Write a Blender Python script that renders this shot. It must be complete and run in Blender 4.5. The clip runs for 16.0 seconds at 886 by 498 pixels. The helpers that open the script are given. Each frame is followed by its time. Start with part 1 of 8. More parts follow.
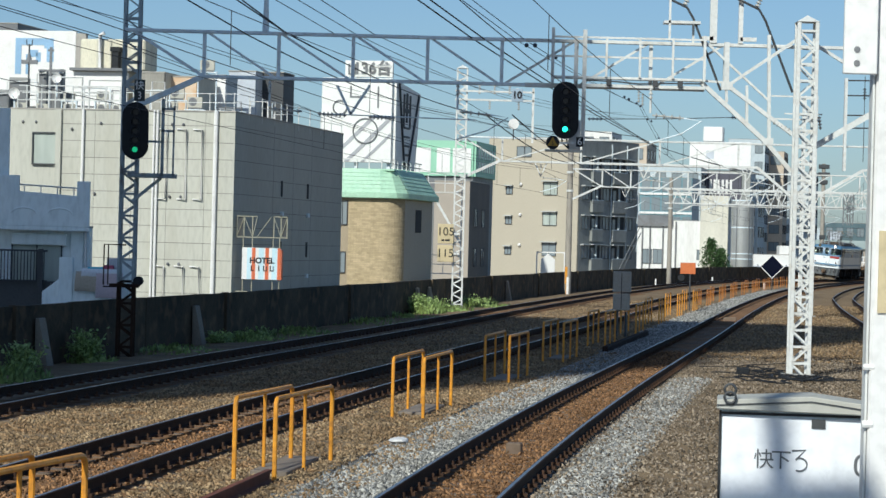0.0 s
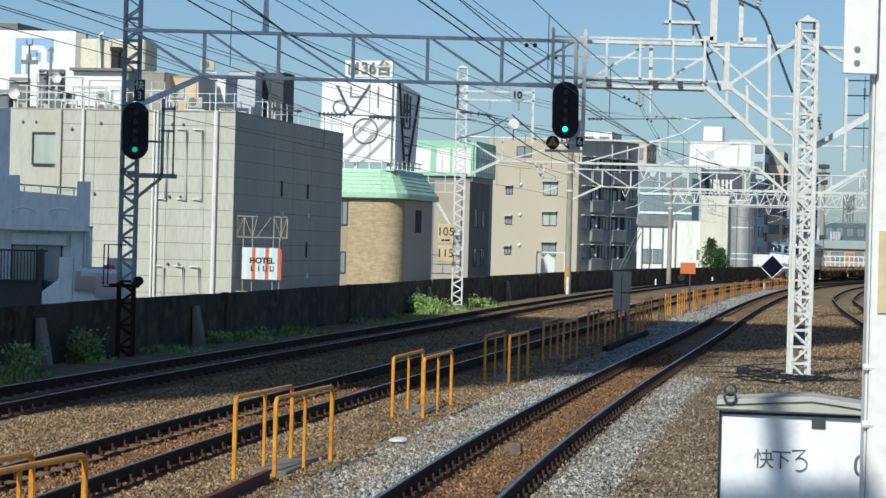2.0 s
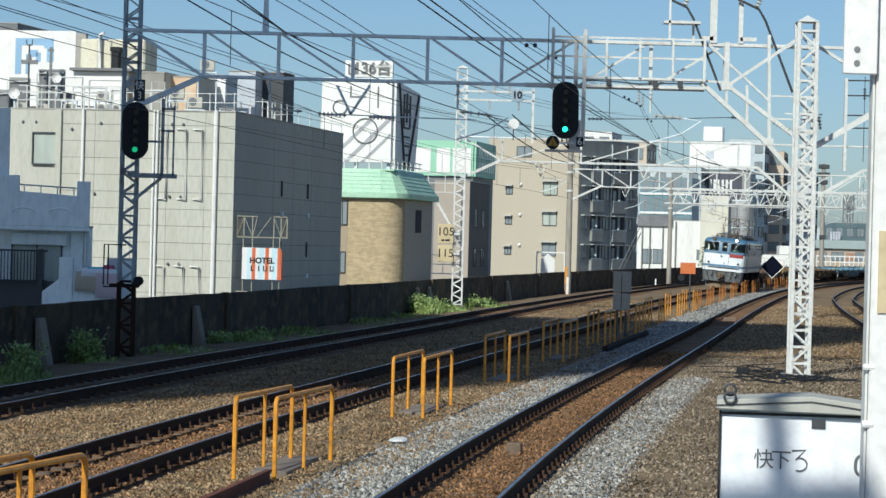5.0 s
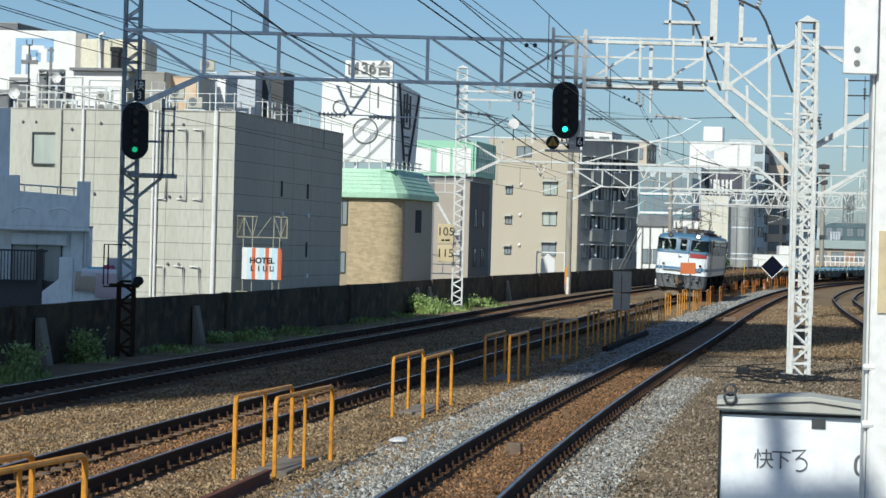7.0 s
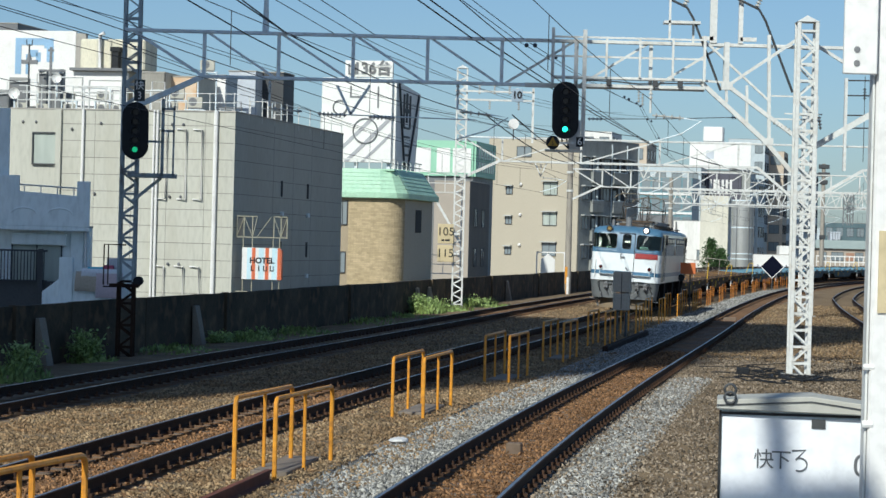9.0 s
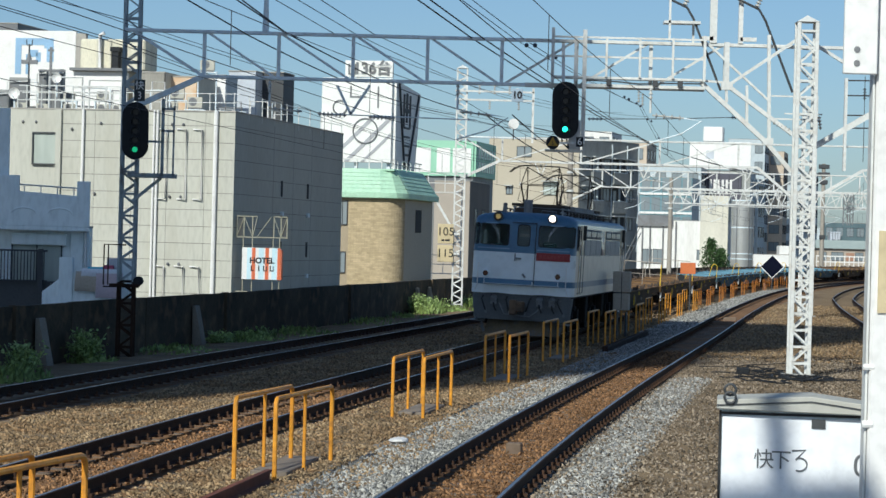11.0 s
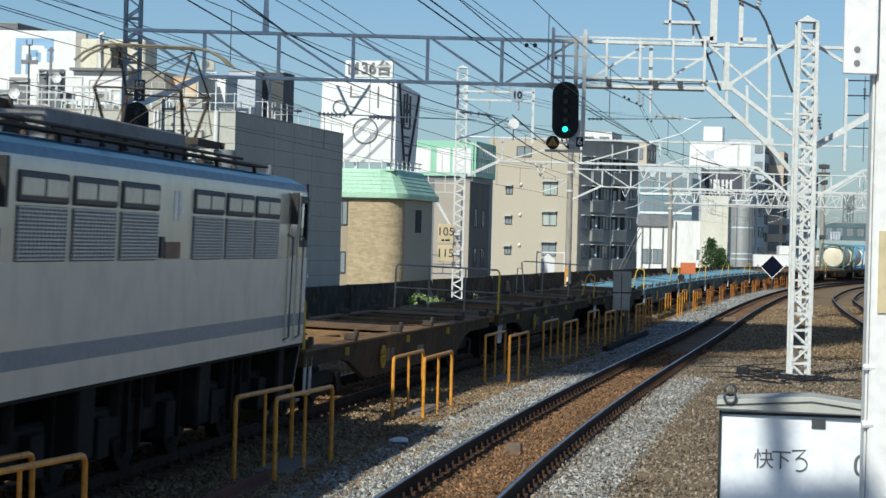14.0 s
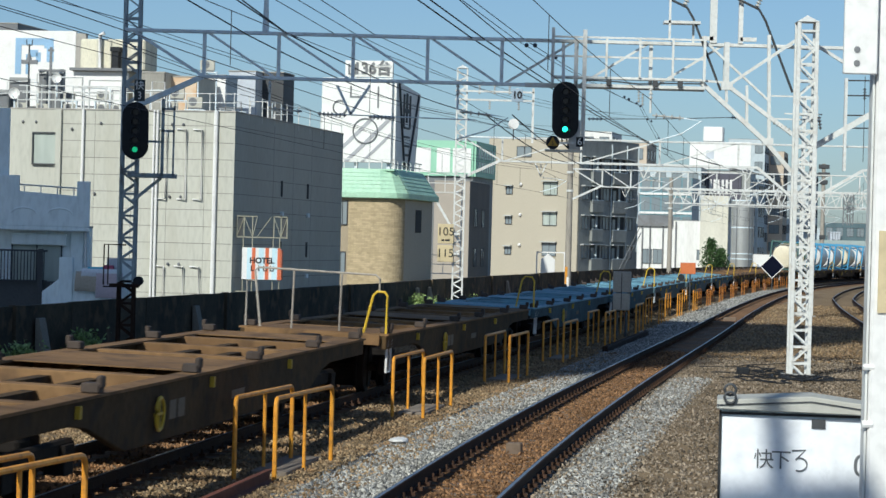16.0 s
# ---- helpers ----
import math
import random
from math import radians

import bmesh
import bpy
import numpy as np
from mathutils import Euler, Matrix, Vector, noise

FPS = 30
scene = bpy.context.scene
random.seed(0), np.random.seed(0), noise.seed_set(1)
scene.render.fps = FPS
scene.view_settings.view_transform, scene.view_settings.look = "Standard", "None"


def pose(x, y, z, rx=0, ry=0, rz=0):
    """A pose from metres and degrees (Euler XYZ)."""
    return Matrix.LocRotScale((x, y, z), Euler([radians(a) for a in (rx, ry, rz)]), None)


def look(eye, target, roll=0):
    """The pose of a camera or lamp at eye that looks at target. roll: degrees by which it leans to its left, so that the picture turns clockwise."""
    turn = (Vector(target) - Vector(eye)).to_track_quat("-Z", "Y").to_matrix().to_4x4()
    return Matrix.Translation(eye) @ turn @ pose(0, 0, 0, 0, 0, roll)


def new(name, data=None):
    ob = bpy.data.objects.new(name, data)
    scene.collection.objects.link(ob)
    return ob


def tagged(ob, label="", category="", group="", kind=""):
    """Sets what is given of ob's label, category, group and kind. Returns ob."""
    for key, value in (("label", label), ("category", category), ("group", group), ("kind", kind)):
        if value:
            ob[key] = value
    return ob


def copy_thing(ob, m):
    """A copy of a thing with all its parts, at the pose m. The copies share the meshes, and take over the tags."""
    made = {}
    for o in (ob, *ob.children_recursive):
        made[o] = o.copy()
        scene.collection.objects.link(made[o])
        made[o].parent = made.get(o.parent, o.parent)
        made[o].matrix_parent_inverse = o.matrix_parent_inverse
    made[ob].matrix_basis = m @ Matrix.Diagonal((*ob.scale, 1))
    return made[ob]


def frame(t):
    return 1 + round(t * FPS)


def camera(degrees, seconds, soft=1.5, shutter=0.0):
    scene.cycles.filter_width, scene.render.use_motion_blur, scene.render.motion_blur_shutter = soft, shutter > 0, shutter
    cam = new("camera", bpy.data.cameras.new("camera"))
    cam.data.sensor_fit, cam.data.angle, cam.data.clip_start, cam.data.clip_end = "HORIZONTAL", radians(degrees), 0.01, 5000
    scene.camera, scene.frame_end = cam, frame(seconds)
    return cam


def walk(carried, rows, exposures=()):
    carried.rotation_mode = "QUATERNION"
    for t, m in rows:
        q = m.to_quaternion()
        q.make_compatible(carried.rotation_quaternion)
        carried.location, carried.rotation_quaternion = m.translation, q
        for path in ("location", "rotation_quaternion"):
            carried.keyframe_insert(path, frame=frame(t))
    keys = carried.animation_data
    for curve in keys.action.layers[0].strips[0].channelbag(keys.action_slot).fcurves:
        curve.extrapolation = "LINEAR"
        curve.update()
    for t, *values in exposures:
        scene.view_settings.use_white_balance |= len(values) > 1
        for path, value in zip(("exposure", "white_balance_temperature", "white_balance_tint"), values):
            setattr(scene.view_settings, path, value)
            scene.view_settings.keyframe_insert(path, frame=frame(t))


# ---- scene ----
import itertools

# Camera: stands still on the platform end, long lens, leaning a little to its left.
cam = camera(19.91, 16.0, soft=1.5, shutter=0.15)
EYE = (0.0, 0.0, 2.512)
STILL = look(EYE, (0.0, 100.0, 2.512 - 0.205), roll=1.484)
walk(cam, [(0.0, STILL), (16.0, STILL)], exposures=[(0.0, 0.0, 6240.0, 4.5), (16.0, 0.0, 6240.0, 4.5)])

# Daylight: sun high behind the camera's left shoulder, hazy summer sky.
SUN_AZ, SUN_EL = 24.8, 36.5
world = bpy.data.worlds.new("world")
scene.world = world
world.use_nodes = True
wn = world.node_tree.nodes
sky = wn.new("ShaderNodeTexSky")
sky.sky_type = "NISHITA"
sky.sun_disc = False
sky.sun_elevation = radians(SUN_EL)
sky.sun_rotation = radians(180 + SUN_AZ)
sky.air_density, sky.dust_density, sky.ozone_density = 1.0, 1.7, 5.6
sky.altitude = 1000.0
wn["Background"].inputs["Strength"].default_value = 0.090
world.node_tree.links.new(sky.outputs[0], wn["Background"].inputs["Color"])
sun_data = bpy.data.lights.new("sun", "SUN")
sun_data.energy, sun_data.angle, sun_data.color = 4.4, radians(1.0), (1.0, 0.95, 0.86)
sun = new("sun", sun_data)
sun_way = Vector((-math.sin(radians(SUN_AZ)) * math.cos(radians(SUN_EL)),
                  -math.cos(radians(SUN_AZ)) * math.cos(radians(SUN_EL)), math.sin(radians(SUN_EL))))
sun.matrix_basis = look((0, 0, 60), Vector((0, 0, 60)) - sun_way)


# ---- materials ----
def material(name, a, b=None, rough=0.7, metal=0.0, big=0.6, fine=18.0, bump=0.15, stain=None, stain_amount=0.35,
             island=0.0, per_object=0.0, streak=1.0, emit=None, emit_power=0.0):
    """Two tones mixed by broad noise, fine grain, optional stains and streaks, bump."""
    m = bpy.data.materials.new(name)
    m.use_nodes = True
    nt = m.node_tree
    n, l = nt.nodes, nt.links
    bsdf = n["Principled BSDF"]
    b = b or tuple(c * 0.8 for c in a)
    tc = n.new("ShaderNodeTexCoord")
    mp = n.new("ShaderNodeMapping")
    mp.inputs["Scale"].default_value = (1, 1, 1 / streak)
    l.new(tc.outputs["Object"], mp.inputs["Vector"])

    def noise_tex(scale, detail=4):
        t = n.new("ShaderNodeTexNoise")
        t.inputs["Scale"].default_value = scale
        t.inputs["Detail"].default_value = detail
        l.new(mp.outputs[0], t.inputs["Vector"])
        return t

    def ramp(src, lo, hi):
        r = n.new("ShaderNodeMapRange")
        r.inputs["From Min"].default_value, r.inputs["From Max"].default_value = lo, hi
        l.new(src, r.inputs["Value"])
        return r.outputs[0]

    def mix(fac, c1, c2):
        x = n.new("ShaderNodeMix")
        x.data_type = "RGBA"
        if isinstance(fac, float):
            x.inputs[0].default_value = fac
        else:
            l.new(fac, x.inputs[0])
        for k, c in ((6, c1), (7, c2)):
            if isinstance(c, tuple):
                x.inputs[k].default_value = (*c, 1)
            else:
                l.new(c, x.inputs[k])
        return x.outputs[2]

    nb, nf = noise_tex(big), noise_tex(fine, 6)
    col = mix(ramp(nb.outputs[0], 0.35, 0.65), a, b)
    dark = tuple(c * 0.72 for c in b)
    fac = n.new("ShaderNodeMath")
    fac.operation = "MULTIPLY"
    fac.inputs[1].default_value = 0.5
    l.new(ramp(nf.outputs[0], 0.45, 0.75), fac.inputs[0])
    col = mix(fac.outputs[0], col, dark)
    if stain:
        ns = noise_tex(big * 3.1, 8)
        f2 = n.new("ShaderNodeMath")
        f2.operation = "MULTIPLY"
        f2.inputs[1].default_value = stain_amount
        l.new(ramp(ns.outputs[0], 0.52, 0.66), f2.inputs[0])
        col = mix(f2.outputs[0], col, stain)
    if island or per_object:
        if island:
            g = n.new("ShaderNodeNewGeometry").outputs["Random Per Island"]
        else:
            g = n.new("ShaderNodeObjectInfo").outputs["Random"]
        amount = island or per_object
        hs = n.new("ShaderNodeHueSaturation")
        mr = n.new("ShaderNodeMapRange")
        mr.inputs["To Min"].default_value, mr.inputs["To Max"].default_value = 1 - amount, 1 + amount
        l.new(g, mr.inputs["Value"])
        l.new(mr.outputs[0], hs.inputs["Value"])
        l.new(col, hs.inputs["Color"])
        col = hs.outputs[0]
    l.new(col, bsdf.inputs["Base Color"])
    rr = n.new("ShaderNodeMapRange")
    rr.inputs["To Min"].default_value, rr.inputs["To Max"].default_value = max(0.03, rough - 0.12), min(1, rough + 0.12)
    l.new(nf.outputs[0], rr.inputs["Value"])
    l.new(rr.outputs[0], bsdf.inputs["Roughness"])
    bsdf.inputs["Metallic"].default_value = metal
    if bump:
        bp = n.new("ShaderNodeBump")
        bp.inputs["Strength"].default_value = bump
        bp.inputs["Distance"].default_value = 0.02
        l.new(nf.outputs[0], bp.inputs["Height"])
        l.new(bp.outputs[0], bsdf.inputs["Normal"])
    if emit:
        bsdf.inputs["Emission Color"].default_value = (*emit, 1)
        bsdf.inputs["Emission Strength"].default_value = emit_power
    return m


def glass(name, tint, rough=0.03, through_amount=0.9):
    m = bpy.data.materials.new(name)
    m.use_nodes = True
    b = m.node_tree.nodes["Principled BSDF"]
    b.inputs["Base Color"].default_value = (*tint, 1)
    b.inputs["Roughness"].default_value = rough
    b.inputs["Transmission Weight"].default_value = through_amount
    b.inputs["IOR"].default_value = 1.28 if through_amount > 0.5 else 1.45
    return m


BALLAST = material("ballast_bed", (0.27, 0.20, 0.12), (0.19, 0.135, 0.08), 0.95, big=0.9, fine=28, bump=0.9, stain=(0.17, 0.14, 0.11))
GREYBED = material("grey_ballast_bed", (0.28, 0.275, 0.255), (0.19, 0.185, 0.17), 0.95, big=0.9, fine=28, bump=0.9, stain=(0.14, 0.115, 0.085))
RUSTBED = material("rusty_ballast_bed", (0.27, 0.15, 0.075), (0.17, 0.098, 0.052), 0.95, big=1.1, fine=26, bump=0.9, stain=(0.2, 0.15, 0.1))
STONE_BROWN = material("brown_stones", (0.34, 0.255, 0.155), (0.24, 0.165, 0.094), 0.92, big=0.8, fine=30, island=0.5, stain=(0.26, 0.145, 0.07), stain_amount=0.55)
STONE_MIX = material("grey_brown_stones", (0.31, 0.255, 0.19), (0.185, 0.15, 0.11), 0.92, big=0.8, fine=30, island=0.7)
STONE_RUST = material("rusty_stones", (0.32, 0.18, 0.09), (0.20, 0.115, 0.06), 0.92, big=0.9, fine=30, island=0.6)
STONE_GREY = material("grey_stones", (0.40, 0.40, 0.375), (0.28, 0.275, 0.255), 0.9, fine=30, island=0.6)
EARTH = material("earth", (0.27, 0.245, 0.205), (0.21, 0.195, 0.16), 0.97, big=0.2, fine=6, bump=0.5, stain=(0.08, 0.1, 0.05))
RAIL_SIDE = material("rusty_rail", (0.05, 0.028, 0.019), (0.032, 0.02, 0.015), 0.85, big=2, fine=30, bump=0.3)
RAIL_TOP = material("polished_rail", (0.46, 0.46, 0.46), (0.34, 0.33, 0.32), 0.34, 1.0, big=2, fine=40, bump=0.02)
CLIP = material("rusty_clip", (0.09, 0.05, 0.032), (0.05, 0.03, 0.02), 0.85)
CONCRETE = material("concrete", (0.42, 0.40, 0.36), (0.34, 0.33, 0.30), 0.85, big=0.5, fine=14, bump=0.25, stain=(0.24, 0.22, 0.19), streak=3)
DARKWALL = material("weathered_dark_wall", (0.105, 0.085, 0.058), (0.055, 0.048, 0.037), 0.9, big=0.55, fine=7, bump=0.3, stain=(0.20, 0.135, 0.08), stain_amount=0.55, streak=0.7, per_object=0.1)
STEEL_WHITE = material("pale_grey_painted_steel", (0.72, 0.74, 0.72), (0.62, 0.64, 0.62), 0.5, big=1.5, fine=14, bump=0.06, stain=(0.42, 0.33, 0.24), stain_amount=0.25)
STEEL_MAST = material("weathered_dark_steel", (0.44, 0.52, 0.55), (0.30, 0.36, 0.385), 0.6, big=1.2, fine=12, bump=0.08, stain=(0.10, 0.06, 0.04), stain_amount=0.5)
# bluer steel, also used as the shaded tone of the pale gantry steel
STEEL_GREY = material("grey_painted_steel", (0.78, 0.88, 0.93), (0.70, 0.80, 0.85), 0.5, big=1.5, fine=14, bump=0.06, stain=(0.3, 0.22, 0.16), stain_amount=0.2)
WIRE = material("copper_wire", (0.035, 0.035, 0.038), None, 0.6, bump=0)
PORCELAIN = material("porcelain", (0.55, 0.55, 0.52), None, 0.25, bump=0)
YELLOW = material("worn_yellow_paint", (0.80, 0.36, 0.035), (0.68, 0.28, 0.03), 0.5, big=3, fine=20, bump=0.1, stain=(0.3, 0.13, 0.04), stain_amount=0.5)
BLACK = material("matt_black", (0.009, 0.012, 0.016), None, 0.75, bump=0.02)
DARKGREY = material("dark_grey_metal", (0.06, 0.065, 0.07), (0.045, 0.05, 0.055), 0.6)
GREY_PAINT = material("mid_grey_paint", (0.20, 0.21, 0.22), (0.15, 0.16, 0.17), 0.55, stain=(0.1, 0.08, 0.06))
WHITE = material("white_paint", (0.82, 0.82, 0.80), (0.76, 0.76, 0.74), 0.45, bump=0.03, stain=(0.55, 0.52, 0.47), stain_amount=0.2)
GREEN_LAMP = material("lit_green_lens", (0.02, 0.6, 0.4), None, 0.3, bump=0, emit=(0.05, 1.0, 0.62), emit_power=2.2)
GREEN_DIM = material("dim_green_lens", (0.02, 0.4, 0.25), None, 0.3, bump=0, emit=(0.03, 0.8, 0.35), emit_power=0.5)
HEADLAMP = material("lit_headlamp", (1, 0.9, 0.7), None, 0.2, bump=0, emit=(1.0, 0.84, 0.72), emit_power=7.0)
HEADLAMP_DIM = material("unlit_headlamp", (0.62, 0.45, 0.20), (0.5, 0.36, 0.16), 0.18, 0.8, big=12, bump=0)
ORANGE = material("orange_board", (0.62, 0.17, 0.05), (0.52, 0.14, 0.04), 0.5)
BUSH = material("pale_weed_leaves", (0.30, 0.40, 0.14), (0.21, 0.31, 0.10), 0.65, fine=10, island=0.45, bump=0)
LEAF = material("green_leaves", (0.055, 0.11, 0.03), (0.035, 0.075, 0.02), 0.6, fine=10, island=0.4, bump=0)
GRASS = material("weed_leaves", (0.24, 0.33, 0.10), (0.16, 0.24, 0.07), 0.65, fine=10, island=0.45, bump=0)
BARK = material("bark", (0.10, 0.07, 0.05), None, 0.9)
WOOD = material("old_timber", (0.22, 0.16, 0.11), (0.15, 0.11, 0.08), 0.85)
for dull in (BALLAST, GREYBED, RUSTBED, STONE_BROWN, STONE_MIX, STONE_RUST, STONE_GREY, RAIL_SIDE, DARKWALL, CLIP, EARTH):
    dull.node_tree.nodes["Principled BSDF"].inputs["Specular IOR Level"].default_value = 0.15
PANE = glass("window_glass", (0.22, 0.26, 0.28), 0.05, 0.0)
CABGLASS = glass("cab_glass", (0.80, 0.88, 0.86), 0.01, 1.0)


# ---- mesh building ----
class Geo:
    """Collects boxes, bars, tubes and sheets into one mesh."""

    def __init__(self):
        self.v, self.f, self.m = [], [], []

    def quadset(self, verts, faces, mi=0):
        k = len(self.v)
        self.v.extend(tuple(p) for p in verts)
        self.f.extend(tuple(i + k for i in f) for f in faces)
        self.m.extend([mi] * len(faces))
        return self

    def box(self, x0, x1, y0, y1, z0, z1, mi=0, m=None):
        vs = [Vector((x, y, z)) for z in (z0, z1) for x, y in ((x0, y0), (x1, y0), (x1, y1), (x0, y1))]
        if m:
            vs = [m @ p for p in vs]
        return self.quadset(vs, [(3, 2, 1, 0), (4, 5, 6, 7), (0, 1, 5, 4), (1, 2, 6, 5), (2, 3, 7, 6), (3, 0, 4, 7)], mi)

    def bar(self, a, b, w, h=None, mi=0):
        """A square bar from a to b."""
        a, b = Vector(a), Vector(b)
        h = h or w
        d = (b - a).normalized()
        side = d.cross(Vector((0, 0, 1)))
        side = side.normalized() if side.length > 1e-3 else Vector((1, 0, 0))
        up = side.cross(d)
        s, u = side * w / 2, up * h / 2
        vs = [p + x * s + y * u for p in (a, b) for x, y in ((-1, -1), (1, -1), (1, 1), (-1, 1))]
        return self.quadset(vs, [(0, 1, 2, 3), (7, 6, 5, 4), (0, 4, 5, 1), (1, 5, 6, 2), (2, 6, 7, 3), (3, 7, 4, 0)], mi)

    def tube(self, pts, r, n=8, mi=0, r2=None):
        """A round tube through pts, r to r2."""
        pts = [Vector(p) for p in pts]
        k = len(self.v)
        last = len(pts) - 1
        for i, p in enumerate(pts):
            d = (pts[min(i + 1, last)] - pts[max(i - 1, 0)]).normalized()
            side = d.cross(Vector((0, 0, 1)))
            side = side.normalized() if side.length > 1e-3 else Vector((1, 0, 0))
            up = side.cross(d)
            q = r if r2 is None else r + (r2 - r) * i / last
            for j in range(n):
                a = 2 * math.pi * j / n
                self.v.append(tuple(p + side * q * math.cos(a) + up * q * math.sin(a)))
        for i in range(last):
            for j in range(n):
                j2 = (j + 1) % n
                self.f.append((k + i * n + j, k + i * n + j2, k + (i + 1) * n + j2, k + (i + 1) * n + j))
                self.m.append(mi)
        self.f.append(tuple(k + j for j in reversed(range(n))))
        self.f.append(tuple(k + last * n + j for j in range(n)))
        self.m += [mi, mi]
        return self

    def prism(self, outline, axis, lo, hi, mi=0):
        """An outline of pairs pushed along an axis: x pairs are (y, z), y pairs (x, z), z pairs (x, y)."""
        put = {"x": lambda p, t: (t, p[0], p[1]), "y": lambda p, t: (p[0], t, p[1]), "z": lambda p, t: (p[0], p[1], t)}[axis]
        n = len(outline)
        vs = [put(p, lo) for p in outline] + [put(p, hi) for p in outline]
        fs = [tuple(range(n)), tuple(reversed(range(n, 2 * n)))]
        fs += [(i, i + n, (i + 1) % n + n, (i + 1) % n) for i in range(n)]
        return self.quadset(vs, fs, mi)

    def ball(self, c, r, n=10, squash=1.0, mi=0):
        rings = n // 2
        vs = []
        for i in range(rings + 1):
            a = math.pi * i / rings
            for j in range(n):
                b = 2 * math.pi * j / n
                vs.append((c[0] + r * math.sin(a) * math.cos(b), c[1] + r * math.sin(a) * math.sin(b), c[2] + r * squash * math.cos(a)))
        fs = [(i * n + j, (i + 1) * n + j, (i + 1) * n + (j + 1) % n, i * n + (j + 1) % n) for i in range(rings) for j in range(n)]
        return self.quadset(vs, fs, mi)


def link(name, geo, mats, bevel=0.0, smooth=True):
    mats = mats if isinstance(mats, (list, tuple)) else [mats]
    me = bpy.data.meshes.new(name)
    me.from_pydata(geo.v, [], geo.f)
    for mt in mats:
        me.materials.append(mt)
    if len(mats) > 1:
        me.polygons.foreach_set("material_index", geo.m)
    bm = bmesh.new()
    bm.from_mesh(me)
    bmesh.ops.recalc_face_normals(bm, faces=bm.faces)
    if bevel:
        sharp = [e for e in bm.edges if len(e.link_faces) == 2 and e.calc_face_angle(0) > 0.6]
        bmesh.ops.bevel(bm, geom=sharp, offset=bevel, segments=1, affect="EDGES", profile=0.5)
    bm.to_mesh(me)
    bm.free()
    if smooth:
        me.polygons.foreach_set("use_smooth", [True] * len(me.polygons))
        me.set_sharp_from_angle(angle=radians(32))
    return new(name, me)


def part(name, geo, mats, parent, label="", bevel=0.0, m=None, kind=""):
    ob = link(name, geo, mats, bevel)
    ob.parent = parent
    if m is not None:
        ob.matrix_basis = m
    return tagged(ob, label, kind=kind)


def again(ob, parent, m):
    """One more piece on the same mesh."""
    o = new(ob.name.split(".")[0], ob.data)
    o.parent = parent
    o.matrix_basis = m
    return o


def thing(name, label, category, m=None, group="", kind=""):
    e = new(name)
    e.empty_display_size = 0.3
    if m is not None:
        e.matrix_basis = m
    return tagged(e, label, category, group, kind)


def single(name, geo, mats, label, category, m=None, group="", kind="", bevel=0.0):
    ob = link(name, geo, mats, bevel)
    if m is not None:
        ob.matrix_basis = m
    return tagged(ob, label, category, group, kind)


def letters(text, size, mat, parent, m, depth=0.004, name="lettering", bold=0.0):
    cu = bpy.data.curves.new(name, "FONT")
    cu.body, cu.size, cu.extrude = text, size, depth
    cu.align_x, cu.align_y = "CENTER", "CENTER"
    cu.offset = bold
    tmp = bpy.data.objects.new(name, cu)
    scene.collection.objects.link(tmp)
    me = bpy.data.meshes.new_from_object(tmp.evaluated_get(bpy.context.evaluated_depsgraph_get()))
    bpy.data.objects.remove(tmp)
    me.materials.clear()
    me.materials.append(mat)
    ob = new(name, me)
    ob.parent = parent
    ob.matrix_basis = m
    return ob


# upright writing that faces the camera's side
FACE = pose(0, 0, 0, 90, 0, 0)

# ---- the railway's line: the centre of the train's track ----
LINE_S = np.arange(-90.0, 561.0, 1.0)
LINE_K = np.interp(LINE_S, [-20, 20, 50, 80, 110, 140, 170, 200, 240, 300],
                   [3.65, 0.75, -0.40, 0.38, 0.33, 0.77, 1.50, 1.22, 0.96, 0.96]) / 1000
LINE_T = np.concatenate([[0], np.cumsum((LINE_K[1:] + LINE_K[:-1]) / 2)])
LINE_T += 0.12117 - LINE_T[90]
_dx, _dy = np.sin(LINE_T), np.cos(LINE_T)
LINE_X = np.concatenate([[0], np.cumsum((_dx[1:] + _dx[:-1]) / 2)])
LINE_Y = np.concatenate([[0], np.cumsum((_dy[1:] + _dy[:-1]) / 2)])
LINE_X += -4.3276 - LINE_X[90]
LINE_Y += 25.0 - LINE_Y[90]


def on_line(s, o=0.0, z=0.0):
    """A point o metres to the right of the line at s metres along it."""
    x, y, t = (float(np.interp(s, LINE_S, a)) for a in (LINE_X, LINE_Y, LINE_T))
    return Vector((x + o * math.cos(t), y - o * math.sin(t), z))


def turn_at(s):
    return float(np.interp(s, LINE_S, LINE_T))


def frame_at(s, o=0.0, z=0.0):
    """A pose on the line: x to the right, y along it, away from the camera."""
    return Matrix.Translation(on_line(s, o, z)) @ Matrix.Rotation(-turn_at(s), 4, "Z")
# ---- ground ----
g = Geo()
g.quadset([(-3000, -3000, -0.55), (3000, -3000, -0.55), (3000, 4000, -0.55), (-3000, 4000, -0.55)], [(0, 1, 2, 3)])
single("ground", g, EARTH, "bare brown earth beside the railway", "ground", kind="structure")

GAUGE = 1.132
TRACK_OFFSETS = {"near": lambda s: 4.31 + 0.0015 * s, "train": lambda s: 0.0, "far": lambda s: -4.275 - 0.0023 * s,
                 "siding": lambda s: float(np.interp(s, [0, 20, 68, 92, 121, 160, 210, 300], [14.0, 12.6, 10.1, 9.3, 8.5, 8.5, 8.4, 8.6]))}
CANT = {"near": 0.021, "train": 0.027, "far": 0.025, "siding": 0.02}

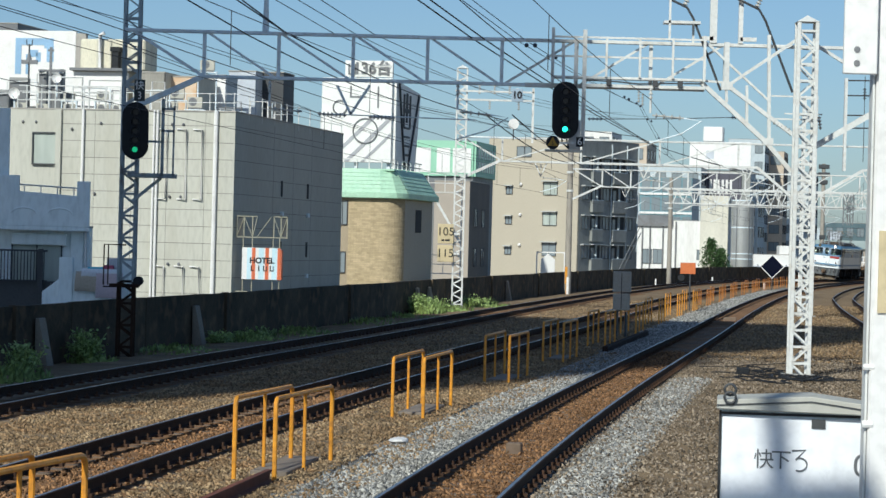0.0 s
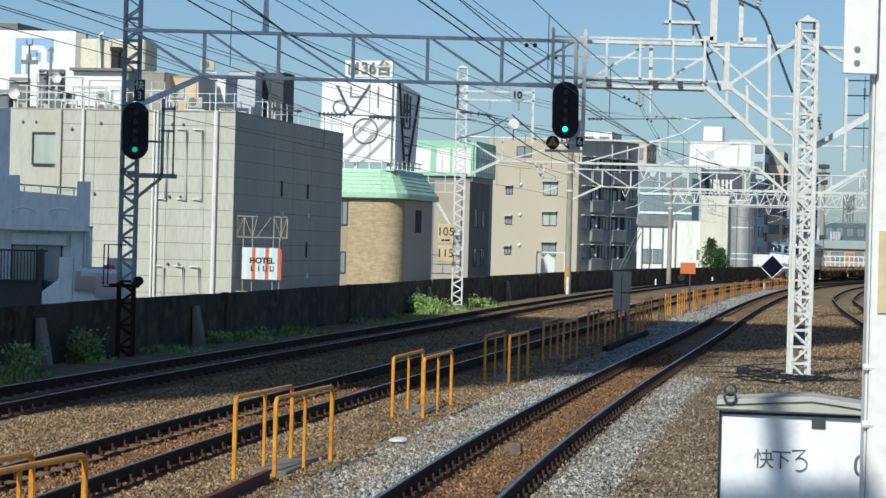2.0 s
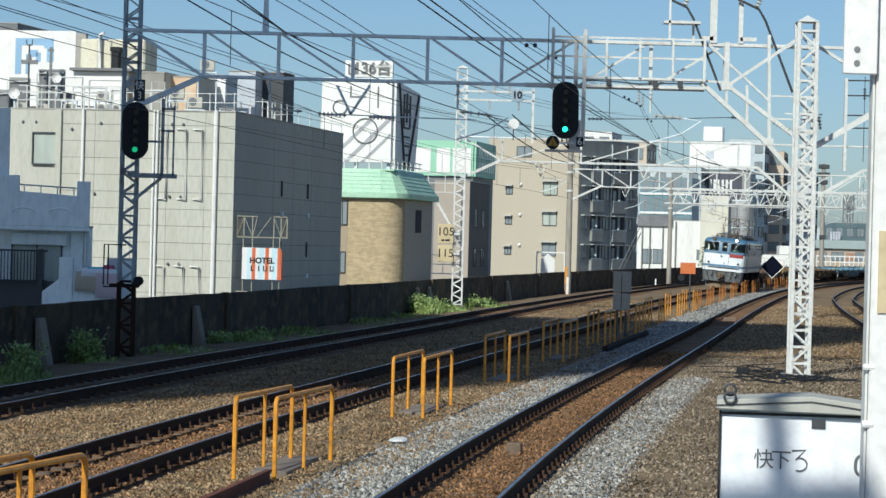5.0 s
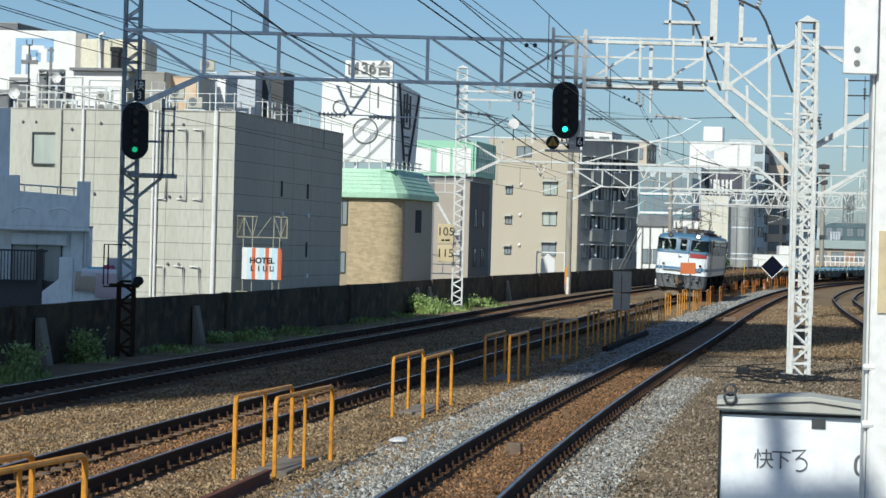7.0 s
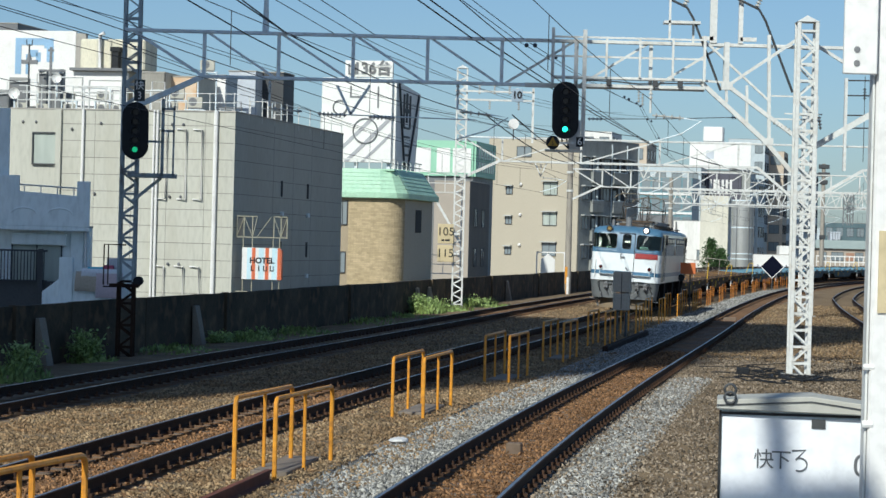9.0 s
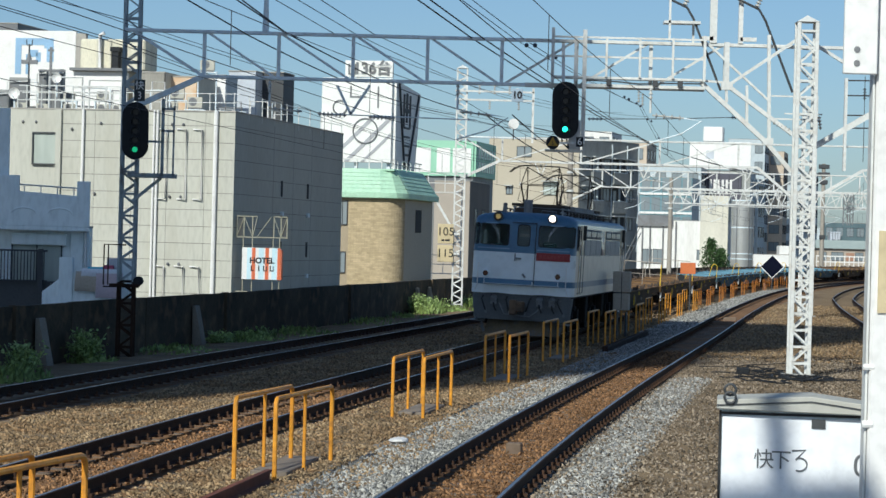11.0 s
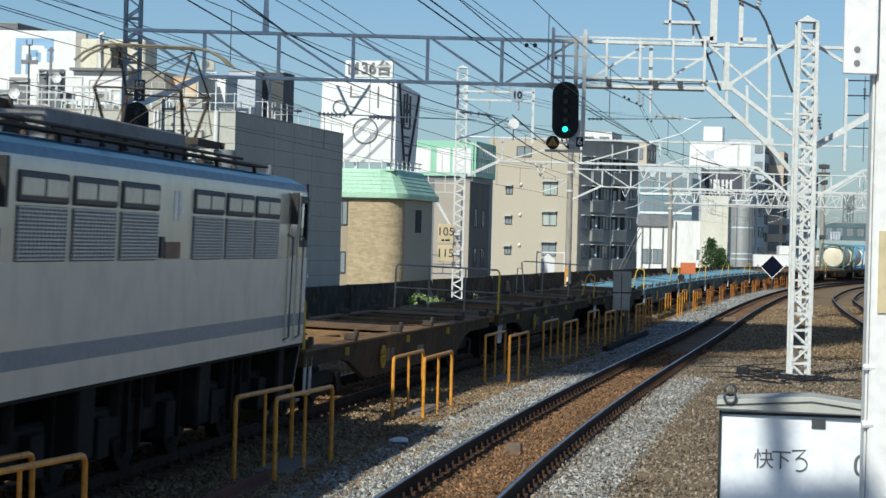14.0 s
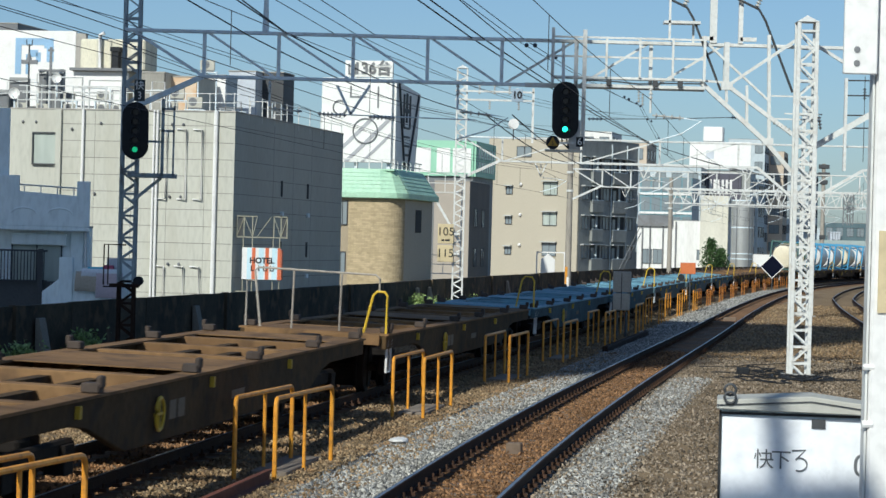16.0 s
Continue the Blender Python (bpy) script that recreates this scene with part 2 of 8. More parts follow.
# ballast bed: one sheet, lumpy, with its shoulder down to the earth
S_BED = np.concatenate([np.arange(-30, 60, 0.5), np.arange(60, 140, 1.5), np.arange(140, 420, 8)])
O_BED = np.arange(-9.0, 18.01, 0.45)
g = Geo()
rows_n, cols_n = len(S_BED), len(O_BED)
for s in S_BED:
    for o in O_BED:
        lump = 0.035 * noise.noise(Vector((s * 1.3, o * 1.3, 0))) + 0.02 * noise.noise(Vector((s * 4, o * 4, 3)))
        z = -0.235 + lump
        if o < -7.0:
            z -= 0.06 * (-7.0 - o)
        if o > 7.0:
            z -= 0.03 * (o - 7.0)
        g.v.append(tuple(on_line(s, o, z)))
for i in range(rows_n - 1):
    for j in range(cols_n - 1):
        k = i * cols_n + j
        mid_o, mid_s = (O_BED[j] + O_BED[j + 1]) / 2, S_BED[i]
        rust = any(abs(mid_o - TRACK_OFFSETS[t](mid_s)) < 0.75 for t in ("near", "train", "far"))
        g.f.append((k, k + cols_n, k + cols_n + 1, k + 1))
        g.m.append(1 if rust else 2 if 2.3 < mid_o < 3.7 and mid_s < 170 or 5.1 < mid_o < 5.9 and mid_s < 26 else 0)
single("ballast_bed", g, [BALLAST, RUSTBED, GREYBED], "brown stone ballast with rust-stained beds between rails", "ballast", kind="structure")


def stones(name, count, s0, s1, o_pick, size, mat, label, seed):
    """Loose broken stones as one mesh."""
    rng = np.random.default_rng(seed)
    base = np.array(list(itertools.product((-0.62, 0.62), repeat=3)))
    faces = np.array([(0, 1, 3), (0, 3, 2), (4, 6, 7), (4, 7, 5), (0, 4, 5), (0, 5, 1), (2, 3, 7), (2, 7, 6), (0, 2, 6), (0, 6, 4), (1, 5, 7), (1, 7, 3)])
    s = s0 + (s1 - s0) * rng.random(count) ** 1.25
    o = o_pick(rng, s)
    th = np.interp(s, LINE_S, LINE_T)
    px = np.interp(s, LINE_S, LINE_X) + o * np.cos(th)
    py = np.interp(s, LINE_S, LINE_Y) - o * np.sin(th)
    pz = -0.233 + 0.02 * rng.random(count)
    r = size * (0.45 + 0.85 * rng.random(count) ** 2)
    v = base[None] * (1 + 0.65 * (rng.random((count, 8, 3)) - 0.5)) * r[:, None, None]
    v = v * (1 + 0.5 * (rng.random((count, 1, 3)) - 0.5)) * np.array([1, 1, 0.72])
    tilt = rng.normal(0, 0.5, (count, 2))
    v[..., 2] += v[..., 0] * tilt[:, :1] + v[..., 1] * tilt[:, 1:]
    a = rng.random(count) * 6.283
    c, sn = np.cos(a)[:, None], np.sin(a)[:, None]
    x = v[..., 0] * c - v[..., 1] * sn + px[:, None]
    y = v[..., 0] * sn + v[..., 1] * c + py[:, None]
    z = v[..., 2] + pz[:, None]
    verts = np.stack([x, y, z], -1).reshape(-1, 3)
    fs = (faces[None] + 8 * np.arange(count)[:, None, None]).reshape(-1, 3)
    me = bpy.data.meshes.new(name)
    me.vertices.add(len(verts))
    me.vertices.foreach_set("co", verts.ravel())
    me.loops.add(fs.size)
    me.loops.foreach_set("vertex_index", fs.ravel())
    me.polygons.add(len(fs))
    me.polygons.foreach_set("loop_start", np.arange(0, fs.size, 3))
    me.update()
    me.validate()
    me.materials.append(mat)
    return tagged(new(name, me), label, "ballast stones", kind="stuff")


def pick(*spans):
    w = np.array([b - a for a, b in spans])
    w = w / w.sum()

    def chosen(rng, s):
        k = rng.choice(len(spans), len(s), p=w)
        lo, hi = np.array([a for a, b in spans])[k], np.array([b for a, b in spans])[k]
        return lo + (hi - lo) * rng.random(len(s))
    return chosen


stones("loose_ballast", 30000, -3, 42, pick((5.85, 9.5), (4.9, 5.25), (5.2, 6.0)), 0.024, STONE_MIX, "loose grey-brown broken stones beside the platform track", 7)
stones("loose_ballast", 46000, -3, 42, pick((-3.4, -0.75), (0.75, 2.45), (2.5, 3.1)), 0.027, STONE_BROWN, "loose brown broken stones beside the rails", 1)
stones("rusty_ballast", 20000, -3, 44, pick((-0.52, 0.52), (3.85, 4.85)), 0.024, STONE_RUST, "rust-brown stones between the rails", 2)
stones("fresh_ballast", 28000, -3, 60, pick((2.45, 3.65)), 0.026, STONE_GREY, "fresh blue-grey broken stones along the track", 3)
stones("fresh_ballast", 9000, -3, 30, pick((5.15, 5.85), (5.3, 5.7), (5.1, 5.95)), 0.026, STONE_GREY, "strip of fresh grey broken stones outside the rail", 6)
stones("distant_ballast", 30000, 40, 110, pick((-3.6, -0.7), (0.7, 2.2), (5.0, 12.0)), 0.032, STONE_BROWN, "brown broken stones farther along the line", 4)
stones("distant_fresh_ballast", 9000, 58, 160, pick((2.1, 3.7)), 0.035, STONE_GREY, "grey broken stones farther along the line", 5)


def sweep_rail(track, side):
    """One rail: foot, web and head; the running face is polished."""
    prof = [(-0.06, -0.153), (0.06, -0.153), (0.06, -0.14), (0.012, -0.12), (0.012, -0.04), (0.0325, -0.03), (0.0325, -0.006),
            (0.020, 0.0), (-0.020, 0.0), (-0.0325, -0.006), (-0.0325, -0.03), (-0.012, -0.04), (-0.012, -0.12), (-0.06, -0.14)]
    g = Geo()
    n = len(prof)
    ss = np.concatenate([np.arange(-40, 200, 2.0), np.arange(200, 420, 5.0)])
    for s in ss:
        o = TRACK_OFFSETS[track](s) + side * GAUGE / 2
        z = -side * CANT[track] * GAUGE / 2
        for po, pz in prof:
            g.v.append(tuple(on_line(s, o + po, z + pz)))
    for i in range(len(ss) - 1):
        for j in range(n):
            g.f.append((i * n + j, i * n + (j + 1) % n, (i + 1) * n + (j + 1) % n, (i + 1) * n + j))
            g.m.append(1 if j == 7 else 0)
    return g


for track, label in (("near", "rusty running track with polished rail heads nearest the platform"), ("train", "rusty track on which the freight train runs"),
                     ("far", "rusty track in the shade beside the dark wall"), ("siding", "rusty track curving away in the distance")):
    tr = thing("railway_track", label, "railway track", group="running tracks", kind="structure")
    for side in (-1, 1):
        part("rail", sweep_rail(track, side), [RAIL_SIDE, RAIL_TOP], tr)
    if track != "siding":
        g = Geo()
        for s in np.arange(-6, 75, 0.58):
            for side in (-1, 1):
                for k in (-1, 1):
                    o = TRACK_OFFSETS[track](s) + side * GAUGE / 2 + k * 0.085
                    m = frame_at(s, o, -side * CANT[track] * GAUGE / 2)
                    g.box(-0.045, 0.045, -0.05, 0.05, -0.165, -0.125, m=m)
                    g.tube([m @ Vector((0, 0, -0.13)), m @ Vector((0, 0, -0.075))], 0.016, 5)
        part("rail_fastenings", g, CLIP, tr, "rows of rusty spring clips", kind="stuff")
        g = Geo()
        for s in np.arange(-6, 75, 0.58):
            g.box(-1.0, 1.0, -0.1, 0.1, -0.37, -0.232, m=frame_at(s, TRACK_OFFSETS[track](s)))
        part("sleepers", g, WOOD, tr, "half-buried sleepers", kind="stuff")

# ---- boundary wall: dark boards between posts ----
wall = thing("boundary_wall", "long dark weathered boundary wall beside the railway", "wall", kind="structure")
g = Geo().box(-0.06, 0.06, 0.003, 5.997, -0.7, 1.0)
first = part("panel", g, DARKWALL, wall, bevel=0.003, m=frame_at(0, -8.3))
for k, s in enumerate(np.arange(-18, 330, 6.0)):
    if s == 0:
        continue
    again(first, wall, frame_at(s, -8.3 + 0.006 * math.sin(k * 2.3), 0.01 * math.sin(k * 1.7)))
post = part("post", Geo().box(-0.09, 0.09, -0.09, 0.09, -0.7, 1.02), DARKWALL, wall, bevel=0.01, m=frame_at(-19, -8.25))
for s in np.arange(-10, 330, 18.0):
    again(post, wall, frame_at(s, -8.25))
# pale concrete buttresses
butt = part("buttress", Geo().prism([(0.0, -0.6), (0.0, 0.72), (0.08, 0.72), (0.35, -0.6)], "y", -0.22, 0.22), material("stained_buttress", (0.30, 0.27, 0.22), (0.22, 0.195, 0.16), 0.9), wall, bevel=0.01, m=frame_at(103, -8.2))
for s in (40.5, 76.0, 79.0, 27.5):
    again(butt, wall, frame_at(s, -8.2))

# weeds by the wall
def weeds(name, s, o, spread, height, count, seed):
    rng = random.Random(seed)
    g = Geo()
    base = on_line(s, o, -0.33)
    for _ in range(count):
        a, r = rng.random() * 6.283, spread * math.sqrt(rng.random())
        p = base + Vector((r * math.cos(a) * 0.6, r * math.sin(a) * 1.5, 0))
        h = height * (0.45 + 0.55 * rng.random()) * (1 - 0.5 * r / spread)
        lean = Vector((rng.uniform(-0.4, 0.4), rng.uniform(-0.4, 0.4), 0)) * h
        w = 0.025 + 0.02 * rng.random()
        sd = Vector((math.cos(a + 1), math.sin(a + 1), 0)) * w
        q = p + lean * 0.4 + Vector((0, 0, h * 0.65))
        tip = p + lean + Vector((0, 0, h))
        g.quadset([p - sd * 0.5, p + sd * 0.5, q + sd, q - sd], [(0, 1, 2, 3)])
        g.quadset([q - sd, q + sd, tip], [(0, 1, 2)])
    single(name, g, GRASS, "clump of tall green weeds at the wall's foot", "weeds", kind="stuff")


for i, (s, o, sp, h, n) in enumerate(((29.5, -7.6, 0.9, 0.35, 200), (22, -6.9, 1.3, 0.5, 300), (44, -7.5, 1.8, 0.35, 420), (50, -7.6, 2.5, 0.35, 400), (75, -7.6, 1.3, 0.95, 500), (80, -7.6, 2.0, 0.5, 500),
                                      (89, -7.6, 2.6, 0.5, 500), (62, -7.7, 3.0, 0.3, 400), (36, -7.5, 2.0, 0.3, 300), (70, -7.7, 2.5, 0.3, 300))):
    weeds("weeds", s, o, sp, h, n, i)


def bush(s, o, wide, high, count, seed):
    """Leafy weeds: stems that fork into many small leaves."""
    rng = random.Random(seed)
    g = Geo()
    base = on_line(s, o, -0.35)
    for _ in range(count // 14):
        a, r = rng.random() * 6.283, wide * 0.4 * math.sqrt(rng.random())
        foot = base + Vector((r * math.cos(a) * 0.6, r * math.sin(a), 0))
        h = high * rng.uniform(0.5, 1.0)
        top = foot + Vector((rng.gauss(0, 0.16), rng.gauss(0, 0.3) * wide, h))
        g.tube([foot, foot.lerp(top, 0.5) + Vector((0, 0, 0.05)), top], 0.008, 3)
        for k in range(14):
            p = foot.lerp(top, rng.uniform(0.35, 1.05)) + Vector((rng.gauss(0, 0.07), rng.gauss(0, 0.09), rng.gauss(0, 0.05)))
            d = Vector((rng.gauss(0, 1), rng.gauss(0, 1), rng.gauss(0.2, 0.6))).normalized() * rng.uniform(0.06, 0.13)
            w = d.cross(Vector((rng.gauss(0, 1), rng.gauss(0, 1), 1))).normalized() * rng.uniform(0.018, 0.035)
            g.quadset([p, p + d * 0.5 + w, p + d, p + d * 0.5 - w], [(0, 1, 2, 3)])
    single("weed_bush", g, BUSH, "leafy pale green weed bush at the dark wall's foot", "weeds", group="weed bushes")


for i, (s, o, w, h, n) in enumerate(((29.4, -7.75, 0.7, 0.75, 1000), (23.2, -7.1, 0.8, 0.7, 900), (41.5, -7.8, 1.2, 0.35, 700), (46.0, -7.8, 1.5, 0.28, 600), (74.0, -7.7, 1.2, 0.85, 1100), (78.0, -7.7, 1.6, 0.6, 900), (89, -7.6, 2.2, 0.5, 1000))):
    bush(s, o, w, h, n, 40 + i)
# ---- overhead line ----
def lattice_mast(name, m, width, height, mat, label, cap=False, depth=None, leg=0.05, rungs=3, lace=0.065, pitch=0.92, low=None):
    t = thing(name, label, "mast", m, group="line masts")
    w, d = width / 2, (depth or width) / 2
    for x in (-w, w):
        for y in (-d, d):
            part("leg", Geo().box(x - leg, x + leg, y - leg * 0.8, y + leg * 0.8, 1.75 if low else -0.5, height), mat, t, bevel=0.006)
            if low:
                part("leg", Geo().box(x - leg, x + leg, y - leg * 0.8, y + leg * 0.8, -0.5, 1.748), low, t, "rusty lower leg", bevel=0.006)
    step = width * pitch
    n = int(height / step)
    for face in range(4):
        for k in range(n):
            z0, z1 = k * step, (k + 1) * step
            a, b = (-1, 1) if k % 2 else (1, -1)
            g = Geo()
            if face < 2:
                y = (-d, d)[face]
                g.bar((a * w, y, z0), (b * w, y, z1), 0.012, lace)
                if k % rungs == 0:
                    g.bar((-w, y, z1), (w, y, z1), 0.012, 0.05)
            else:
                x = (-w, w)[face - 2]
                g.bar((x, a * d, z0), (x, b * d, z1), 0.012, lace)
            part("lacing_bar", g, low if low and z1 < 1.8 else mat, t)
    part("footing", Geo().box(-w - 0.16, w + 0.16, -d - 0.16, d + 0.16, -0.6, 0.03 if low else 0.13), low or CONCRETE, t, bevel=0.02)
    if cap:
        g = Geo().quadset([(-w - 0.05, -d - 0.05, height), (w + 0.05, -d - 0.05, height), (w + 0.05, d + 0.05, height), (-w - 0.05, d + 0.05, height), (0, 0, height + 0.16)],
                          [(0, 1, 4), (1, 2, 4), (2, 3, 4), (3, 0, 4), (3, 2, 1, 0)])
        part("cap", g, mat, t)
    return t


def insulator(g, p, q, r=0.06, n=4):
    """A row of porcelain sheds between two points."""
    p, q = Vector(p), Vector(q)
    g.tube([p, q], r * 0.35, 6)
    for k in range(n):
        c = p.lerp(q, (k + 0.5) / n)
        d = (q - p).normalized() * 0.018
        g.tube([c - d, c + d], r, 8, r2=r * 0.6)


POLE = material("brown_grey_pole", (0.36, 0.335, 0.29), (0.29, 0.27, 0.235), 0.85, streak=4, stain=(0.13, 0.10, 0.08))
GANTRIES = [(57.0, -7.3, 8.0), (109.0, 0.55, 15.7), (150.0, 7.45, 28.5), (204.0, 18.3, 39.5)]


def beam(y, x0, x1, xe, mat_l, mat_r, name, label, first_post, pitch, split):
    """A braced beam over the tracks: two chords, posts and diagonals, with arched ends."""
    t = thing(name, label, "gantry beam", group="line gantries")
    top, low = 7.16, 6.15
    # the steel can change tone at split, where a shadow's edge falls
    for a, b, mt in ((x0, split, mat_l), (split, xe, mat_r)):
        part("top_chord", Geo().box(a, b, y - 0.07, y + 0.07, top - 0.038, top + 0.038), mt, t, bevel=0.008)
    part("bottom_chord", Geo().box(x0 + 1.75, split, y - 0.07, y + 0.07, low - 0.038, low + 0.038), mat_l, t, bevel=0.008)
    part("bottom_chord", Geo().box(split, x1 - 2.2, y - 0.07, y + 0.07, low - 0.05, low + 0.05), mat_r, t, bevel=0.008)
    part("knee_brace", Geo().bar((x0 + 0.1, y, 5.35), (x0 + 1.78, y, low), 0.12), mat_l, t)
    if y > 60:
        part("knee_brace", Geo().bar((x1 - 2.22, y, low), (x1 - 0.1, y, 4.4), 0.12), mat_r, t)
    part("knee_brace", Geo().bar((x1 + 0.2, y, 4.85), (x1 + 2.35, y, 6.15), 0.13), mat_r, t)
    part("bottom_chord", Geo().box(x1 + 2.35, xe, y - 0.07, y + 0.07, low - 0.05, low + 0.05), mat_r, t)
    x = x0 + first_post
    px = x0 + 0.15
    flip = True
    while x < x1 - 0.4:
        mt = mat_l if x < split else mat_r
        part("upright", Geo().box(x - 0.04, x + 0.04, y - 0.04, y + 0.04, low, top), mt, t)
        if px < x0 + 1:
            part("brace", Geo().bar((px, y, top), (x, y, low), 0.07), mt, t)
        else:
            part("brace", Geo().bar((px + 0.05, y, top if flip else low), (x - 0.05, y, low if flip else top), 0.055), mt, t)
        px = x
        x += pitch
        flip = x <= split
    return t


for i, (y, xl, xr) in enumerate(GANTRIES):
    if i == 0:
        lattice_mast("lattice_mast", pose(xl + 0.05, 58.0, -0.3), 0.34, 9.4, STEEL_MAST, "tall dark grey lattice mast beside the dark wall", depth=0.34, leg=0.032, rungs=2, lace=0.038, pitch=0.74, low=RAIL_SIDE)
        lattice_mast("lattice_mast", pose(xr - 0.05, 56.0, -0.3), 0.40, 7.93, STEEL_WHITE, "pale lattice mast with a pointed cap, standing in ballast", cap=True, leg=0.042, rungs=1, lace=0.045)
        # bluer tone left of the split paints the shaded part of one beam
        beam(57.0, xl, xr, xr + 4.5, STEEL_GREY, STEEL_WHITE, "gantry_beam", "braced steel gantry beam spanning the tracks", 1.8, 1.68, 1.75)
    elif i == 1:
        lattice_mast("lattice_mast", pose(xl + 0.1, y, -0.3), 0.42, 10.4, STEEL_WHITE, "pale lattice mast with speed boards behind the tracks", cap=True, leg=0.036, rungs=99, lace=0.055, pitch=0.52)
        lattice_mast("lattice_mast", pose(xr, y, -0.3), 0.5, 9.6, STEEL_WHITE, "pale lattice mast in the distance")
        beam(y, xl, xr, xr + 4, STEEL_WHITE, STEEL_WHITE, "gantry_beam", "pale steel gantry beam farther along the line", 1.9, 3.4, xl + 4)
    else:
        for x in (xl, xr):
            t = thing("concrete_pole", "round grey concrete line pole", "pole", pose(x, y, -0.3), group="line poles")
            part("shaft", Geo().tube([(0, 0, -0.3), (0, 0, 8.6)], 0.2, 14, r2=0.16), POLE, t)
            for z in (6.1, 7.2):
                part("band", Geo().tube([(0, 0, z), (0, 0, z + 0.12)], 0.21, 14), STEEL_WHITE, t)
        beam(y, xl, xr, xr + 3, STEEL_WHITE, STEEL_WHITE, "gantry_beam", "pale lattice gantry beam in the distance", 1.9, 1.7, xl + 4)
        if y > 200:
            t = thing("lattice_girder", "pale girder with close zigzag lacing in the distance", "girder", pose(0, y - 0.11, 0))
            for z in (6.28, 7.38):
                part("chord", Geo().box(xl - 0.5, xr + 1.0, -0.05, 0.05, z - 0.05, z + 0.05), STEEL_WHITE, t)
            zig_x = np.arange(xl - 0.3, xr + 0.6, 0.44)
            for k, (p, q) in enumerate(zip(zig_x, zig_x[1:])):
                part("lacing_bar", Geo().bar((p, 0, 6.28 if k % 2 else 7.38), (q, 0, 7.38 if k % 2 else 6.28), 0.07), STEEL_WHITE, t)

# contact and carrying wires over each track, with droppers
SPANS = [57.0, 109.0, 150.0, 204.0, 258.0, 310.0]


def s_of_y(y):
    return float(np.interp(y, LINE_Y, LINE_S))


def wire_run(t, name, o, z_at, sag, r, y0=-34.0, y1=310.0, n=18):
    g = Geo()
    ys = [v for v in [y0] + SPANS if y0 <= v <= y1]
    pts = []
    for a, b in zip(ys, ys[1:]):
        for k in range(n):
            u = k / n
            pts.append(on_line(s_of_y(a + (b - a) * u), o(a + (b - a) * u), z_at - sag * 4 * u * (1 - u)))
    g.tube(pts, r, 5)
    return part(name, g, WIRE, t)


for track in ("near", "train", "far", "siding"):
    t = thing("overhead_wire", "thin dark contact wire with droppers over the track", "overhead wire", group="overhead wires")
    off = TRACK_OFFSETS[track]

    def zig(y, off=off):
        return off(s_of_y(y)) + 0.2 * math.sin(y * math.pi / 50)
    wire_run(t, "contact_wire", zig, 4.86, 0.03, 0.006)
    wire_run(t, "carrying_wire", zig, 5.85, 0.34, 0.0065)
    for a, b in zip([-34.0] + SPANS, SPANS):
        for k in range(1, 8):
            u = k / 8
            y = a + (b - a) * u
            s = s_of_y(y)
            top = 5.85 - 0.34 * 4 * u * (1 - u)
            part("dropper", Geo().tube([on_line(s, zig(y), 4.86), on_line(s, zig(y), top)], 0.006, 4), WIRE, t)
    for y in (57.0, 109.0, 150.0, 204.0):
        p = on_line(s_of_y(y), zig(y))
        x, yy = p.x, p.y
        g = Geo()
        g.bar((x - 0.25, yy, 6.12), (x, yy, 5.55), 0.05)
        g.bar((x + 0.25, yy, 6.12), (x, yy, 5.55), 0.05)
        if y < 60:
            g = Geo().tube([(x, yy, 6.12), (x, yy, 5.55)], 0.025, 6)
        # first gantry's hangers left of 2.4 take the same shaded tone
        part("v_hanger", g, STEEL_GREY if y < 60 and x < 2.4 else STEEL_WHITE, t)
        g = Geo()
        insulator(g, (x + 0.05, yy, 5.5), (x + 0.75, yy, 5.45))
        insulator(g, (x, yy, 5.85), (x, yy, 6.12), 0.05, 3)
        part("insulator", g, PORCELAIN, t)
        if not (y < 60 and track == "far"):
            part("steady_arm", Geo().tube([(x + 0.75, yy, 5.45), (x + 1.15, yy, 5.40), (x + 0.7, yy, 5.1), (x, yy, 4.88)], 0.018, 6), STEEL_GREY, t)

# feeders: place over the first and second gantry, and drift on the near side
FEEDERS = ((-7.21, 6.84, -2.42, 7.13, 0.146), (-7.21, 6.77, -2.42, 6.99, 0.137), (-7.30, 7.30, -1.72, 8.37, 0.115), (-7.30, 7.38, -2.22, 8.65, 0.206),
           (-4.51, 7.10, 0.24, 8.11, 0.063), (-3.71, 7.21, 1.58, 8.14, 0.061), (-3.65, 7.17, 1.83, 8.07, 0.048), (-2.58, 7.19, 2.17, 9.08, 0.101),
           (-1.71, 7.22, 3.39, 8.99, 0.101), (-2.12, 7.21, 2.42, 8.92, 0.106), (0.53, 7.17, 8.81, 7.06, 0.127), (0.82, 7.15, 9.06, 6.99, 0.129),
           (1.51, 7.17, 8.28, 8.75, 0.140), (1.71, 7.18, 8.45, 8.64, 0.141))
BALL = material("dark_blue_insulator", (0.04, 0.06, 0.09), None, 0.4)
